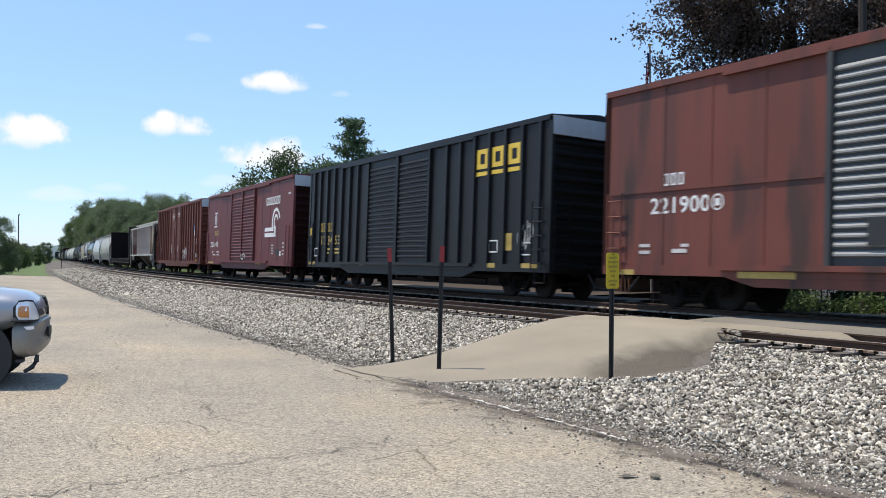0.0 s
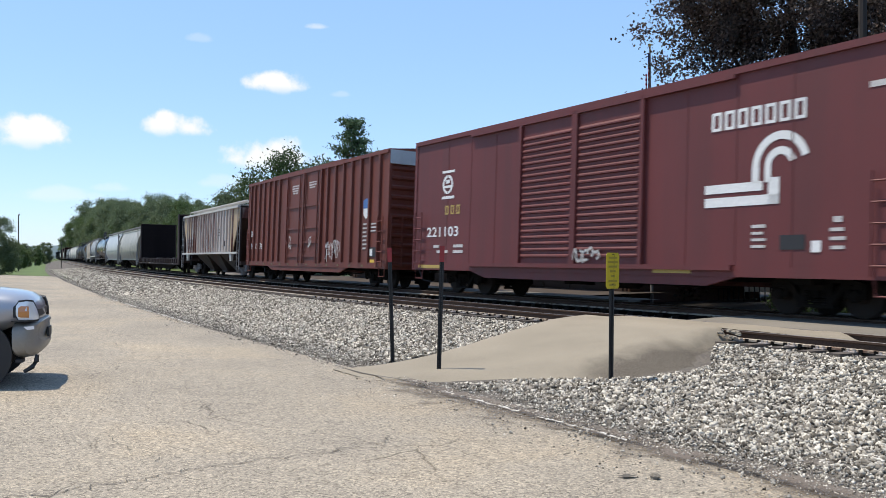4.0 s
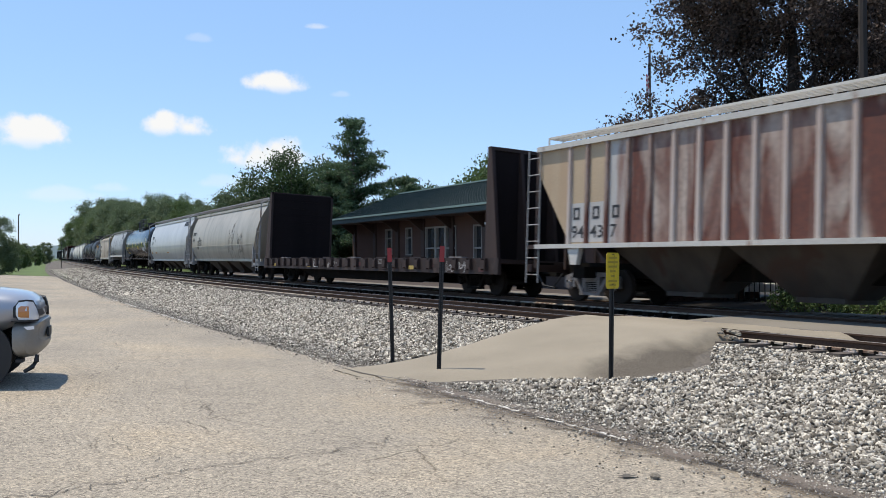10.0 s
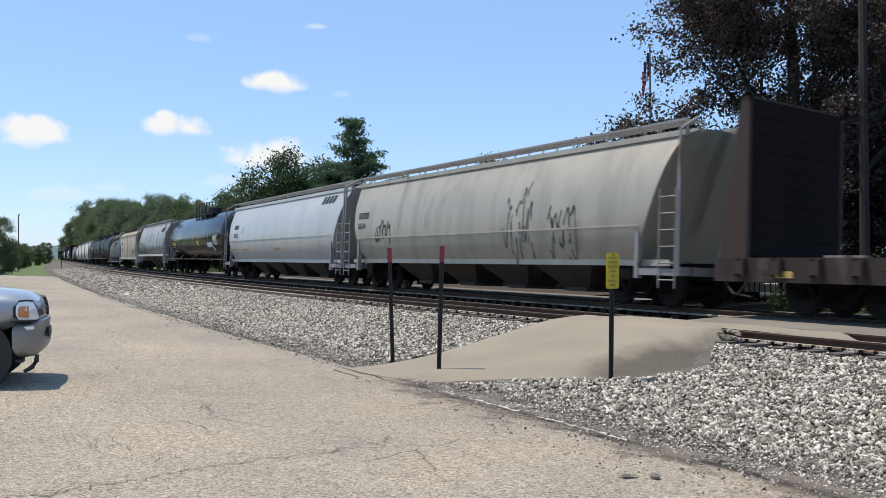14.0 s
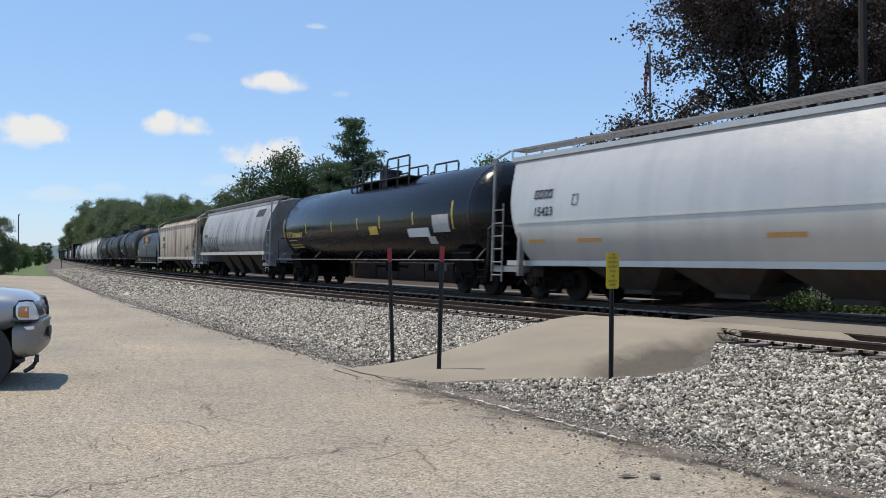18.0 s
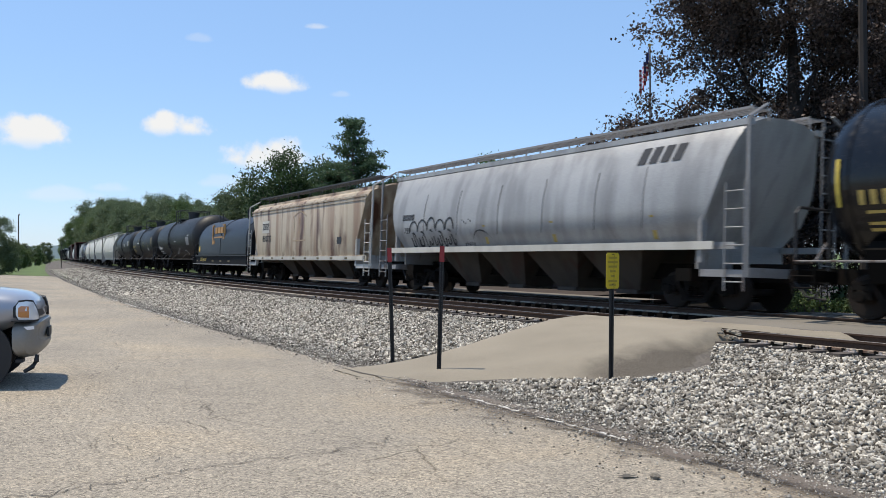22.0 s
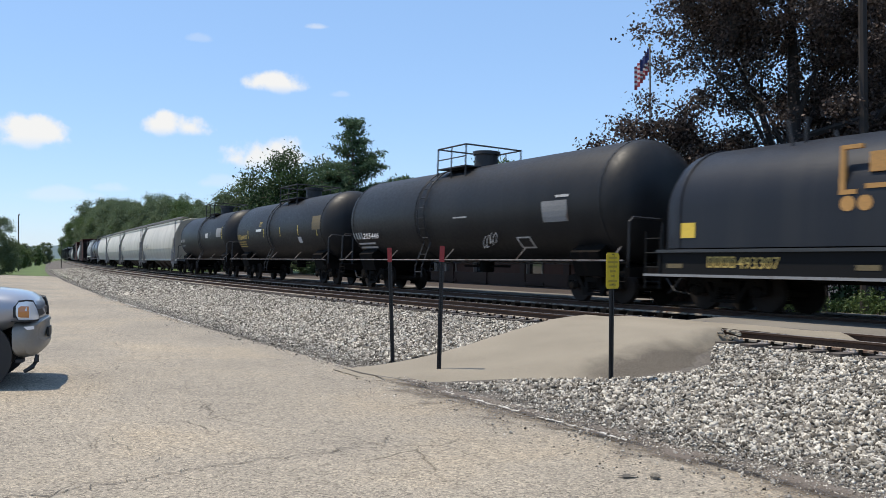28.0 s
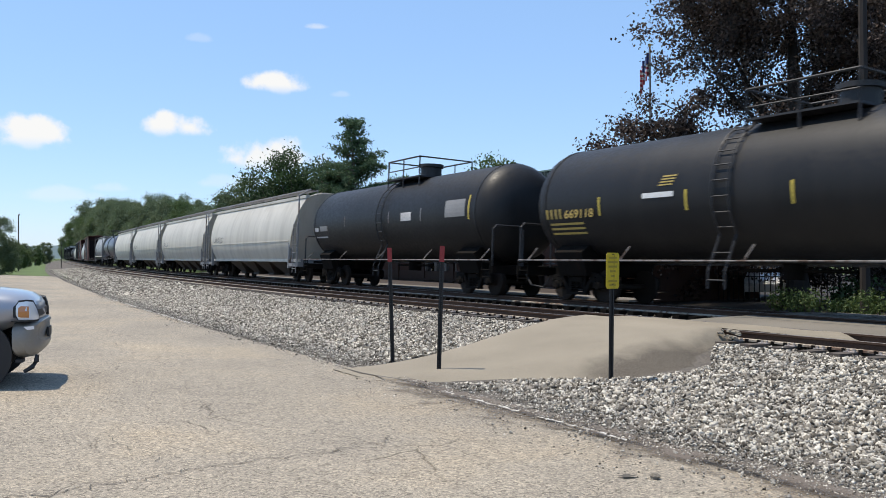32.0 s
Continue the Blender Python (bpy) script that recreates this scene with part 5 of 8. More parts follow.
for z, hw in ((1.57, 0.08), (1.50, 0.10), (1.43, 0.09), (1.355, 0.06), (1.28, 0.04), (1.20, 0.09), (1.14, 0.07)):
    ink.box(-hw - 0.008, hw - 0.008, -0.038, -0.034, z - 0.016, z + 0.016)
ik = part("sign_lettering", ink, M_SIGNLINE, sp)
for z in (1.60, 1.13):
    part("bolt", Build().disc((-0.008, -0.037, z + 0.02), "y", 0.012, 0.004, 8), M_POST, sp)

# ---- parked car ----
M_CARP = plain("silver metallic car paint", (0.33, 0.345, 0.385), 0.34, 0.35, coat=0.7)
M_CARLOW = surf("pewter lower car paint", (0.255, 0.235, 0.205), 0.42, 0.15, vary=0.06)
M_TYRE = surf("tyre rubber", (0.018, 0.018, 0.018), 0.85, vary=0.2, grain=30)
M_GLASS = plain("tinted glass", (0.03, 0.035, 0.04), 0.05, 0.0, coat=1.0)
M_LENS = plain("clear lamp lens", (0.80, 0.81, 0.82), 0.08, 0.2, coat=1.0)
M_AMBER = plain("amber lens", (0.52, 0.20, 0.05), 0.15, coat=1.0)
M_BLKPL = plain("black plastic", (0.015, 0.015, 0.016), 0.6)
CAR_X, CAR_Y = 0.04, 14.22
suv = thing("sport_utility_vehicle", pose(CAR_X * 0.93, CAR_Y * 0.93, lot_z(-0.6) - 0.005, 0, 0, -6) @ Matrix.Scale(0.93, 4), "silver sport utility vehicle with loose trim hanging from its bumper", "car")


def car_section(x, hw, z0, z1, n=28, square=3.2):
    """One rounded cross-section of a car's body."""
    out = []
    for k in range(n):
        a = 2 * math.pi * k / n
        c, s = math.cos(a), math.sin(a)
        y = math.copysign(abs(c) ** (2 / square), c) * hw
        z = math.copysign(abs(s) ** (2 / square), s)
        out.append((x - 0.10 * (abs(y) / max(hw, 0.01)) ** 4 * (1 if x > -0.3 else 0), y, (z0 + z1) / 2 + z * (z1 - z0) / 2))
    return out


# the nose points along +x; y is across
upper = [(-4.40, 0.84, 0.60, 1.14), (-4.25, 0.93, 0.55, 1.24), (-2.7, 0.95, 0.50, 1.28), (-1.5, 0.95, 0.50, 1.30), (-1.0, 0.945, 0.52, 1.30), (-0.6, 0.935, 0.60, 1.28), (-0.35, 0.92, 0.70, 1.24), (-0.16, 0.90, 0.76, 1.19), (-0.06, 0.87, 0.78, 1.12), (-0.01, 0.81, 0.80, 1.05), (0.02, 0.68, 0.82, 0.96)]
part("body", Build().loft([car_section(*q) for q in upper]), M_CARP, suv, smooth=True)
cabin = [(-4.20, 0.70, 1.15, 1.60), (-3.95, 0.76, 1.15, 1.80), (-2.7, 0.78, 1.15, 1.86), (-2.1, 0.76, 1.15, 1.80), (-1.7, 0.72, 1.15, 1.55), (-1.25, 0.68, 1.15, 1.30)]
part("cabin", Build().loft([car_section(*q, square=4.5) for q in cabin]), M_GLASS, suv, "tinted glass cabin", smooth=True)
part("roof_panel", Build().loft([car_section(x, hw, 1.76, 1.88, square=2.6) for x, hw in ((-4.0, 0.70), (-3.8, 0.76), (-2.5, 0.76), (-2.15, 0.66))]), M_CARP, suv, smooth=True)
bumper = [(-0.30, 0.955, 0.30, 0.80), (-0.18, 0.957, 0.25, 0.81), (-0.04, 0.95, 0.27, 0.815), (0.03, 0.89, 0.33, 0.815), (0.075, 0.80, 0.40, 0.80), (0.095, 0.62, 0.48, 0.76)]
part("bumper", Build().loft([car_section(*q, square=4.0) for q in bumper]), M_CARLOW, suv, "pewter painted bumper", smooth=True)
rear = [(-4.50, 0.80, 0.42, 0.74), (-4.40, 0.93, 0.34, 0.78), (-4.0, 0.955, 0.36, 0.76)]
part("bumper", Build().loft([car_section(*q, square=4.0) for q in rear]), M_CARLOW, suv, smooth=True)
part("rocker_panel", Build().loft([car_section(x, 0.94, 0.34, 0.58, square=5) for x in (-3.0, -1.15)]), M_CARLOW, suv, smooth=True)
part("bumper_seam", Build().loft([[(x - 0.10 * (1 if x > -0.3 else 0), y, z) for y, z in ((-hw - 0.006, 0.808), (-hw + 0.03, 0.808), (-hw + 0.03, 0.828), (-hw - 0.006, 0.828))] for x, hw in ((-0.31, 0.955), (-0.12, 0.955), (0.0, 0.93), (0.05, 0.86))]), M_BLKPL, suv, "dark seam above the bumper")
for e in (-1, 1):
    def skin(x):
        return float(np.interp(x, [-0.6, -0.45, -0.26, -0.10, -0.02, 0.03], [0.935, 0.92, 0.90, 0.865, 0.80, 0.70])) + 0.006
    lens = Build()
    cols = [(-0.255, 0.90, 1.03), (-0.22, 0.835, 1.085), (-0.12, 0.825, 1.095), (-0.04, 0.825, 1.08), (0.0, 0.825, 0.98), (0.02, 0.83, 0.90)]
    lens.loft([[(x, e * skin(x) * 1.0, z0), (x, e * (skin(x) + 0.012), (z0 + z1) / 2), (x, e * (skin(x) - 0.01), z1), (x, e * (skin(x) - 0.08), z1 - 0.02), (x, e * (skin(x) - 0.08), z0 + 0.02)] for x, z0, z1 in cols])
    bez = Build().loft([[(x, e * (skin(x) - 0.002), z0 - 0.03), (x, e * (skin(x) + 0.004), (z0 + z1) / 2), (x, e * (skin(x) - 0.018), z1 + 0.025), (x, e * (skin(x) - 0.09), z1), (x, e * (skin(x) - 0.09), z0)] for x, z0, z1 in [(-0.29, 0.90, 1.03)] + cols])
    part("lamp_bezel", bez, M_BLKPL, suv, "dark rim round the headlamp", smooth=True)
    lamp = part("headlamp", lens, M_LENS, suv, "clear headlamp", smooth=True)
    ind = Build().loft([[(x, e * (skin(x) + 0.012), z0), (x, e * (skin(x) + 0.017), (z0 + z1) / 2), (x, e * (skin(x) + 0.006), z1)] for x, z0, z1 in ((-0.225, 0.88, 1.00), (-0.19, 0.865, 1.03), (-0.09, 0.86, 1.02))], closed=False)
    part("indicator", ind, M_AMBER, lamp, "amber indicator")
    part("side_marker", Build().prism([(-0.15, 0.735), (-0.02, 0.745), (-0.01, 0.70), (-0.10, 0.69)], "y", e * 0.935, e * 0.962), M_LENS, suv)
    part("mirror", Build().loft([car_section(-1.45 + dx, 0.09 * k, 1.22, 1.40, 12, 2.5) for dx, k in ((0, 0.6), (0.08, 1.0), (0.18, 0.5))]), M_BLKPL, suv).location = (0, e * 1.0, 0)
    for x in (-0.84, -3.60):
        # a black disc on the body stands in for the shaded arch opening
        part("wheel_arch", Build().disc((x, e * 0.925, 0.34), "y", 0.54, 0.035, 40), M_BLKPL, suv, "black disc standing in for the shaded arch opening")
        wh = part("wheel", Build().disc((x, e * 0.86, 0.385), "y", 0.385, 0.115, 36, 0.035), M_TYRE, suv)
        part("rim", Build().disc((x, e * 0.972, 0.385), "y", 0.25, 0.008, 24), M_GALV, wh)
part("grille", Build().box(-0.1, 0.006, -0.62, 0.62, 0.85, 0.96), M_BLKPL, suv)
part("plate_bracket", Build().box(0.07, 0.100, -0.12, 0.25, 0.52, 0.66), M_BLKPL, suv)
part("air_dam", Build().box(-0.26, -0.16, -0.93, -0.70, 0.225, 0.27), M_BLKPL, suv)
flap = Build().tube([(0.02, -0.90, 0.33), (0.01, -0.905, 0.24), (-0.04, -0.91, 0.16), (-0.15, -0.91, 0.09)], [0.025, 0.035, 0.035, 0.025], 8)
part("hanging_trim", flap, M_BLKPL, suv, "black trim hanging from the bumper")
for q in suv.children:
    if q.name.split(".")[0] != "wheel":
        q.location.z += 0.132


# ---- the train ----
CARS = []          # (car, place of its middle along the line at the start)


def span(a, b, n):
    return [a + (b - a) * i / (n - 1) for i in range(n)]


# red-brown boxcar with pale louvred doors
A = boxcar("boxcar", "faded red-brown boxcar with pale louvred double doors", 7.75, 5.0, M_NYC, M_ENDSHADE, M_NYC, doors=((-2.39, -0.05), (0.05, 2.39)), louvre=M_DOORW, door_mat=M_GREYDK)
louvre_track(A, -4.6, 4.6, 5.0, M_NYC)
part("side_bead", Build().box(1.50, 1.53, -7.6, -2.5, 2.72, 2.80), M_NYC, A)
for y in (-6.1, -4.9, -3.7):
    part("panel_seam", Build().box(1.50, 1.512, y - 0.03, y + 0.03, 1.2, 4.9), M_NYC, A)
for y in (-6.10, -5.90, -5.70):
    emblem_block(A, 1.505, y, 2.83, 0.14, 0.25, M_WHITE, "owner_mark")
lettering("221900", 0.46, 1.506, -6.44, 2.27, M_WHITE, A, "car_number", 1.05, 1.53)
b = Build()
b.loft([[(1.506, -4.72 + 0.145 * math.cos(a), 2.43 + 0.16 * math.sin(a)) for a in span(0, 2 * math.pi, 25)], [(1.506, -4.72 + 0.115 * math.cos(a), 2.43 + 0.13 * math.sin(a)) for a in span(0, 2 * math.pi, 25)]], caps=False)
b.box(1.505, 1.508, -4.78, -4.66, 2.36, 2.50)
part("ring_mark", b, M_WHITE, A)
bars([(-6.72, 1.58, 0.3, 0.07), (-6.72, 1.44, 0.3, 0.07), (-5.83, 1.46, 0.38, 0.08), (-5.6, 1.58, 0.2, 0.06)], 1.505, M_WORNWHITE, A)
part("sill_stripe", Build().box(1.54, 1.546, -7.29, -6.83, 1.0, 1.11), M_GOLD, A)
part("sill_stripe", Build().box(1.54, 1.546, -4.2, -3.0, 0.98, 1.1), M_GOLD, A)
part("data_panel", Build().box(1.585, 1.592, -1.7, -0.5, 1.55, 2.0), M_BLACKP, A)
under(A, 7.8)
CARS.append((A, 7.81))

# dark boxcar with ribs and louvred doors
B = boxcar("boxcar", "dark blue-black ribbed boxcar with louvred double doors", 7.76, 4.83, M_CSXB, M_ENDBLK, M_CSXB, ribs=span(2.93, 7.40, 7) + [-7.22] + span(-6.61, -3.19, 6), doors=((-2.3, -0.18), (-0.10, 1.95)), louvre=M_CSXB, cap=M_GALV)
louvre_track(B, -4.6, 4.4, 4.83, M_CSXB)
for i, y in enumerate((4.49, 5.22, 5.98)):
    s = 0.57
    k = Build().box(1.512, 1.516, y, y + s, 3.60, 3.71)
    part("emblem_bar", k, M_YELLOW, B)
    k = Build()
    for q in ((y, y + 0.17, 3.79, 4.33), (y + s - 0.17, y + s, 3.79, 4.33), (y + 0.17, y + s - 0.17, 3.79, 3.92), (y + 0.17, y + s - 0.17, 4.20, 4.33)):
        k.box(1.512, 1.516, *q)
    part("emblem_block", k, M_YELLOW, B)
for pair, y in (("17", -6.54), ("34", -5.86), ("53", -5.18)):
    lettering(pair, 0.47, 1.514, y, 1.87, M_GOLD, B, "car_number", 1.25, 0.46)
for y in (-6.54, -6.27, -5.86, -5.59):
    emblem_block(B, 1.512, y, 2.36, 0.18, 0.34, M_GOLD, "owner_mark")
for y, z in ((5.2, 1.50), (6.68, 1.42), (-7.15, 1.42)):
    b = Build()
    for q in ((y, y + 0.42, z, z + 0.035), (y, y + 0.42, z + 0.3, z + 0.335), (y, y + 0.035, z, z + 0.335), (y + 0.385, y + 0.42, z, z + 0.335)):
        b.box(1.512, 1.516, *q)
    part("lube_plate", b, M_WHITE, B)
scrawl(B, 1.517, 6.5, 1.6, 0.65, 0.7, M_WORNWHITE, 4, 6, 0.012)
for y in (-7.66, -2.9, 5.18, 6.74):
    part("sill_stripe", Build().box(1.54, 1.546, y, y + (0.65 if y > 6 or y < -7 else 0.37), 1.10, 1.22), M_GOLD, B)
emblem_block(B, 1.512, -7.65, 2.24, 0.24, 0.31, M_YELLOW, "tag")
bars([(-6.1, 1.65, 0.5, 0.07), (-6.1, 1.52, 0.4, 0.07), (-5.2, 1.65, 0.5, 0.07), (-5.2, 1.52, 0.5, 0.07), (5.95, 1.7, 0.25, 0.07), (5.95, 1.55, 0.3, 0.45)], 1.512, M_GOLD, B)
under(B, 7.8)
CARS.append((B, 25.27))

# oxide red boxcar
C = boxcar("boxcar", "oxide red smooth-sided boxcar with louvred double doors", 7.66, 4.9, M_CONR, M_ENDSHADE, M_CONR, doors=((-2.23, -0.17), (-0.09, 2.04)), louvre=M_CONR, cap=M_GALV)
louvre_track(C, -4.5, 4.4, 4.9, M_CONR)
for y in (3.2, 4.4, 5.6, -3.4, -4.6, -5.8):
    part("panel_seam", Build().box(1.50, 1.508, y - 0.02, y + 0.02, 1.2, 4.8), M_CONR, C)
for i in range(7):
    emblem_block(C, 1.509, 3.83 + i * 0.30, 3.78, 0.23, 0.36, M_WHITE, "owner_mark")
em = Build()
for r0, r1 in ((0.62, 0.47), (0.34, 0.20)):
    em.loft([[(1.508, 5.36 + r * math.cos(a) * 0.95, 3.0 + r * math.sin(a)) for a in [radians(185 - 170 * i / 20) for i in range(21)]] for r in (r0, r1)], closed=False)
em.box(1.506, 1.51, 3.69, 5.35, 2.32, 2.50).box(1.506, 1.51, 3.69, 5.0, 2.58, 2.75).box(1.506, 1.51, 5.12, 5.35, 2.32, 2.80).box(1.506, 1.51, 4.77, 4.92, 2.72, 3.0).box(1.506, 1.51, 5.04, 5.17, 2.72, 3.0)
part("emblem", em, M_WHITE, C, "white wheel-and-rail emblem")
lettering("221103", 0.40, 1.508, -6.91, 1.99, M_WHITE, C, "car_number", 1.05, 1.73)
for i in range(3):
    emblem_block(C, 1.506, -5.9 + i * 0.3, 2.62, 0.18, 0.26, M_GOLD, "owner_mark")
em = Build()
em.loft([[(1.508, -5.8 + r * math.cos(a), 3.50 + r * math.sin(a)) for a in span(0, 2 * math.pi, 21)] for r in (0.28, 0.2)], caps=False)
em.box(1.506, 1.51, -6.0, -5.6, 3.40, 3.47).box(1.506, 1.51, -5.9, -5.7, 3.53, 3.64).box(1.506, 1.51, -6.1, -5.45, 3.08, 3.16).box(1.506, 1.51, -6.1, -5.45, 3.84, 3.91)
part("emblem", em, M_WHITE, C)
bars([(-6.5, 1.66, 0.3, 0.08), (-6.3, 1.5, 0.6, 0.08), (-5.4, 1.66, 0.5, 0.08), (-5.4, 1.5, 0.5, 0.08), (4.78, 1.9, 0.3, 0.06), (4.78, 1.78, 0.25, 0.05), (4.78, 1.66, 0.3, 0.05), (4.78, 1.54, 0.3, 0.05), (6.4, 1.95, 0.16, 0.1), (6.34, 1.8, 0.25, 0.06), (6.34, 1.65, 0.28, 0.06), (6.36, 1.5, 0.24, 0.06), (7.0, 4.1, 0.3, 0.1)], 1.506, M_WORNWHITE, C)
emblem_block(C, 1.506, 5.38, 1.5, 0.5, 0.26, M_BLACKP, "data_panel")
emblem_block(C, 1.507, 6.0, 1.45, 0.18, 0.2, M_WHITE, "data_panel")
part("sill_stripe", Build().box(1.54, 1.546, -7.3, -6.0, 1.05, 1.15), M_GOLD, C)
part("sill_stripe", Build().box(1.54, 1.546, 2.4, 3.4, 1.05, 1.15), M_GOLD, C)
scrawl(C, 1.60, -0.1, 1.25, 0.9, 0.35, M_WORNWHITE, 8, 5, 0.03)
under(C, 7.7)
CARS.append((C, 42.70))

# ribbed red-brown boxcar
D = boxcar("boxcar", "red-brown boxcar with upright ribs, plug doors and sprayed graffiti", 7.8, 4.95, M_UPR, M_UPR, M_UPR, ribs=span(2.55, 7.2, 7) + [-7.34] + span(-6.73, -3.1, 6), doors=((-2.03, -0.08), (0.0, 1.93)), cap=M_GALV, hi_roof=(-4.09, 4.06))
for y, z, words in ((-1.48, 4.36, (0.3, 0.18, 0.2)), (-1.5, 4.26, (0.34, 0.36)), (-1.46, 4.16, (0.22, 0.4)), (-1.4, 4.06, (0.26, 0.28)), (0.5, 4.38, (0.3, 0.16, 0.24)), (0.48, 4.28, (0.2, 0.32, 0.2)), (0.56, 4.18, (0.36, 0.2))):
    for wl_ in words:
        bars([(y, z, wl_, 0.055)], 1.535, M_WORNWHITE, D)
        y += wl_ + 0.05
lettering("96", 0.38, 1.512, -7.24, 1.79, M_WHITE, D, "car_number", 1.0, 0.37)
lettering("13", 0.38, 1.512, -6.59, 1.78, M_WHITE, D, "car_number", 1.0, 0.36)
lettering("76", 0.38, 1.512, -5.91, 1.78, M_WHITE, D, "car_number", 1.0, 0.37)
for i in range(2):
    emblem_block(D, 1.512, -7.26 + i * 0.21, 2.38, 0.16, 0.28, M_WHITE, "owner_mark")
sh = Build().prism([(5.88, 3.2), (5.9, 3.3), (6.36, 3.3), (6.38, 3.2), (6.36, 2.85), (6.13, 2.70), (5.9, 2.85)], "x", 1.514, 1.518)
part("shield", sh, M_WHITE, D)
sh = Build().prism([(5.87, 3.08), (5.87, 3.36), (6.13, 3.43), (6.39, 3.36), (6.39, 3.08)], "x", 1.519, 1.522)
part("shield_top", sh, M_BLUE, D)
scrawl(D, 1.59, 2.6, 1.32, 1.4, 0.75, M_WORNWHITE, 21, 9, 0.018)
bars([(5.88, 2.5 - i * 0.14, 0.4 if i % 2 else 0.3, 0.06) for i in range(7)] + [(6.55, 2.5 - i * 0.12, 0.4, 0.05) for i in range(3)] + [(5.5, 1.4, 0.2, 0.18)], 1.512, M_WORNWHITE, D)
emblem_block(D, 1.512, 6.48, 1.38, 0.5, 0.34, M_BLACKP, "data_panel")
emblem_block(D, 1.514, 6.52, 1.43, 0.2, 0.24, M_WHITE, "data_panel")
emblem_block(D, 1.512, 6.55, 1.16, 0.35, 0.14, M_YELLOW, "data_panel")
for y in (-1.6, 0.7):
    scrawl(D, 1.58, y, 1.8, 0.3, 0.5, M_WORNWHITE, int(y * 10) + 50, 2, 0.025)
for i in range(14):
    y = -7.3 + i * 1.1
    part("reflector", Build().box(1.54, 1.546, y, y + 0.16, 1.05, 1.12), M_DULLGOLD, D)
under(D, 7.85)
CARS.append((D, 60.0))

# weathered ribbed hopper
E = thing("covered_hopper", Matrix(), "badly weathered cream and brown ribbed covered hopper", "freight car", "cars of the train")
HE, ZB, ZT = 6.95, 1.68, 3.97
tones = [M_HOPE_WHITE, M_HOPE_TAN, M_HOPE, M_HOPE_WHITE, M_HOPE_WHITE, M_HOPE_WHITE, M_HOPE_WHITE, M_HOPE_RED, M_HOPE_RED, M_HOPE_RED, M_HOPE_RED, M_HOPE_RED, M_HOPE_RED, M_HOPE_RED, M_HOPE_RED, M_HOPE_RED, M_HOPE_WHITE, M_HOPE_TAN, M_HOPE_TAN, M_HOPE_TAN]
edges = [HE, 5.75] + span(5.15, -5.15, 17) + [-5.75, -HE]
for i, (y1, y0) in enumerate(zip(edges, edges[1:])):
    for e in (1, -1):
        xa, xb = (1.48, 1.53) if e > 0 else (-1.53, -1.48)
        bb = Build()
        if i == 0:
            bb.prism([(y0, ZB), (y0, ZT), (y1, ZT), (y1, ZT - 0.55)], "x", xa, xb)
        elif i == len(edges) - 2:
            bb.prism([(y1, ZB), (y1, ZT), (y0, ZT), (y0, ZT - 0.55)], "x", xa, xb)
        else:
            bb.box(xa, xb, y0, y1, ZB, ZT)
        part("side_panel", bb, M_HOPE_TAN if i in (0, len(edges) - 2) else tones[i % len(tones)], E)
rib_me = Build().prism([(1.53, -0.06), (1.60, -0.04), (1.60, 0.04), (1.53, 0.06)], "z", ZB, ZT).mesh("rib", M_HOPE_RIB)
rib_rd = Build().prism([(1.53, -0.06), (1.60, -0.04), (1.60, 0.04), (1.53, 0.06)], "z", ZB, ZT).mesh("rib", M_HOPE_RED)
for i, y in enumerate(edges[1:-1]):
    for e in (0, 180):
        q = part("rib", rib_rd if i in (0, 14, 15, 16, 17) else rib_me, None, E)
        q.matrix_basis = Matrix.Rotation(radians(e), 4, "Z") @ Matrix.Translation((0, y if e == 0 else -y, 0))
for e in (-1, 1):
    part("top_rail", Build().box(min(e * 1.47, e * 1.62), max(e * 1.47, e * 1.62), -HE, HE, ZT - 0.02, ZT + 0.10), M_PALEBAR, E)
    part("bottom_rail", Build().box(min(e * 1.47, e * 1.62), max(e * 1.47, e * 1.62), -HE, HE, ZB - 0.10, ZB), M_PALEBAR, E)
    part("slope_sheet", Build().prism([(e * HE, ZT - 0.5), (e * HE, ZT - 0.56), (e * 4.6, 1.25), (e * 4.6, 1.32)], "x", -1.47, 1.47), M_RUSTDK, E)
    part("end_wall", Build().box(-1.5, 1.5, e * HE - 0.03, e * HE + 0.03, ZT - 0.55, ZT), M_HOPE_RED, E)
    ladder_at(E, 1.57, e * (HE + 0.12), 0.74, ZT + 0.05, 0.46, 8, M_GALVBAR, r=0.02)
    ladder_at(E, -1.1, e * (HE + 0.38), 1.1, ZT, 0.46, 7, M_RUSTDK, r=0.025, axis="x")
    pf = Build().box(-1.5, 1.5, e * (HE + 0.35) - 0.12, e * (HE + 0.35) + 0.12, 1.02, 1.2)
    pf.box(1.42, 1.56, min(e * 5.0, e * (HE + 0.4)), max(e * 5.0, e * (HE + 0.4)), 1.58, 1.68)
    for x in (-1.45, -0.5, 0.5, 1.45):
        pf.box(x - 0.04, x + 0.04, e * (HE + 0.1) - 0.04, e * (HE + 0.1) + 0.04, 1.1, ZT)
    part("end_frame", pf, M_RUSTDK, E)
    part("jacking_bracket", Build().prism([(e * 5.75, 1.6), (e * 5.35, 1.6), (e * 5.45, 1.2), (e * 5.65, 1.2)], "x", 1.45, 1.58), M_PALEBAR, E)
part("roof", Build().prism([(-1.55, ZT + 0.10), (-0.6, ZT + 0.24), (0.6, ZT + 0.24), (1.55, ZT + 0.10)], "y", -HE, HE), M_PALEBAR, E)
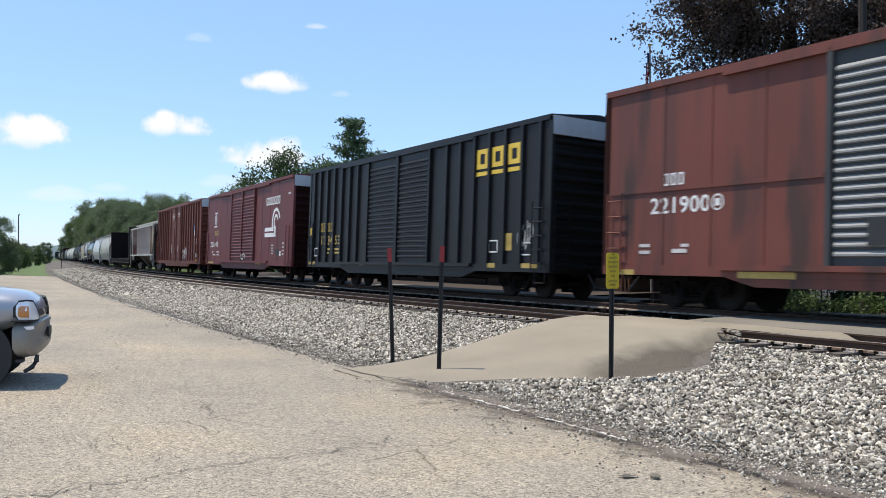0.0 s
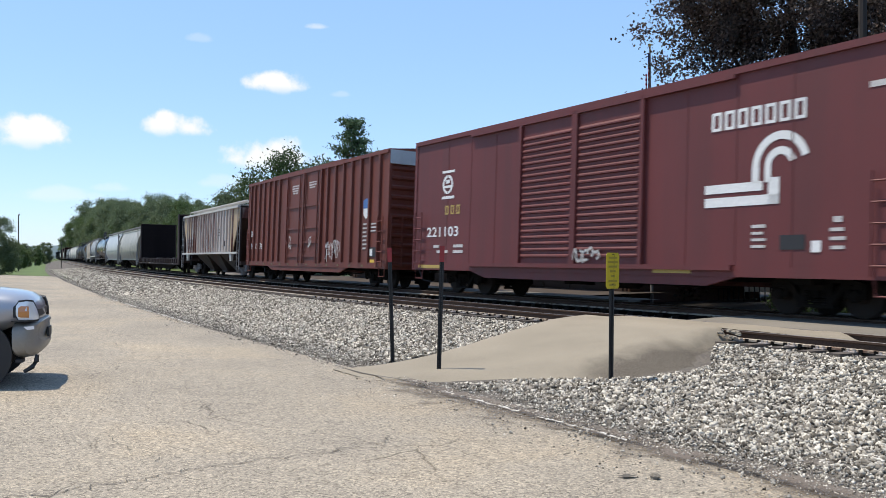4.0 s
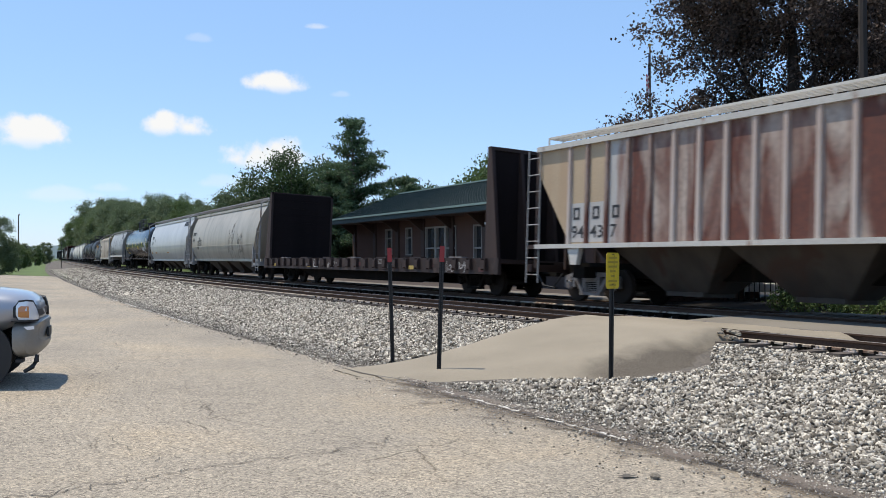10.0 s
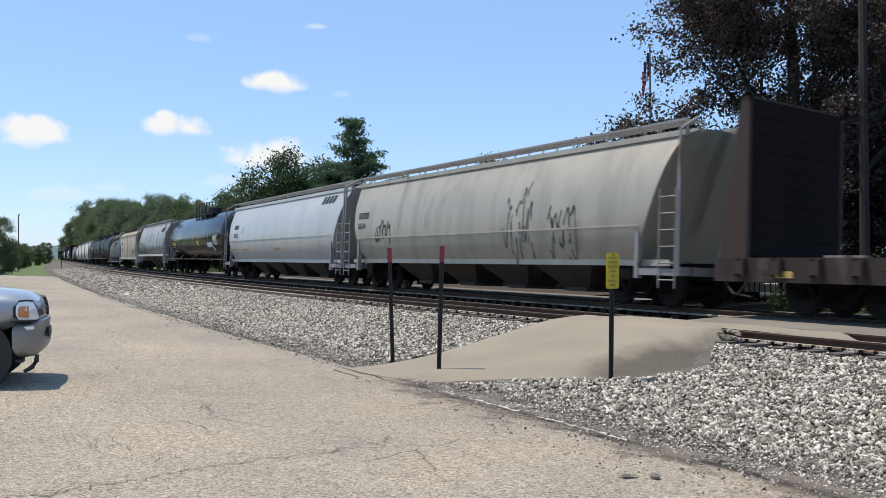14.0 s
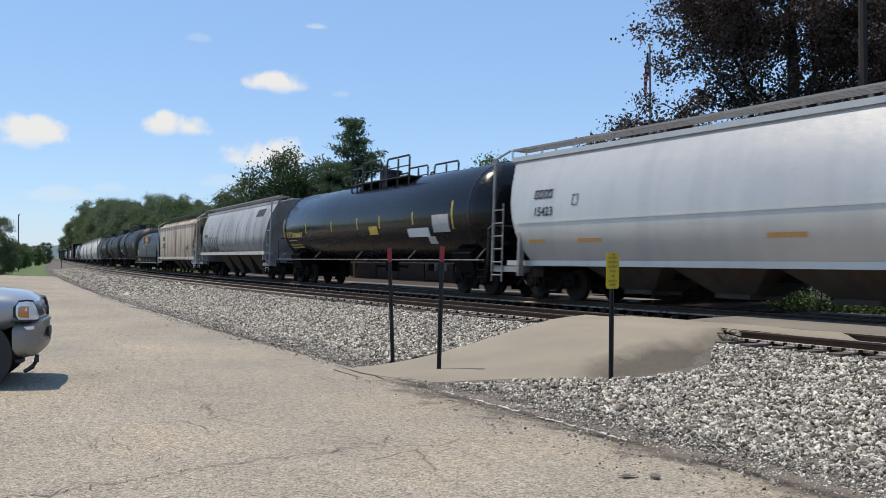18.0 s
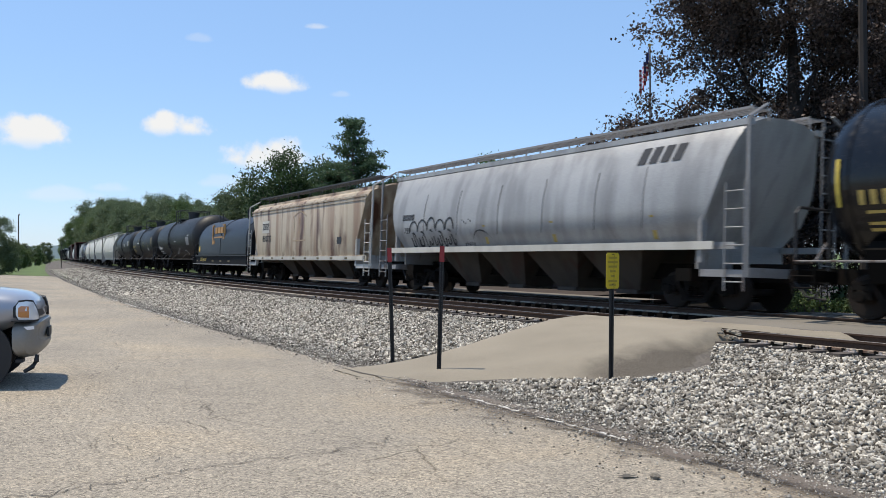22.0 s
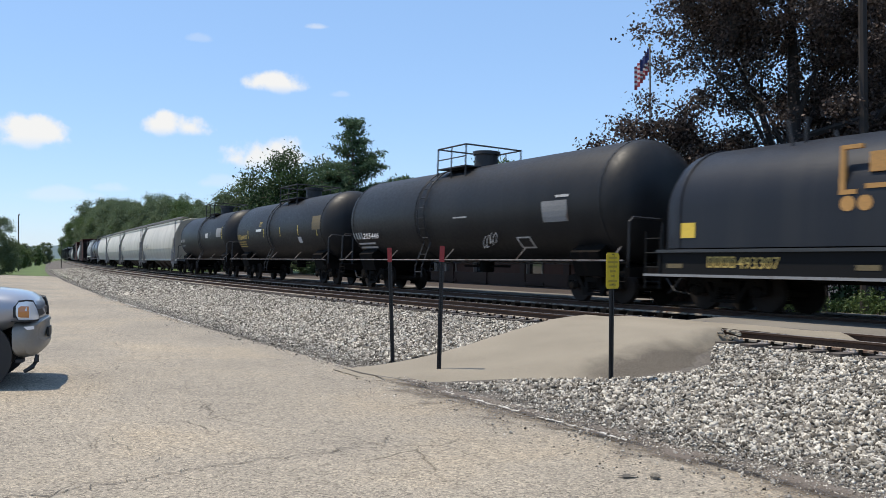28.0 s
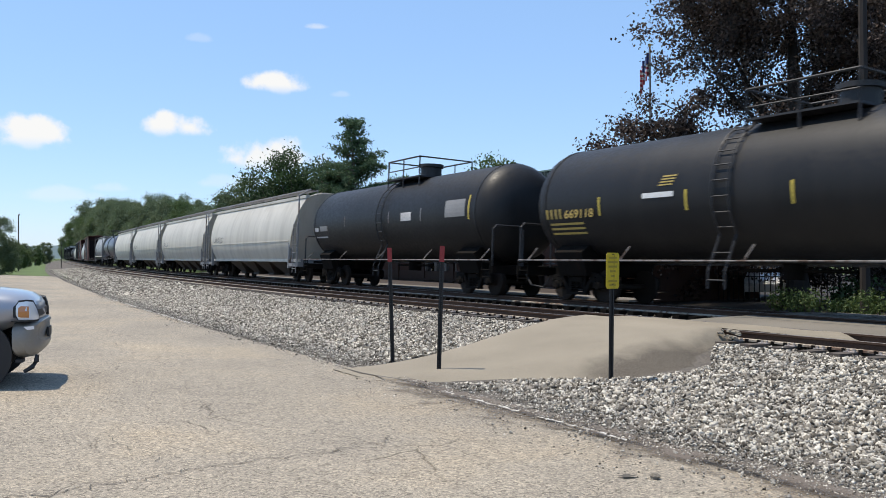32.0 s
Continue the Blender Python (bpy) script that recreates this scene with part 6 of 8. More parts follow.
for i in range(6):
    y = -5.6 + i * 2.24
    part("roof_hatch", Build().box(-0.4, 0.4, y - 0.7, y + 0.7, ZT + 0.24, ZT + 0.36), M_PALEBAR, E)
walkway(E, -HE - 0.1, HE + 0.1, 0.7, 1.15, ZT + 0.36, M_PALEBAR, 12)
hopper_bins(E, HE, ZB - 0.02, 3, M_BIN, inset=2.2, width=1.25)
lettering("94", 0.40, 1.537, -5.68, 1.82, M_BLACKP, E, "car_number", 1.0, 0.42)
lettering("43", 0.40, 1.537, -5.04, 1.82, M_BLACKP, E, "car_number", 1.0, 0.42)
lettering("7", 0.40, 1.537, -4.40, 1.82, M_BLACKP, E, "car_number")
for y in (-5.62, -4.97, -4.34):
    emblem_block(E, 1.536, y, 2.24, 0.22, 0.28, M_BLACKP, "owner_mark")
part("repaint_patch", Build().box(1.532, 1.534, -5.72, -4.0, 1.72, 2.62), M_HOPE_WHITE, E)
bars([(2.6, 2.9, 0.3, 0.05), (2.6, 2.75, 0.35, 0.05), (2.6, 2.6, 0.3, 0.05), (3.9, 2.0, 0.3, 0.3)], 1.535, M_RUSTDK, E)
under(E, HE + 0.4, pale=True, trucks_in=1.7, brake=False)
CARS.append((E, 76.5))

# empty bulkhead flatcar
F = thing("bulkhead_flatcar", Matrix(), "empty rusty bulkhead flatcar with tall dark end walls", "freight car", "cars of the train")
HF = 9.6
part("deck", Build().box(-1.5, 1.5, -HF, HF, 1.22, 1.33), M_RUSTDK, F)
for e in (-1, 1):
    part("side_sill", Build().box(min(e * 1.42, e * 1.52), max(e * 1.42, e * 1.52), -HF, HF, 0.92, 1.36), M_DECK, F)
    fb = Build().prism([(-HF + 3.6, 0.92), (HF - 3.6, 0.92), (HF - 5.0, 0.6), (-HF + 5.0, 0.6)], "x", e * 1.0, e * 1.1)
    part("fish_belly_sill", fb, M_FRAME, F)
pk = Build().box(1.52, 1.62, -0.11, -0.07, 1.02, 1.34).box(1.52, 1.62, 0.07, 0.11, 1.02, 1.34).box(1.59, 1.62, -0.11, 0.11, 1.06, 1.30)
pk = pk.mesh("stake_pocket", M_RUSTDK)
for i in range(25):
    y = -HF + 0.6 + (2 * HF - 1.2) * i / 24
    for e in (0, 180):
        q = part("stake_pocket", pk, None, F)
        q.matrix_basis = Matrix.Rotation(radians(e), 4, "Z") @ Matrix.Translation((0, y, 0))
for i in range(7):
    y = -7.4 + i * 2.4
    part("deck_chain_box", Build().box(1.28, 1.48, y, y + 0.7, 1.33, 1.40), M_TRUCKG if i % 3 == 0 else M_DECK, F)
for e in (-1, 1):
    bk = Build()
    y = e * 8.95
    bk.box(-1.42, 1.42, min(y, y + e * 0.10), max(y, y + e * 0.10), 1.33, 4.33)
    part("bulkhead_wall", bk, M_BULK, F, "dark wooden bulkhead face")
    ps = Build()
    for x in (-1.45, 1.45):
        ps.prism([(y - e * 0.03, 1.0), (y - e * 0.03, 4.36), (y + e * 0.14, 4.36), (y + e * 0.62, 1.0)], "x", x - 0.05, x + 0.05)
    ps.box(-1.5, 1.5, min(y - e * 0.03, y + e * 0.14), max(y - e * 0.03, y + e * 0.14), 4.27, 4.36)
    for x in (-0.5, 0.5):
        ps.prism([(y + e * 0.10, 1.3), (y + e * 0.10, 4.27), (y + e * 0.16, 4.27), (y + e * 0.55, 1.3)], "x", x - 0.05, x + 0.05)
    part("bulkhead_frame", ps, M_RUSTDK, F)
    for k in range(9):
        z = 1.40 + k * 0.325
        part("plank", Build().box(-1.38, 1.38, min(y - e * 0.035, y), max(y - e * 0.035, y), z, z + 0.317), M_BULK, F)
rw = random.Random(31)
for i in range(46):
    emblem_block(F, 1.5215, rw.uniform(-9.2, 8.8), rw.uniform(0.95, 1.2), rw.uniform(0.08, 0.4), rw.uniform(0.04, 0.16), rw.choice((M_TRUCKG, M_DECK, M_RUSTDK, M_RUSTDK, M_MAROON)), "worn_patch")
scrawl(F, 1.526, -2.0, 0.98, 0.7, 0.28, M_WORNWHITE, 39, 5, 0.009)
scrawl(F, 1.526, 6.9, 0.98, 1.1, 0.28, M_WORNWHITE, 41, 7, 0.009)
for y in (-8.3, -4.1, 4.6):
    emblem_block(F, 1.524, y, 1.0, 0.35, 0.12, M_GOLD, "reflector")
bb = Build()
for q in ((-3.4, -2.95, 1.0, 1.03), (-3.4, -2.95, 1.27, 1.30), (-3.4, -3.37, 1.0, 1.3), (-3.19, -3.16, 1.0, 1.3), (-2.98, -2.95, 1.0, 1.3)):
    bb.box(1.522, 1.526, *q)
part("lube_plate", bb, M_WHITE, F)
under(F, HF + 0.05, trucks_in=2.1)
CARS.append((F, 94.58))

# rounded hoppers
G = curved_hopper("covered_hopper", "cream-grey round-sided covered hopper with black graffiti loops", 7.7, 3.94, 1.28, M_HOPG, M_GALVBAR, bins=4, seam=2.05, posts=14)
scrawl(G, 1.56, 2.0, 1.4, 1.2, 1.75, M_BLACKP, 61, 7, 0.014)
scrawl(G, 1.56, 3.8, 1.4, 1.05, 1.2, M_BLACKP, 64, 5, 0.014)
scrawl(G, 1.56, -5.5, 1.9, 1.1, 0.7, M_BLACKP, 66, 6, 0.022)
for i in range(4):
    emblem_block(G, 1.535, -6.9 + i * 0.2, 2.72, 0.14, 0.22, M_BLACKP, "owner_mark")
lettering("5614", 0.3, 1.54, -6.9, 2.36, M_BLACKP, G, "car_number")
wrap(G)
CARS.append((G, 113.1))
H = curved_hopper("covered_hopper", "clean pale grey round-sided covered hopper", 7.95, 3.95, 1.25, M_HOPH, M_GALVBAR, bins=4, seam=2.24, posts=14)
for i in range(4):
    emblem_block(H, 1.52, -6.57 + i * 0.18, 2.82, 0.14, 0.22, M_BLACKP, "owner_mark")
lettering("15423", 0.31, 1.54, -6.53, 2.39, M_BLACKP, H, "car_number", 1.0, 0.67)
bb = Build()
for q in ((-5.12, -4.92, 2.60, 2.62), (-5.12, -4.92, 2.84, 2.86), (-5.12, -5.10, 2.60, 2.86), (-4.94, -4.92, 2.60, 2.86)):
    bb.box(1.535, 1.539, *q)
part("data_panel", bb, M_GREYDK, H)
bars([(-6.7, 1.72, 0.6, 0.09), (-4.9, 1.72, 0.8, 0.09), (0.2, 1.72, 0.8, 0.09)], 1.50, M_ORANGE, H)
for i in range(4):
    part("emblem_block", Build().prism([(5.35 + i * 0.36, 3.5), (5.6 + i * 0.36, 3.5), (5.68 + i * 0.36, 3.8), (5.43 + i * 0.36, 3.8)], "x", 1.24, 1.33), M_BLACKP, H)
wrap(H)
CARS.append((H, 129.5))

I = tank_car("tank_car", "long glossy black tank car with yellow reflector ticks", 8.3, 1.48, 2.71, M_TANK, ticks=[(-8.0 + 0.35, 2.2, 3.0), (-5.0, 2.36, 2.79), (-2.35, 2.36, 2.78), (0.02, 2.36, 2.78), (1.83, 2.36, 2.79), (4.2, 2.4, 2.8), (6.6, 2.2, 3.02)], rail_y=(-1.7, 2.9), tall_rail=0.66, dome_y=-0.35, ladder=False, hoops=((-1.7, -0.75, 0.16), (-0.7, 0.75, 0.0), (0.95, 1.2, 0.3), (1.25, 2.9, 0.05)))
lettering("958683", 0.28, 1.49, -6.45, 2.22, M_GOLD, I, "car_number", 1.0, 1.05)
for i in range(4):
    curved_plate(I, -7.3 + i * 0.2, -7.2 + i * 0.2, 2.22, 2.46, 1.48, 2.71, M_GOLD, "owner_mark")
for y, z, w_, h_ in ((-7.2, 2.08, 0.9, 0.05), (-7.2, 1.9, 1.3, 0.05), (-7.2, 1.8, 1.4, 0.05)):
    curved_plate(I, y, y + w_, z, z + h_, 1.48, 2.71, M_GOLD, "stencil")
curved_plate(I, 5.43, 6.39, 2.13, 2.65, 1.48, 2.71, M_WORNWHITE, "data_panel")
curved_plate(I, 3.77, 5.14, 2.02, 2.29, 1.48, 2.71, M_WHITE, "data_panel")
curved_plate(I, 4.95, 5.4, 1.8, 2.02, 1.48, 2.71, M_WORNWHITE, "placard")
curved_plate(I, 0.97, 1.62, 2.16, 2.44, 1.48, 2.71, M_YELLOW, "placard")
CARS.append((I, 146.5))

J = curved_hopper("covered_hopper", "dull grey covered hopper with pale sill and graffiti", 7.0, 3.95, 1.62, M_HOPJ, M_GALVBAR, bulge=1.53, waist=2.4, cut=1.0, bins=4, posts=13, frame_out=0.5)
part("sill_plate", Build().box(1.52, 1.56, -6.6, 6.6, 1.52, 1.68), M_HOPP, J)
bubbles(J, 1.545, -5.35, 1.70, 2.6, 0.82, 5, M_BLACKP, 71, 0.03)
tag_b = Build()
for k in range(5):
    tag_b.box(1.541, 1.545, -2.36 + k * 0.11, -2.325 + k * 0.11, 1.70 + 0.03 * (k % 2), 2.46 - 0.05 * (k % 3))
for k in range(12):
    a0, a1 = radians(180 - 14 * k), radians(180 - 14 * (k + 1))
    n0 = len(tag_b.v)
    tag_b.v += [(1.545, -1.42 + 0.52 * math.cos(a) * 0.9, 1.74 + q * math.sin(a)) for a, q in ((a0, 0.40), (a1, 0.40), (a1, 0.36), (a0, 0.36))]
    tag_b.f.append((n0, n0 + 1, n0 + 2, n0 + 3))
part("graffiti", tag_b, M_BLACKP, J)
for i in range(4):
    emblem_block(J, 1.535, -5.82 + i * 0.19, 2.53, 0.14, 0.18, M_BLACKP, "owner_mark")
lettering("759", 0.25, 1.545, -5.70, 2.12, M_BLACKP, J, "car_number", 1.0, 0.4)
for y in (-1.3, 1.6, 4.9):
    emblem_block(J, 1.54, y, 1.75, 0.12, 0.5, M_GOLD, "reflector")
for y in (-4.5, -2.6, -0.6, 1.3, 3.2, 4.7):
    part("weld_seam", Build().tube([(1.531, y, 1.98), (1.532, y, 2.4), (1.517, y, 2.7), (1.465, y, 3.0), (1.385, y, 3.3)], 0.006, 5), M_GREYDK, J)
for i in range(4):
    part("emblem_block", Build().prism([(4.35 + i * 0.33, 3.36), (4.58 + i * 0.33, 3.36), (4.66 + i * 0.33, 3.72), (4.43 + i * 0.33, 3.72)], "x", 1.34, 1.40), M_BLACKP, J)
wrap(J)
CARS.append((J, 163.2))

K = curved_hopper("covered_hopper", "tan covered hopper stained with rust, pale sill", 6.8, 3.82, 1.42, M_HOPK, M_PALEBAR, bulge=1.53, cut=1.15, roof_x=1.1, bins=4, straight=True, posts=11, frame_out=0.5, grooves=(3.42, 3.55), board_mat=M_GREYDK)
part("sill_plate", Build().box(1.535, 1.56, -6.8, 6.6, 1.28, 1.42), M_HOPP, K)
part("repaint_patch", Build().box(1.532, 1.536, -4.95, -3.95, 2.5, 3.05), M_HOPP, K)
for i in range(4):
    emblem_block(K, 1.538, -4.88 + i * 0.22, 2.64, 0.17, 0.3, M_BLACKP, "owner_mark")
lettering("850732", 0.40, 1.54, -4.86, 2.10, M_BLACKP, K, "car_number", 1.0, 1.25)
em = Build()
em.prism([(-0.75, 3.1), (0.07, 3.35), (0.9, 3.1), (0.9, 3.05), (0.07, 3.3), (-0.75, 3.05)], "x", 1.538, 1.541)
for y in (-0.6, 0.0, 0.6):
    em.box(1.538, 1.541, y, y + 0.04, 2.2, 3.05)
em.box(1.538, 1.541, -0.7, 0.8, 2.05, 2.11)
part("faded_emblem", em, M_HOPE_TAN, K)
emblem_block(K, 1.538, 4.17, 1.88, 0.42, 0.26, M_BLACKP, "data_panel")
for i in range(9):
    emblem_block(K, 1.562, -6.2 + i * 1.4, 1.31, 0.24, 0.07, M_DULLGOLD, "reflector")
CARS.append((K, 178.4))

# covered coil car
L = thing("coil_car", Matrix(), "dark coil car with rounded covers and yellow emblem", "freight car", "cars of the train")
HL = 5.85
hood = arc(0, 2.35, 1.5, 0, 180, 18)
hood = [(x, 2.35 + (z - 2.35) * 0.86) for x, z in hood]
hood = [(1.5, 1.55)] + hood + [(-1.5, 1.55)]
part("cover", Build().loft([[(x * k, y, 1.55 + (z - 1.55) * k) for x, z in hood] for y, k in ((-HL + 0.05, 0.9), (-HL + 0.25, 0.985), (-HL + 0.5, 1), (HL - 0.5, 1), (HL - 0.25, 0.985), (HL - 0.05, 0.9))]), M_COIL, L, smooth=True)
for y in span(-HL + 0.5, HL - 0.5, 3):
    ring = [(x * 1.012, 1.55 + (z - 1.55) * 1.012) for x, z in hood]
    part("cover_rib", Build().loft([[(x, y - 0.03, z) for x, z in ring], [(x, y + 0.03, z) for x, z in ring]]), M_COIL, L)
for e in (-1, 1):
    part("side_sill", Build().box(min(e * 1.35, e * 1.56), max(e * 1.35, e * 1.56), -HL, HL, 1.02, 1.48), M_ENDBLK, L)
    part("sill_cap", Build().box(min(e * 1.33, e * 1.62), max(e * 1.33, e * 1.62), -HL, HL, 1.46, 1.52), M_GREYDK, L)
    part("sill_flange", Build().box(min(e * 1.35, e * 1.66), max(e * 1.35, e * 1.66), -HL - 0.3, HL + 0.3, 0.98, 1.03), M_GALVBAR, L)
    part("end_platform", Build().box(-1.45, 1.45, min(e * HL, e * (HL + 0.4)), max(e * HL, e * (HL + 0.4)), 0.98, 1.15), M_FRAME, L)
    ladder_at(L, 1.58, e * (HL + 0.12), 0.72, 1.9, 0.4, 4, M_ENDBLK)
for y in (-3.3, 2.9):
    lv = Build()
    lv.tube([(0.75, y, 3.2), (0.75, y - 0.16, 3.95), (0.6, y + 0.12, 4.0), (0.6, y + 0.1, 3.3)], 0.03, 6)
    lv.tube([(-0.75, y, 3.2), (-0.75, y - 0.16, 3.95)], 0.03, 6)
    part("lifting_bracket", lv, M_BLACKP, L)
lettering("493307", 0.30, 1.565, -3.90, 1.16, M_GOLD, L, "car_number", 1.0, 0.9)
for i in range(4):
    emblem_block(L, 1.562, -4.59 + i * 0.17, 1.17, 0.13, 0.21, M_GOLD, "owner_mark")
for y in (-5.6, -1.6, 0.2, 2.0):
    emblem_block(L, 1.562, y, 1.15, 0.4, 0.09, M_DULLGOLD, "reflector")
emblem_block(L, 1.505, -5.3, 1.75, 0.35, 0.3, M_YELLOW, "placard")
em = Build()
for e in (-1, 1):
    em.prism([(e * 1.4 - 0.55, 2.40), (e * 1.1 - 0.55, 2.40), (e * 1.1 - 0.55, 2.48), (e * 1.3 - 0.55, 2.48), (e * 1.3 - 0.55, 3.15), (e * 1.0 - 0.55, 3.15), (e * 1.0 - 0.55, 3.22), (e * 1.38 - 0.55, 3.22)], "x", 1.43, 1.51)
for i in range(3):
    y = -1.45 + i * 0.62
    em.box(1.34, 1.46, y, y + 0.5, 2.75, 3.08)
em.box(1.44, 1.505, -1.5, 0.4, 2.48, 2.56)
part("emblem", em, M_ORANGE, L, "orange bracketed emblem")
for y in (-1.8, -1.5):
    part("emblem_dot", Build().disc((1.5, y, 2.25), "x", 0.13, 0.008, 16), M_ORANGE, L)
under(L, HL + 0.4, trucks_in=1.6, brake=False)
CARS.append((L, 191.45))

M = tank_car("tank_car", "dusty black tank car with top platform railing", 7.35, 1.45, 2.74, M_TANKM, rail_y=(-1.4, 0.2), tall_rail=0.55, ticks=(), dome_y=-0.2, ladder_y=-1.5)
lettering("205446", 0.27, 1.40, -5.75, 2.03, M_WORNWHITE, M, "car_number", 1.0, 1.2)
for i in range(4):
    curved_plate(M, -6.65 + i * 0.20, -6.56 + i * 0.20, 2.03, 2.26, 1.45, 2.74, M_WORNWHITE, "owner_mark")
for z in (1.85, 1.72):
    curved_plate(M, -6.6, -5.2, z, z + 0.06, 1.45, 2.74, M_WORNWHITE, "stencil")
curved_plate(M, 4.46, 5.43, 2.24, 2.75, 1.45, 2.74, M_GALVBAR, "data_panel")
curved_plate(M, 5.0, 5.5, 2.82, 2.88, 1.45, 2.74, M_WORNWHITE, "stencil")
curved_plate(M, 3.1, 3.7, 1.63, 1.92, 1.45, 2.74, M_WORNWHITE, "placard")
curved_plate(M, 3.16, 3.64, 1.67, 1.88, 1.453, 2.74, M_TANKM, "placard_face")
curved_plate(M, 0.3, 1.0, 2.5, 2.54, 1.45, 2.74, M_WORNWHITE, "stencil")
scrawl(M, 1.41, 1.9, 1.6, 0.6, 0.5, M_GALVBAR, 91, 4, 0.012)
part("band_plate", Build().disc((0, -2.0, 2.74), "y", 1.466, 0.05, 40), M_TANKM, M)
CARS.append((M, 205.75))

N = tank_car("tank_car", "black tank car with yellow reflector ticks and gold panel", 6.75, 1.42, 2.70, M_TANKM, rail_y=(-0.4, 1.9), tall_rail=0.5, dome_y=1.3, ladder_y=-0.6, ticks=[(-5.95, 2.25, 3.05)] + [(y, 2.32, 2.74) for y in (-4.02, -1.49, 0.93, 3.3)] + [(5.5, 2.25, 3.05)])
lettering("669118", 0.28, 1.425, -5.2, 2.3, M_GOLD, N, "car_number", 1.0, 1.0)
for i in range(4):
    curved_plate(N, -5.90 + i * 0.16, -5.82 + i * 0.16, 2.3, 2.53, 1.42, 2.70, M_GOLD, "owner_mark")
for k in range(4):
    curved_plate(N, -2.23 + 0.03 * k, -1.85 + 0.03 * k, 2.86 + k * 0.06, 2.89 + k * 0.06, 1.42, 2.70, M_GOLD, "emblem_bar")
curved_plate(N, -2.68, -1.81, 2.62, 2.73, 1.42, 2.70, M_WHITE, "stencil")
curved_plate(N, 5.0, 6.0, 2.5, 3.05, 1.42, 2.70, M_DULLGOLD, "data_panel")
curved_plate(N, 3.2, 3.6, 2.0, 2.25, 1.42, 2.70, M_WORNWHITE, "placard")
for z in (2.15, 2.04, 1.93):
    curved_plate(N, -5.8, -4.6, z, z + 0.05, 1.42, 2.70, M_GOLD, "stencil")
CARS.append((N, 221.45))

O = tank_car("tank_car", "dull black tank car with pale data panels", 6.7, 1.42, 2.70, M_TANKM, rail_y=(-0.3, 1.9), tall_rail=0.55, dome_y=0.9, ladder_y=0.0, ticks=[(5.6, 2.45, 3.15)])
curved_plate(O, -5.9, -5.5, 2.4, 2.55, 1.42, 2.70, M_WORNWHITE, "owner_mark")
curved_plate(O, -5.35, -4.6, 2.4, 2.6, 1.42, 2.70, M_GALVBAR, "stencil")
curved_plate(O, -5.8, -4.7, 2.15, 2.2, 1.42, 2.70, M_WORNWHITE, "stencil")
curved_plate(O, 1.5, 2.2, 2.55, 2.82, 1.42, 2.70, M_WORNWHITE, "data_panel")
curved_plate(O, 4.3, 5.4, 2.55, 3.05, 1.42, 2.70, M_GALVBAR, "data_panel")
for y in (-3.0, 0.6, 2.8):
    curved_plate(O, y, y + 0.05, 2.5, 2.9, 1.42, 2.70, M_GALVBAR, "reflector")
CARS.append((O, 236.4))

P = curved_hopper("covered_hopper", "off-white round-sided covered hopper with dark bins", 7.7, 3.95, 1.28, M_HOPP, M_GALVBAR, bins=4, seam=2.1, posts=14)
scrawl(P, 1.55, -6.3, 2.15, 2.0, 0.35, M_GREYDK, 95, 8, 0.012)
wrap(P)
CARS.append((P, 251.85))
for i in range(3):
    CARS.append((copy_thing(P, Matrix()), 251.85 + 16.5 * (i + 1)))


def follow(src, gap, label=""):
    """Couples a copy of a car to the end of the train."""
    last, at = CARS[-1]
    c = copy_thing(src, Matrix())
    if label:
        c["label"] = label
    CARS.append((c, at + gap))
    return c


T = tank_car("tank_car", "grey-blue tank car near the end of the train", 7.0, 1.45, 2.7, M_TANKB, tall_rail=0.5)
CARS.append((T, CARS[-1][1] + 16.4))
U = follow(J, 15.6, "dull grey covered hopper far back in the train")
follow(F, 17.5)
follow(A, 18.4, "dark red-brown boxcar far back in the train")
follow(H, 17.0, "pale covered hopper far back in the train")
follow(A, 17.0, "dark red-brown boxcar far back in the train")
follow(B, 16.6)
follow(P, 17.0, "off-white covered hopper far back in the train")
follow(M, 16.6)
follow(M, 16.4)
follow(B, 16.8)
follow(N, 16.0)
follow(B, 16.5)
follow(M, 16.5)
follow(B, 16.5)

# ---- platform and depot ----
M_BRICK = surf("red-brown brick", (0.092, 0.047, 0.032), 0.85, vary=0.2, grain=24, patch=0.6)
M_TRIMB = surf("brown painted wood", (0.055, 0.032, 0.023), 0.6, vary=0.15)
M_GREENR = surf("dark green roof metal", (0.022, 0.040, 0.036), 0.5, 0.2, vary=0.12, streak=0.2)
M_GREENT = surf("pale green gutter", (0.16, 0.23, 0.20), 0.5, vary=0.1)
M_WFRAME = surf("cream window paint", (0.26, 0.235, 0.20), 0.6, vary=0.12)
M_PANE = plain("dark window glass", (0.02, 0.024, 0.028), 0.06, coat=1.0)

def platform_at(s, w, z):
    """w is measured from the through track's centre."""
    c = near_track(s, w - APART)
    return Vector((c.x, c.y, z))


PLAT_S = [23.2 + 1.5 * i for i in range(44)]
platform = grid_mesh("platform", PLAT_S, [-3.6, -2.6, -2.18, -2.16], lambda s, w: tuple(platform_at(s, w, -0.10 if w < -2.17 else -0.7)), M_CONC, smooth=False)
tagged(platform, "worn concrete station platform beyond the through track", "platform", kind="structure")
# platform top behind the edge: the shade there is put into its colour
M_PLATSHADE = surf("platform top darkened for shade", (0.050, 0.038, 0.033), 0.9, grain=16, vary=0.3, patch=0.8)
paving = grid_mesh("platform_paving", [27.0 + 1.5 * i for i in range(42)], [-8.2, -6.5, -5, -3.6], lambda s, w: tuple(platform_at(s, w, -0.102)), M_PLATSHADE, smooth=False)
tagged(paving, "platform top between edge and depot, coloured dark for the shade there", "paving", kind="structure")
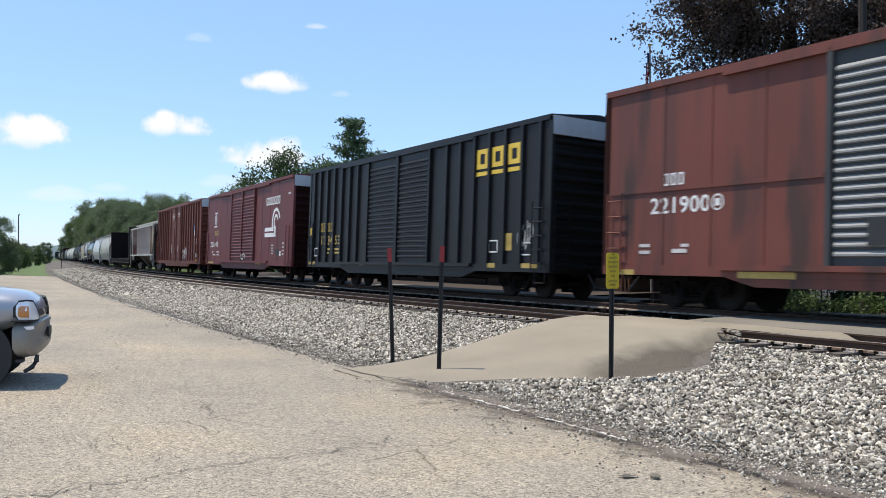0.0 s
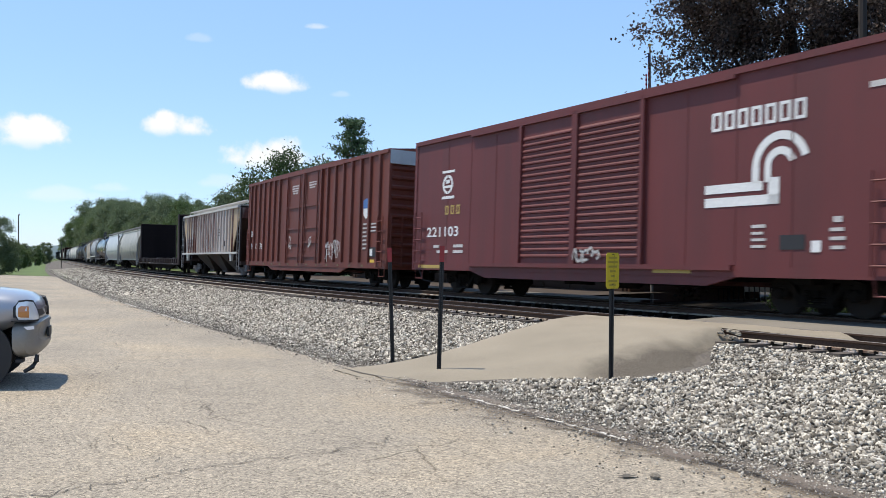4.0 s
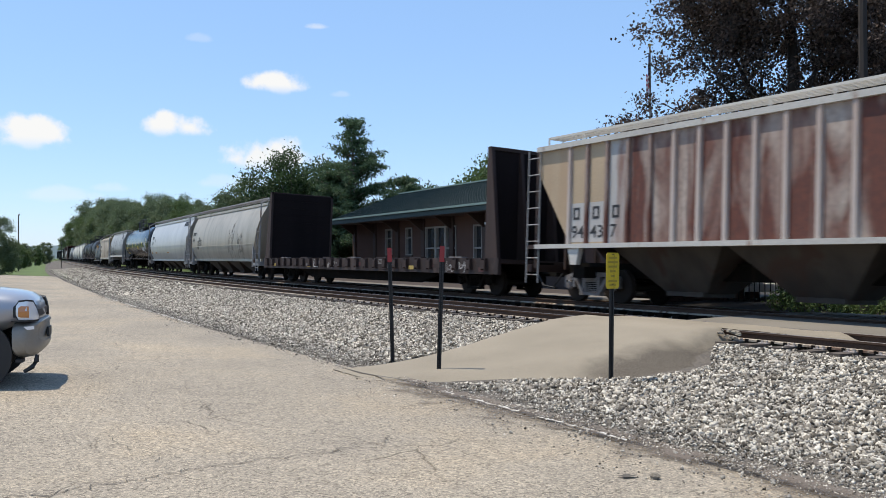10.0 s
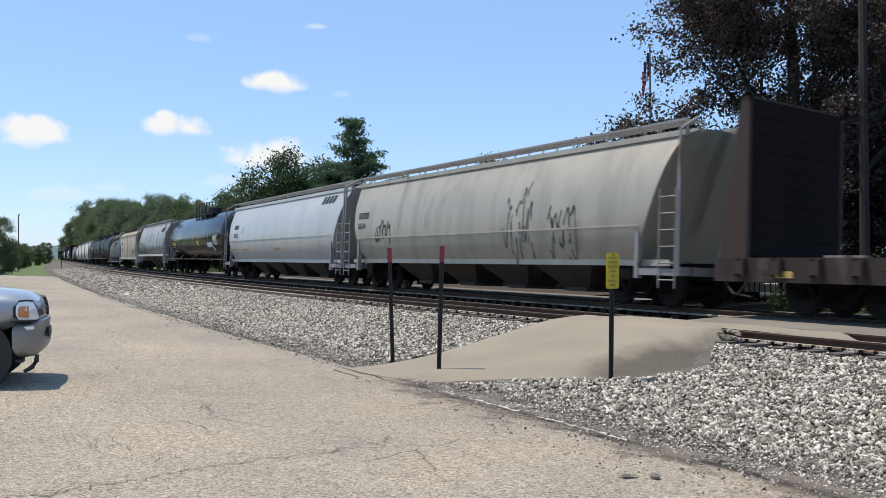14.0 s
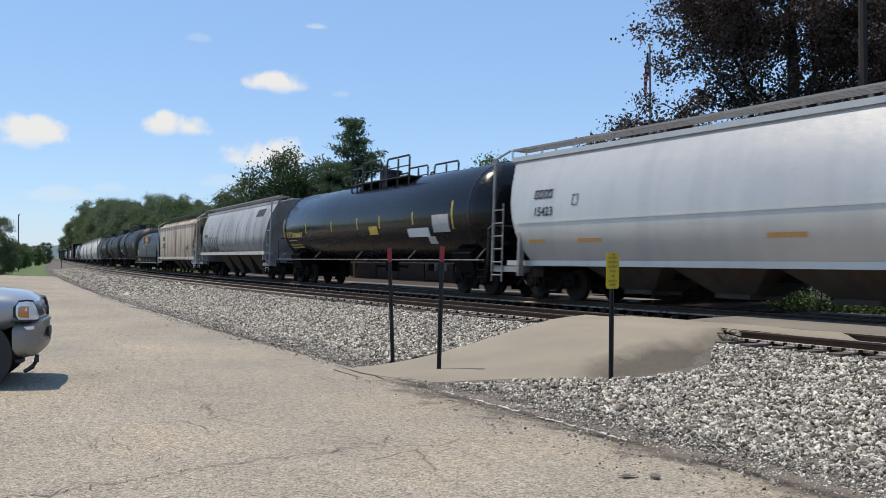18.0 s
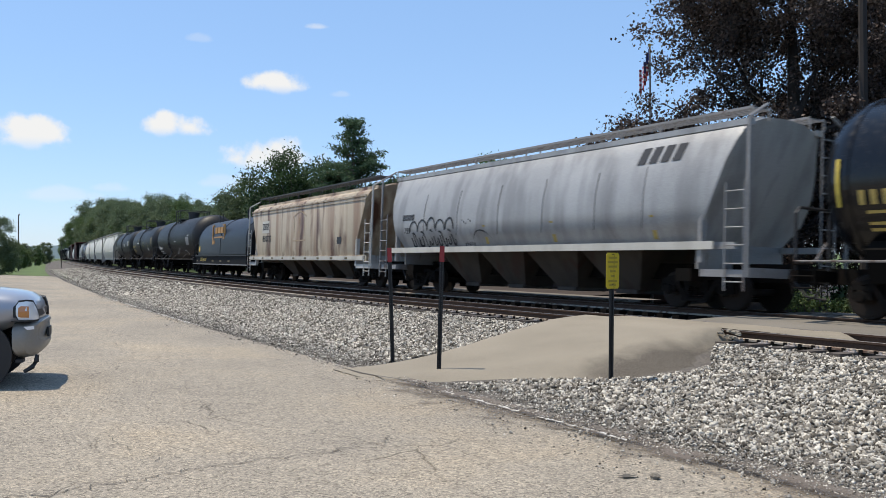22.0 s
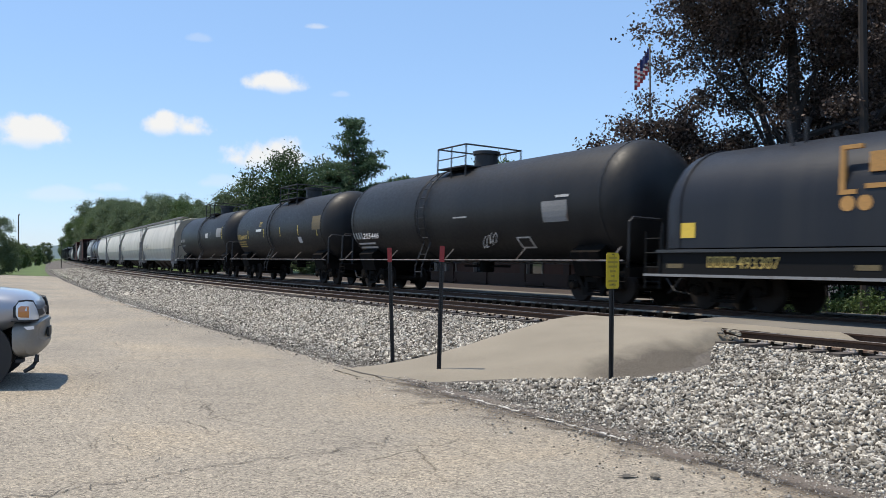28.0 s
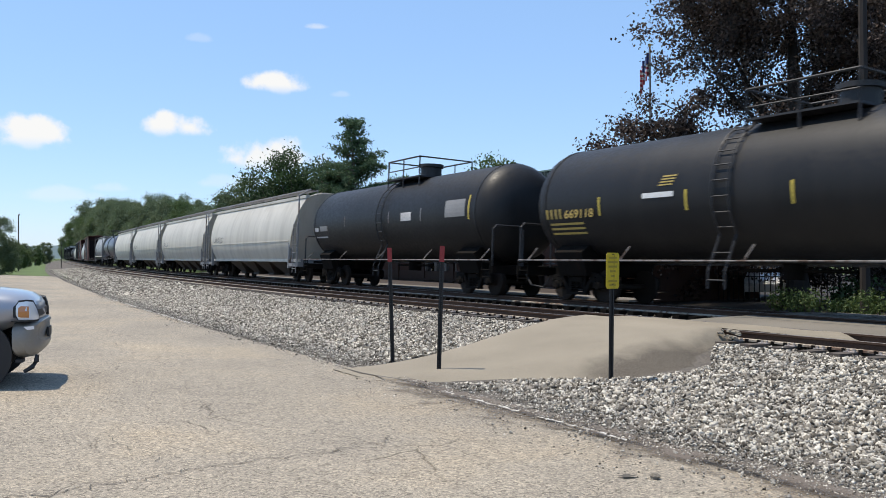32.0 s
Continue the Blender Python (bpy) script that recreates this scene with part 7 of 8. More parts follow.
for k in range(14):
    s0, s1 = 23.2 + k * 3.6, 23.2 + k * 3.6 + 3.56
    part("platform_edge", Build().loft([[platform_at(s0 + (s1 - s0) * i / 4, w, z) for w, z in ((-2.05, -0.15), (-2.05, -0.08), (-2.6, -0.08), (-2.6, -0.15))] for i in range(5)]), M_CONC, platform, "worn platform edge")
pe = Build().loft([[platform_at(s, w, z) for w, z in ((-2.02, -0.42), (-2.02, -0.24), (-2.3, -0.24), (-2.3, -0.42))] for s in PLAT_S])
part("platform_kerb", pe, M_CONC, platform)

# mulch tone lowered to carry the tree's shade over the yard
M_MULCH = surf("mulch darkened for tree shade", (0.028, 0.022, 0.017), 0.95, grain=12, vary=0.35, patch=0.5, bump=0.02)
yard = grid_mesh("station_yard", [-6 + 3 * i for i in range(26)], [-60, -40, -30, -22, -16, -14, -12, -10.5, -9.4, -8.4], lambda s, w: tuple(on_line(s, w, -0.60 + 0.04 * noise.noise((s * 0.4, w * 0.4, 3)) + 0.25 * smoothstep(-11, -8.4, w))), M_MULCH)
tagged(yard, "bare mulched ground and parking behind the platform", "yard", kind="structure")

depot = thing("depot", beside(44.0, -9.5, -0.2), "brick railway depot with dark green metal roof and wide eaves", "building")
YA, YB = -14.7, 15.6          # ends of the walls
EV, RG = 4.32, 6.35           # eave and ridge above its base
wall = Build()
openings = [(-8.4, 1.1, 1.7, 3.5), (-5.3, 0.95, 1.7, 3.5), (0.95 - 2.0, 3.9, 0.3, 3.45), (3.35, 0.95, 0.3, 3.4), (6.2, 1.25, 1.7, 3.5), (8.8, 1.45, 0.3, 3.5), (11.1, 1.1, 1.7, 3.5)]
xs = -1.7
cur = YA
for yc, wd, z0, z1 in openings:
    wall.box(xs - 0.3, xs, cur, yc - wd / 2, -0.4, EV)
    wall.box(xs - 0.3, xs, yc - wd / 2, yc + wd / 2, z1, EV)
    wall.box(xs - 0.3, xs, yc - wd / 2, yc + wd / 2, -0.4, z0)
    cur = yc + wd / 2
wall.box(xs - 0.3, xs, cur, YB, -0.4, EV)
part("front_wall", wall, M_BRICK, depot)
part("back_wall", Build().box(-9.6, -9.3, YA, YB, -0.4, EV), M_BRICK, depot)
for y in (YA, YB):
    g = Build().prism([(-9.6, -0.4), (-9.6, EV), (-5.6, RG - 0.1), (xs, EV), (xs, -0.4)], "y", y - 0.15, y + 0.15)
    part("gable_wall", g, M_BRICK, depot)
part("plinth", Build().box(xs, xs + 0.06, YA, YB, -0.4, 0.75), M_TRIMB, depot)
for i in range(9):
    y = YA + 0.4 + i * (YB - YA - 0.8) / 8
    part("pilaster", Build().box(xs, xs + 0.12, y - 0.22, y + 0.22, -0.4, EV - 0.2), M_TRIMB, depot)
    part("eave_bracket", Build().prism([(xs, EV - 1.1), (xs, EV - 0.05), (xs + 1.55, EV - 0.05), (xs + 1.4, EV - 0.2), (xs + 0.15, EV - 1.1)], "y", y - 0.07, y + 0.07), M_TRIMB, depot)
for yc, wd, z0, z1 in openings:
    fr = Build()
    for q in ((yc - wd / 2, yc - wd / 2 + 0.09, z0, z1), (yc + wd / 2 - 0.09, yc + wd / 2, z0, z1), (yc - wd / 2, yc + wd / 2, z1 - 0.1, z1), (yc - wd / 2, yc + wd / 2, z0, z0 + 0.1)):
        fr.box(xs - 0.22, xs + 0.05, *q)
    win = part("window" if z0 > 1 else "door", fr, M_WFRAME, depot, "cream painted frame")
    n = 3 if wd > 3 else 1
    for k in range(n):
        y0 = yc - wd / 2 + 0.09 + k * (wd - 0.18) / n
        y1 = y0 + (wd - 0.18) / n
        part("pane", Build().box(xs - 0.16, xs - 0.13, y0, y1, z0 + 0.1, z1 - 0.1), M_PANE, win)
        if k:
            part("mullion", Build().box(xs - 0.2, xs + 0.03, y0 - 0.14, y0 + 0.14, z0, z1), M_WFRAME, win)
    part("glazing_bar", Build().box(xs - 0.2, xs + 0.02, yc - wd / 2, yc + wd / 2, (z0 + z1) / 2 + 0.2, (z0 + z1) / 2 + 0.3), M_WFRAME, win)
    part("sill" if z0 > 1 else "threshold", Build().box(xs - 0.1, xs + 0.12, yc - wd / 2 - 0.1, yc + wd / 2 + 0.1, z0 - 0.12, z0), M_TRIMB, win)
# roof: front slope with the wide eave, back slope
YR = 13.7
rf = Build().prism([(0.0, EV), (0.0, EV + 0.06), (-5.6, RG + 0.06), (-5.6, RG)], "y", YA, YR)
rf.prism([(-1.35, EV + 0.44), (-1.35, EV + 0.55), (-5.6, RG + 0.06), (-5.6, RG)], "y", YR, YB + 0.6)
rf.prism([(-11.2, EV), (-11.2, EV + 0.06), (-5.6, RG + 0.06), (-5.6, RG)], "y", YA, YB + 0.6)
roof_ob = part("roof", rf, M_GREENR, depot, "dark green standing-seam metal")
slope = (RG - EV) / 5.6
seam = Build().prism([(0.0, EV + 0.06), (0.0, EV + 0.10), (-5.6, RG + 0.10), (-5.6, RG + 0.06)], "y", -0.015, 0.015).mesh("roof_seam", M_GREENR)
for i in range(int((YR - YA) / 0.42)):
    s = part("roof_seam", seam, None, roof_ob)
    s.location = (0, YA + 0.2 + i * 0.42, 0)
part("gutter", Build().box(-0.02, 0.10, YA, YR, EV - 0.04, EV + 0.07), M_GREENT, depot, "pale green gutter")
part("fascia", Build().box(-0.10, -0.02, YA, YR, EV - 0.34, EV - 0.04), M_GREENR, depot)
part("soffit", Build().box(xs, -0.10, YA, YR, EV - 0.36, EV - 0.32), M_TRIMB, depot)
part("ridge_cap", Build().box(-5.75, -5.45, YA, YB + 0.6, RG + 0.05, RG + 0.13), M_GREENT, depot)
lamp = Build().tube([(xs, 5.2, 3.35), (xs + 0.45, 5.2, 3.5)], 0.03, 6).disc((xs + 0.5, 5.2, 3.38), "z", 0.2, 0.09, 14, 0.05)
part("wall_lamp", lamp, M_WHITE, depot, "small white wall lamp")

# ---- fence, parked vehicles, beds behind the track ----
M_IRON = surf("black iron fence paint", (0.012, 0.012, 0.013), 0.5, vary=0.2)
fence = thing("iron_fence", pose(0, 0, 0), "low black iron picket fence along the station yard", "fence")
picket = Build().box(-0.012, 0.012, -0.012, 0.012, -0.5, 1.0).mesh("picket", M_IRON)
fa, fb_ = on_line(8.0, -11.8), on_line(27.0, -8.4)
for i in range(101):
    p = fa.lerp(fb_, i / 100)
    q = part("picket", picket, None, fence)
    q.location = (p.x, p.y, 0)
for i in range(11):
    p = fa.lerp(fb_, i / 10)
    part("fence_post", Build().box(p.x - 0.035, p.x + 0.035, p.y - 0.035, p.y + 0.035, -0.6, 1.12), M_IRON, fence)
for z in (-0.3, 0.72, 0.9):
    part("fence_rail", Build().tube([(fa.x, fa.y, z), (fb_.x, fb_.y, z)], 0.02, 6), M_IRON, fence)


def parked(name, m, paint, label):
    car = thing(name, m, label, "car", "cars parked behind the station")
    tl = [(-2.2, 0.35), (-2.25, 0.85), (-2.05, 0.98), (-1.5, 1.42), (0.3, 1.46), (0.95, 1.02), (1.9, 0.88), (2.2, 0.7), (2.2, 0.35)]
    part("body", Build().loft([[(x, yy * (0.82 if z > 1.1 else 1), z) for x, z in tl] for yy in (-0.88, -0.8, 0.8, 0.88)]), paint, car, smooth=True)
    part("windows", Build().prism([(-1.75, 1.0), (-1.4, 1.36), (0.25, 1.40), (0.75, 1.04)], "y", -0.75, 0.75), M_GLASS, car)
    for x in (-1.35, 1.35):
        for e in (-1, 1):
            w = part("wheel", Build().disc((x, e * 0.78, 0.32), "y", 0.32, 0.1, 20, 0.03), M_TYRE, car)
            part("rim", Build().disc((x, e * 0.885, 0.32), "y", 0.2, 0.01, 16), M_GALV, w)
    for e in (-1, 1):
        part("headlamp", Build().box(2.1, 2.215, min(e * 0.5, e * 0.82), max(e * 0.5, e * 0.82), 0.62, 0.76), M_LENS, car)
    return car


M_WCAR = plain("white car paint", (0.78, 0.78, 0.77), 0.25, 0.0, coat=1.0)
parked("parked_car", pose(30.6, 33.0, -0.56, 0, 0, -60), M_WCAR, "white car parked behind the iron fence")
parked("parked_car", pose(30.4, 28.2, -0.56, 0, 0, -140), M_WCAR, "white car facing the fence in the station yard")
parked("parked_car", pose(33.5, 24.5, -0.56, 0, 0, 30), M_CARP, "silver car parked under the dark tree")

# ---- plants ----
M_BARKD = surf("dark wet-looking bark", (0.034, 0.029, 0.026), 0.9, vary=0.3, grain=20, bump=0.02)
M_BARK = surf("grey-brown bark", (0.15, 0.122, 0.102), 0.9, vary=0.3, grain=20, bump=0.02)


def leaf_mat(name, col, spread=0.5, trans=0.25):
    m = bpy.data.materials.new(name)
    m.use_nodes = True
    nt = m.node_tree
    b = nt.nodes["Principled BSDF"]
    g = nt.nodes.new("ShaderNodeNewGeometry")
    c = ramp(nt, g.outputs["Random Per Island"], [(0, tint(col, 1 - spread)), (0.6, col), (1, tint(col, 1 + spread * 1.6))])
    nt.links.new(c, b.inputs["Base Color"])
    b.inputs["Roughness"].default_value = 0.62
    b.inputs["Specular IOR Level"].default_value = 0.3
    t = nt.nodes.new("ShaderNodeBsdfTranslucent")
    nt.links.new(c, t.inputs[0])
    mxs = nt.nodes.new("ShaderNodeMixShader")
    mxs.inputs[0].default_value = trans
    out = nt.nodes["Material Output"]
    nt.links.new(b.outputs[0], mxs.inputs[1])
    nt.links.new(t.outputs[0], mxs.inputs[2])
    nt.links.new(mxs.outputs[0], out.inputs[0])
    return m


M_LEAFP = leaf_mat("dark purple leaf", (0.068, 0.049, 0.040), 0.75, 0.22)
M_LEAFG = leaf_mat("green leaf", (0.095, 0.140, 0.048), 0.28, 0.3)
M_LEAFD = leaf_mat("deep green leaf", (0.046, 0.080, 0.028), 0.35, 0.25)
M_NEEDLE = leaf_mat("pine needle green", (0.068, 0.112, 0.055), 0.3, 0.3)
# far leaves are lightened to carry the distance haze
M_LEAFF = leaf_mat("far woods green, paled for haze", (0.125, 0.162, 0.085), 0.22, 0.35)


def leaf_mesh(name, centres, sizes, material, seed, long=1.0, droop=None):
    """One small kinked quad a leaf."""
    rng = np.random.default_rng(seed)
    c = np.asarray(centres, float)
    n = len(c)
    a = rng.normal(size=(n, 3))
    a /= np.linalg.norm(a, axis=1)[:, None]
    b = np.cross(a, rng.normal(size=(n, 3)))
    b /= np.linalg.norm(b, axis=1)[:, None]
    s = np.asarray(sizes, float)[:, None]
    a, b = a * s * long, b * s * 0.62
    v = np.stack([c - a, c + b, c + a, c - b], 1).reshape(-1, 3)
    f = (np.arange(n)[:, None] * 4 + np.arange(4)[None]).astype(np.int32)
    me = bpy.data.meshes.new(name)
    me.vertices.add(n * 4)
    me.vertices.foreach_set("co", v.reshape(-1))
    me.loops.add(n * 4)
    me.loops.foreach_set("vertex_index", f.reshape(-1))
    me.polygons.add(n)
    me.polygons.foreach_set("loop_start", np.arange(0, n * 4, 4, dtype=np.int32))
    me.update(calc_edges=True)
    me.materials.append(material)
    return me


def broad_tree(name, m, label, height, blobs, clusters, leaves, leaf, material, seed, trunk_r=0.25, fork=0.25, spread=0.55, shell=0.5, group=""):
    """blobs: ellipsoids (x, y, z, rx, ry, rz) that the crown fills; leaves: leaves a cluster."""
    rng = random.Random(seed)
    nr = np.random.default_rng(seed)
    tree = thing(name, m, label, "tree", group)
    tr = Build()
    wob = [(rng.uniform(-0.1, 0.1) * k, rng.uniform(-0.1, 0.1) * k, height * fork * k) for k in (0, 0.5, 1.0)]
    tr.tube([(0, 0, -0.3)] + wob[1:] + [(wob[2][0], wob[2][1], height * 0.55), (wob[2][0] * 2, wob[2][1], height * 0.82)], [trunk_r * 1.25, trunk_r, trunk_r * 0.85, trunk_r * 0.5, trunk_r * 0.12], 9)
    pts, sizes, tips = [], [], []
    vol = [(b[3] * b[4] * b[5]) ** 0.72 for b in blobs]
    for _ in range(clusters):
        bx, by, bz, rx, ry, rz = rng.choices(blobs, vol)[0]
        while True:
            u = Vector((rng.uniform(-1, 1), rng.uniform(-1, 1), rng.uniform(-1, 1)))
            if u.length <= 1 and u.length > shell * rng.random():
                break
        c = Vector((bx + u.x * rx, by + u.y * ry, bz + u.z * rz))
        start = Vector((wob[2][0], wob[2][1], height * rng.uniform(fork, fork + 0.3)))
        if start.z > c.z:
            start.z = max(height * fork * 0.9, c.z - 0.2)
        mid = start.lerp(c, 0.5) + Vector((rng.uniform(-0.4, 0.4), rng.uniform(-0.4, 0.4), rng.uniform(0.0, 0.6)))
        q = trunk_r * rng.uniform(0.12, 0.3)
        if len(tips) < 54:
            q = trunk_r * rng.uniform(0.2, 0.42)
            elbow = mid.lerp(c, 0.5) + Vector((rng.uniform(-0.3, 0.3), rng.uniform(-0.3, 0.3), rng.uniform(-0.2, 0.3)))
            tr.tube([start, mid, elbow, c], [q, q * 0.7, q * 0.4, q * 0.15], 5)
            tips += [mid, elbow, c]
        else:
            near = min(tips, key=lambda p: (p - c).length_squared)
            bend = near.lerp(c, 0.5) + Vector((rng.uniform(-0.2, 0.2), rng.uniform(-0.2, 0.2), rng.uniform(-0.1, 0.2)))
            tr.tube([near, bend, c], [q * 0.3, q * 0.2, q * 0.06], 4)
            tips.append(c)
        g = nr.normal(0, 1, (leaves, 3)) * np.array([spread, spread, spread * 0.75]) + np.array(c)
        pts.append(g)
        sizes.append(leaf * nr.uniform(0.6, 1.3, leaves))
    part("trunk", tr, M_BARKD if material is M_LEAFP else M_BARK, tree, smooth=True)
    part("crown", leaf_mesh("crown", np.concatenate(pts), np.concatenate(sizes), material, seed), None, tree)
    return tree


def conifer(name, m, label, height, radius, layers, material, seed, base=0.12, clump=70, leaf=0.085, group=""):
    rng = random.Random(seed)
    nr = np.random.default_rng(seed)
    tree = thing(name, m, label, "tree", group)
    tr = Build().tube([(0, 0, -0.3), (0.05, 0, height * 0.5), (0, 0.05, height * 0.98)], [height * 0.02, height * 0.013, 0.02], 8)
    pts, sizes = [], []
    for i in range(layers):
        t = base + (1 - base) * (i + rng.uniform(-0.3, 0.3)) / layers
        z = height * t
        reach = radius * (1 - t) ** 0.8 * rng.uniform(0.75, 1.2) + 0.25
        for k in range(rng.randint(4, 6)):
            a = rng.uniform(0, 2 * math.pi)
            r = reach * rng.uniform(0.6, 1.1)
            tip = Vector((r * math.cos(a), r * math.sin(a), z + r * rng.uniform(0.05, 0.3) * (1 + 1.6 * t)))
            root = Vector((0, 0, z))
            tr.tube([root, root.lerp(tip, 0.5) + Vector((0, 0, -0.1)), tip], [0.06, 0.04, 0.01], 4)
            steps_ = max(2, int(r / 0.55))
            for j in range(1, steps_ + 1):
                c = root.lerp(tip, j / steps_)
                g = nr.normal(0, 1, (clump, 3)) * np.array([0.30, 0.30, 0.13]) + np.array(c)
                pts.append(g)
                sizes.append(leaf * nr.uniform(0.5, 1.2, clump))
    part("trunk", tr, M_BARK, tree, smooth=True)
    part("crown", leaf_mesh("crown", np.concatenate(pts), np.concatenate(sizes), material, seed, 2.2), None, tree)
    return tree


# the dark purple-leaved tree by the station: its crown hangs low and wide
def sideways(l, d, z, r, rz):
    """A part of the crown l metres across and d metres behind the trunk."""
    return (0.9 * l + 0.436 * d, -0.436 * l + 0.9 * d, z, r, r, rz)


broad_tree("purple_leaf_tree", pose(20.4, 17.8, -0.5), "large dark purple-leaved tree with low spreading branches", 13.5,
           [sideways(0.6, 0, 7.0, 3.6, 4.4), sideways(0.2, 0, 10.4, 3.0, 3.0), sideways(-4.0, 0, 4.3, 2.3, 1.9), sideways(-3.2, 0.3, 5.9, 1.9, 1.1), sideways(-1.9, 0, 8.2, 1.5, 1.5), sideways(-5.6, 0, 4.1, 1.0, 0.8), sideways(-5.2, 0, 5.5, 0.8, 0.5),
            # the lobes 4.5 and 6.5 across hang out of view, added to cast shade
            sideways(-4.6, 0.2, 6.5, 0.7, 0.35), sideways(-3.4, 0.2, 8.6, 1.3, 1.3), sideways(-3.2, 0, 10.2, 1.3, 1.1), sideways(-1.6, 0, 11.6, 1.6, 1.0), sideways(-2.4, 0, 2.7, 3.2, 1.3), sideways(3.2, 0, 6.0, 3.6, 4.4), sideways(2.0, 0, 3.2, 3.6, 1.9), sideways(3.0, 0, 9.6, 2.6, 2.6), sideways(-1.4, 0, 9.6, 1.5, 1.3), sideways(-2.1, 0.3, 7.8, 1.3, 1.4), sideways(-1.8, 0, 8.9, 1.5, 1.2), sideways(4.5, -5.5, 7.5, 3.0, 2.4), sideways(6.5, -2.5, 6.5, 3.0, 3.0), sideways(0.6, 2.2, 4.0, 3.2, 3.2), sideways(3.4, 2.0, 4.4, 3.2, 3.6)],
           1050, 250, 0.054, M_LEAFP, 12, trunk_r=0.34, fork=0.14, spread=0.25)
broad_tree("purple_leaf_tree", pose(28.5, 17.5, -0.5), "second dark purple-leaved tree behind the first", 12.0, [(0, 0, 6.5, 4.6, 4.6, 5.0), (0, 0, 3.5, 4.2, 4.2, 2.4)], 240, 300, 0.10, M_LEAFP, 13, trunk_r=0.3, fork=0.2, spread=0.6)
# evergreens and leafy trees behind the depot's far end
conifer("pine_tree", pose(23.8, 66.5, -0.5), "tall white pine with a ragged top", 13.6, 5.6, 24, M_NEEDLE, 31, base=0.06)
conifer("pine_tree", pose(27.6, 64.0, -0.5), "broad pine beside the tall one", 8.6, 5.2, 16, M_NEEDLE, 32, base=0.04)
conifer("pine_tree", pose(22.9, 67.9, -0.5), "dark pine with drooping limbs", 9.4, 5.4, 17, M_NEEDLE, 33, base=0.04)
broad_tree("leafy_tree", pose(20.2, 73.0, -0.5), "leafy green tree with an open crown", 12.0, [(-2.2, 1.0, 7.6, 1.7, 1.7, 2.6), (0.2, 0, 8.8, 2.0, 2.0, 2.8), (2.4, -1.2, 8.4, 2.0, 2.0, 2.6), (0, 0, 4.6, 3.4, 3.4, 2.8)], 90, 220, 0.125, M_LEAFD, 34, trunk_r=0.22, fork=0.3, spread=0.6)
broad_tree("leafy_tree", pose(42.0, 75.0, -0.5), "rounded green tree behind the depot roof", 11.8, [(0, 0, 8.6, 3.2, 3.2, 3.0)], 70, 220, 0.15, M_LEAFG, 35, trunk_r=0.22, fork=0.35, spread=0.6)
broad_tree("leafy_tree", pose(36.5, 80.0, -0.5), "small green tree behind the depot roof", 9.6, [(0, 0, 7.4, 1.8, 1.8, 2.0)], 30, 180, 0.15, M_LEAFD, 36, trunk_r=0.15, fork=0.4, spread=0.5)
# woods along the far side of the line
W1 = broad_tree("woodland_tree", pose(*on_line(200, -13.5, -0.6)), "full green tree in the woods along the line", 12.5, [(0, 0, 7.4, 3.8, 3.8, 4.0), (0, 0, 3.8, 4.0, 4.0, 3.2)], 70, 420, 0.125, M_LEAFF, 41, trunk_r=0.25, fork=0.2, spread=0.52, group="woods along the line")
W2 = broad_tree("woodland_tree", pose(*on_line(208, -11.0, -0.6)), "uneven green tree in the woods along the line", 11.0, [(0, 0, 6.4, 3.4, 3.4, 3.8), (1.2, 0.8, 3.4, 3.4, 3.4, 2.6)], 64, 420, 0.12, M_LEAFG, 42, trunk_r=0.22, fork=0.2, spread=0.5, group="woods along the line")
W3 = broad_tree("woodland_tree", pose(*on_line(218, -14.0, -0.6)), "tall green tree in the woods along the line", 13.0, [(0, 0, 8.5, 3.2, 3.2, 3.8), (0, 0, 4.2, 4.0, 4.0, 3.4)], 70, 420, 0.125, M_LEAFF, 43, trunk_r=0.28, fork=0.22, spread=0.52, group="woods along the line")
rr = random.Random(77)
for i in range(84):
    back = i >= 46
    s = 86 + i * 7.6 + rr.uniform(-2, 2) if not back else 92 + (i - 46) * 11 + rr.uniform(-3, 3)
    w = -12.0 - rr.uniform(0, 2) - (6 if back else 0)
    tall = float(np.interp(s, [88, 100, 115, 130, 150, 200, 230, 260, 300, 350, 400], [8.4, 10.0, 11.2, 11.8, 12.8, 14.0, 14.8, 16.6, 19.0, 22.0, 25.0])) * rr.uniform(0.72, 1.08) * (1.12 if back else 1.0)
    copy_thing(rr.choice((W1, W2, W3)), pose(*on_line(s, w, -0.6), 0, 0, rr.uniform(0, 360)) @ Matrix.Scale(tall / 12.0, 4))
for i, (x, y, tall) in enumerate(((24.5, 84, 10.6), (26, 96, 11.6), (25, 108, 11.8), (29, 90, 11.5), (19, 470, 25), (21, 545, 25), (20, 620, 22), (22, 700, 21), (20, 790, 17), (21, 880, 15))):
    copy_thing((W1, W2, W3)[i % 3], pose(x, y, -0.6, 0, 0, 70 * i) @ Matrix.Scale(tall / 12.0, 4))
# trees beyond the lawn, on the camera's side
for i, (x, y, src, k) in enumerate(((-4.1, 95, W1, 0.54), (-8.6, 101, W1, 0.62), (-3.2, 116, W2, 0.38), (-11.5, 96, W1, 0.6), (-2.6, 142, W2, 0.38), (-2.6, 165, W1, 0.4), (-0.8, 200, W2, 0.45), (-8, 122, W3, 0.7), (1.2, 260, W1, 0.55))):
    copy_thing(src, pose(x, y, -0.55, 0, 0, 47 * i) @ Matrix.Scale(k, 4))

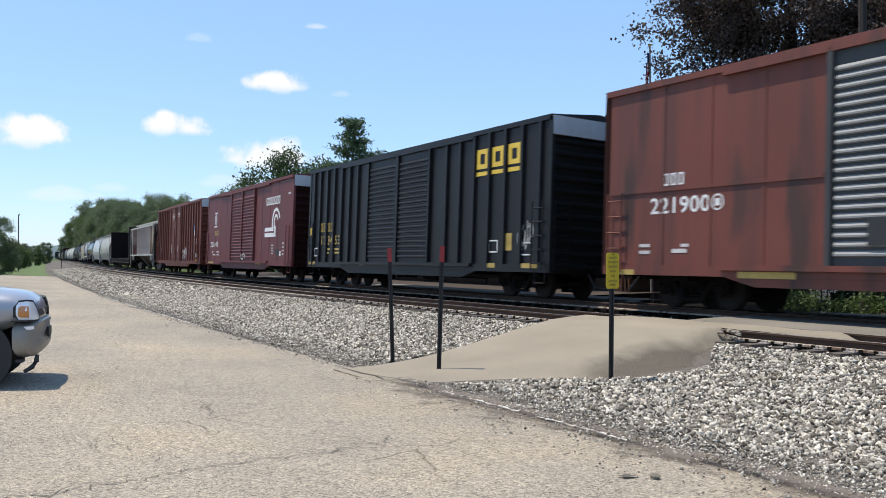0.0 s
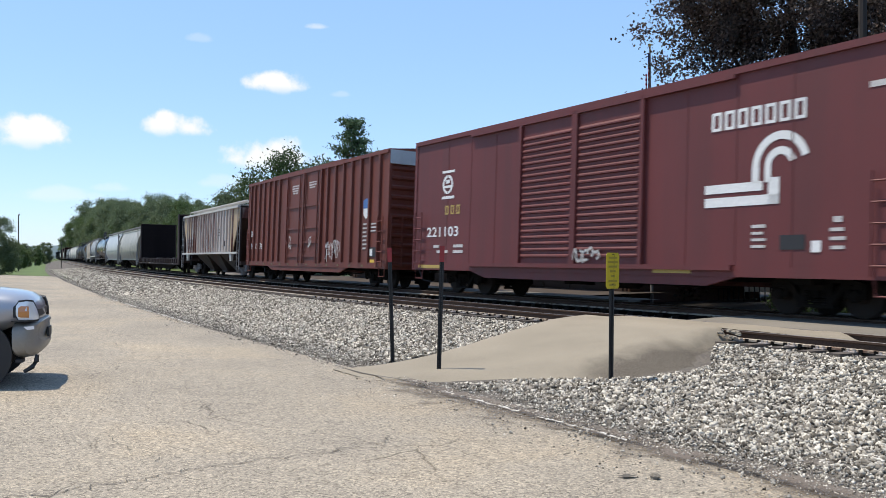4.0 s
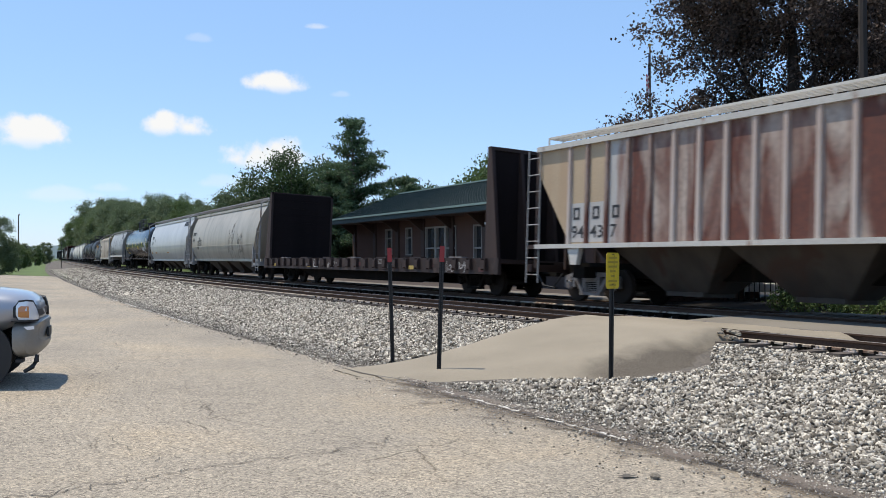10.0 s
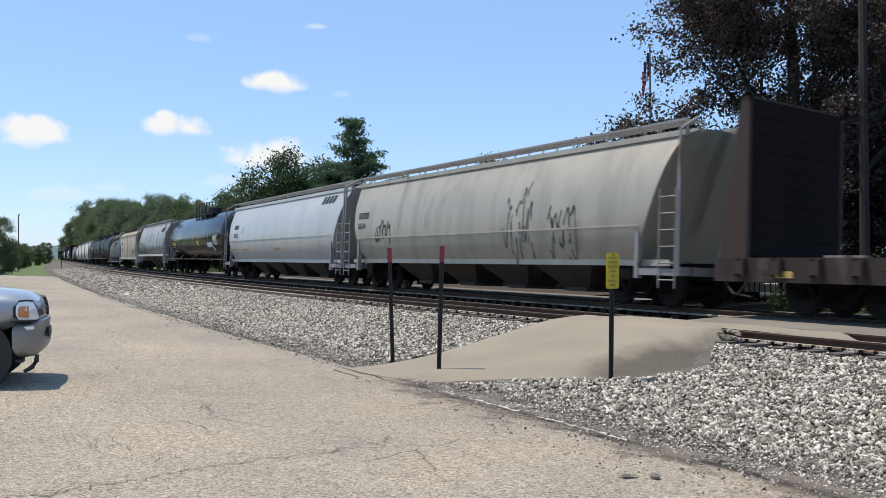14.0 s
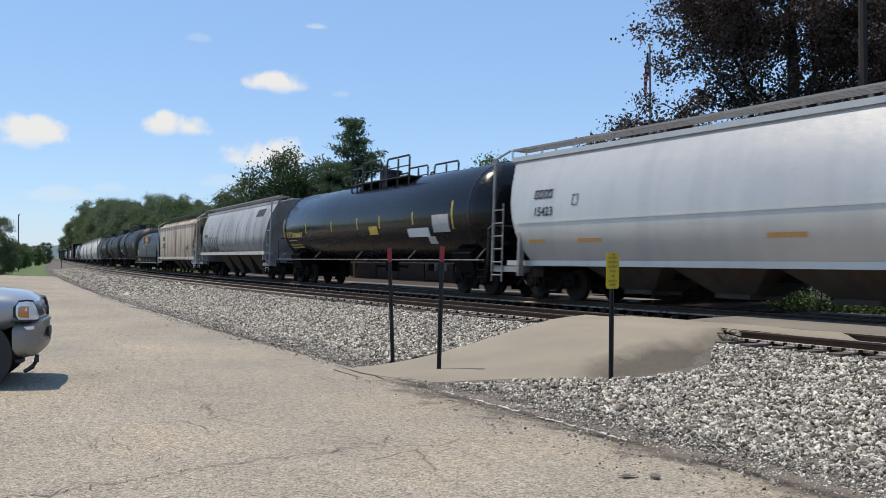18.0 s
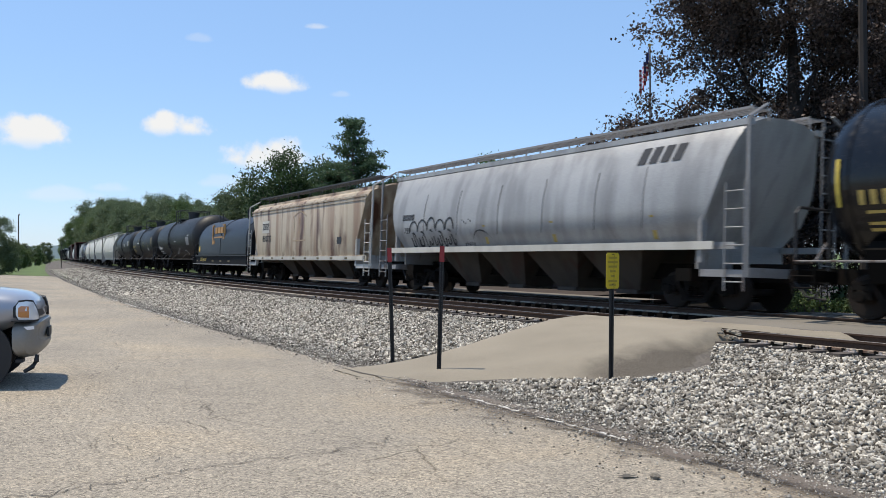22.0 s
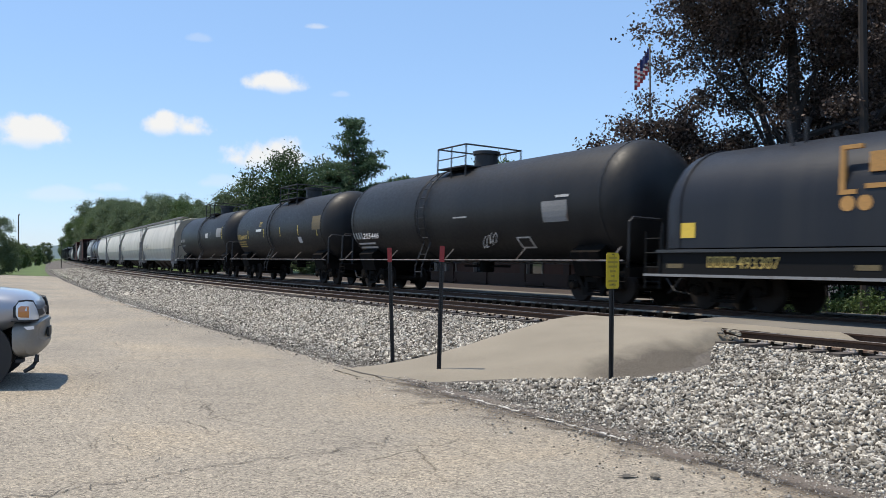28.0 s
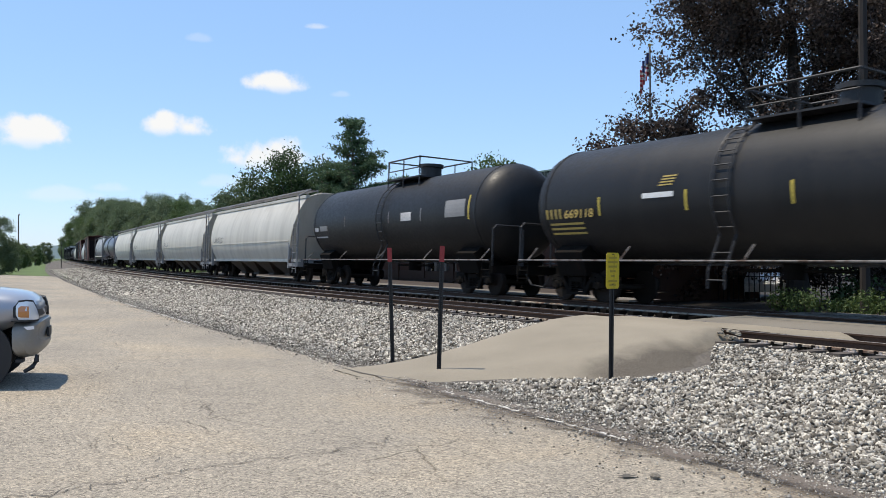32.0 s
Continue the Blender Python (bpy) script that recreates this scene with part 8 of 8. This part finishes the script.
# shrubs and tall grass by the path
for i in range(12):
    rr2 = random.Random(200 + i)
    s, w = 7.0 + i * 0.85, -5.4 - rr2.uniform(0, 0.8)
    p = on_line(s, w, -0.12)
    r = rr2.uniform(0.28, 0.5)
    shrub = thing("shrub", pose(p.x, p.y, p.z), "low green shrub in the bed by the path", "shrub", "shrubs by the path")
    nr = np.random.default_rng(300 + i)
    u = nr.normal(size=(700, 3))
    u /= np.linalg.norm(u, axis=1)[:, None]
    c = u * (nr.random((700, 1)) ** 0.4) * np.array([r, r * 1.2, r * 0.85]) * (1 + 0.25 * np.sin(u[:, :1] * 5)) + np.array([0, 0, r * 0.7])
    part("foliage", leaf_mesh("foliage", c, 0.04 * nr.uniform(0.6, 1.4, 700), M_LEAFG if i % 3 else M_LEAFD, 400 + i), None, shrub)
    part("stems", Build().tube([(0, 0, -0.15), (0.03, 0, r * 0.8)], 0.02, 5).tube([(0, 0, -0.15), (-0.1, 0.08, r * 0.7)], 0.015, 5), M_BARK, shrub)
# dark bushes added to stand in for the deep shade behind the path
for i in range(16):
    if 10 <= i <= 13:
        continue
    rr2 = random.Random(900 + i)
    s, w = 3.5 + i * 1.35, -8.0 - rr2.uniform(0, 1.2)
    p = on_line(s, w, -0.3)
    r = rr2.uniform(0.65, 0.9)
    bush = thing("bush", pose(p.x, p.y, p.z), "added dark leafy bush standing in for the tree's shade", "bush", "bushes in the shade")
    nr = np.random.default_rng(950 + i)
    u = nr.normal(size=(900, 3))
    u /= np.linalg.norm(u, axis=1)[:, None]
    c = u * (nr.random((900, 1)) ** 0.4) * np.array([r, r * 1.3, r * 0.85]) * (1 + 0.25 * np.sin(u[:, :1] * 5)) + np.array([0, 0, r * 0.6])
    part("foliage", leaf_mesh("foliage", c, 0.075 * nr.uniform(0.6, 1.4, 900), M_LEAFP if i % 3 else M_LEAFD, 970 + i), None, bush)
    part("stems", Build().tube([(0, 0, -0.3), (0.03, 0, r * 0.8)], 0.03, 5).tube([(0, 0, -0.3), (-0.15, 0.1, r * 0.7)], 0.02, 5), M_BARK, bush)
M_BLADE = leaf_mat("ornamental grass blade", (0.12, 0.17, 0.05), 0.4, 0.3)
for i, (s, w) in enumerate(((9.6, -5.3), (8.6, -5.8), (11.0, -6.2), (9.1, -5.2), (10.3, -5.5), (8.2, -5.4))):
    p = on_line(s, w, -0.12)
    rr2 = random.Random(500 + i)
    b = Build()
    for k in range(160):
        a, r, h = rr2.uniform(0, 6.28), rr2.uniform(0.02, 0.5), rr2.uniform(0.5, 1.05)
        x, y = 0.1 * math.cos(a), 0.1 * math.sin(a)
        n = len(b.v)
        t = Vector((-math.sin(a), math.cos(a), 0)) * 0.009
        q = [Vector((x, y, -0.05)), Vector((x + 0.35 * r * math.cos(a), y + 0.35 * r * math.sin(a), h * 0.65)), Vector((x + r * math.cos(a), y + r * math.sin(a), h))]
        b.v += [tuple(q[0] - t), tuple(q[0] + t), tuple(q[1] + t), tuple(q[1] - t), tuple(q[2])]
        b.f += [(n, n + 1, n + 2, n + 3), (n + 3, n + 2, n + 4)]
    me = b.mesh("grass_clump", M_BLADE)
    ob = new("grass_clump", me)
    ob.matrix_basis = pose(p.x, p.y, p.z)
    tagged(ob, "tall clump of ornamental grass by the path", "grass", "grass clumps")

# ---- flagpole, poles, hills ----
fp = Vector((23.1, 27.6, -0.5))
pole = thing("flagpole", pose(*fp), "tall grey flagpole with a small gold ball", "flagpole")
part("pole", Build().tube([(0, 0, -0.1), (0, 0, 5), (0, 0, 10.7)], [0.07, 0.055, 0.035], 10), M_GALVBAR, pole)
part("finial", Build().disc((0, 0, 10.78), "z", 0.07, 0.06, 12, 0.03), M_GOLD, pole)
M_FRED = surf("red flag cloth", (0.36, 0.05, 0.06), 0.85, vary=0.1)
M_FWHITE = surf("white flag cloth", (0.62, 0.60, 0.60), 0.85, vary=0.1)
M_FBLUE = surf("blue flag cloth", (0.03, 0.045, 0.16), 0.85, vary=0.1)
FLAG = []
flag = thing("flag", pose(fp.x, fp.y, fp.z + 10.65, 0, 0, 129.5), "drooping red, white and blue striped flag", "flag")
BREEZE = ((0, 0.30), (3, 0.15), (6, 0.28), (9, 0.10), (11, 0.22), (13, 0.48), (17, 0.40), (19, 0.42), (21.5, 0.62), (23, 0.55), (25, 0.60), (28, 0.95), (30, 0.70), (32, 0.60))


def panel_pose(k, t):
    """Panel k of the cloth: with more breeze the panels unfold away from the pole."""
    a = float(np.interp(t, [q[0] for q in BREEZE], [q[1] for q in BREEZE])) + 0.06 * math.sin(2.1 * t + k)
    a = min(max(a, 0.06), 0.98)
    turn = math.degrees(math.acos(a)) * (1 if k % 2 else -1)
    return pose(0.11 * a * k, 0.03 * math.sin(1.7 * t + 1.3 * k), -(0.24 - 0.10 * a) * k, 0, 0, turn)


for k in range(6):
    holder = part("flag_panel", Build().box(0.0, 0.12, -0.010, 0.010, -1.00, -0.90), M_FRED, flag)
    holder.matrix_basis = panel_pose(k, 0)
    for j in range(1, 10):
        z1 = -0.10 * j
        part("stripe", Build().box(0.0, 0.12, -0.010, 0.010, z1, z1 + 0.10), M_FBLUE if k < 4 and j < 6 else (M_FRED if j % 2 else M_FWHITE), holder)
    FLAG.append((holder, k))

M_POLEW = surf("weathered utility pole wood", (0.034, 0.027, 0.023), 0.9, vary=0.3, grain=18)
for x, y, h, lbl in ((19.2, 14.6, 12.5, "dark wooden pole standing inside the purple tree"), (-2.45, 120, 7.6, "distant thin wooden utility pole"), (3.6, 170, 4.6, "small distant utility pole by the line")):
    pl = thing("utility_pole", pose(x, y, -0.6), lbl, "utility pole")
    part("pole", Build().tube([(0, 0, -0.2), (0, 0, h)], [0.13 if y < 50 else 0.08, 0.09 if y < 50 else 0.06], 8), M_POLEW, pl)
    if y > 50:
        part("insulator", Build().disc((0.1, 0, h + 0.02), "z", 0.07, 0.1, 8), M_GALVBAR, pl)

# hill colour is blued and paled in place of distance haze
M_HILL = surf("wooded hill, blued for haze", (0.10, 0.14, 0.15), 1.0, vary=0.12, grain=0.05, patch=0.01)
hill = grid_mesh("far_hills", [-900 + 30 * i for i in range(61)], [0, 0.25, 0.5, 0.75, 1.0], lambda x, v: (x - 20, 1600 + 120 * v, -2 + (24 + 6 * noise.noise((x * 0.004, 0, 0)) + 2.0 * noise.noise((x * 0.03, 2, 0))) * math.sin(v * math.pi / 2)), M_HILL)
tagged(hill, "low wooded hills on the horizon, haze put into their colour", "hills", kind="structure")


# ---- the plan brought to metres; what stands beyond the through track is set back like the train ----
BEYOND = ("purple_leaf_tree", "shrub", "bush", "grass_clump", "iron_fence")
for ob in list(scene.objects):
    if ob.parent is None and ob not in (cam, sun):
        kind_name = ob.name.split(".")[0]
        back = kind_name in BEYOND or any(ob == c for c, _ in CARS) or (kind_name == "utility_pole" and ob.location.y < 50)
        ob.matrix_basis = Matrix.Scale(PLAN, 4) @ (SET_BACK if back else Matrix()) @ ob.matrix_basis


def motions():
    """The train rolls past at a steady pace, every car along the through track; the flag stirs."""
    for car, at in CARS:
        rows = []
        for t in range(0, 33):
            m = track_pose(at - SPEED * t)
            rows.append((t, Matrix.Translation((SET_BACK @ m.translation) * PLAN) @ m.to_quaternion().to_matrix().to_4x4()))
        walk(car, rows)
    for wheel in WHEELS:
        walk(wheel, [(f / FPS, pose(*wheel.location, -math.degrees(SPEED * f / FPS / (0.457 * CAR_UNIT)))) for f in range(0, 961, 2)])
    for panel, k in FLAG:
        walk(panel, [(0.5 * i, panel_pose(k, 0.5 * i)) for i in range(65)])


motions()
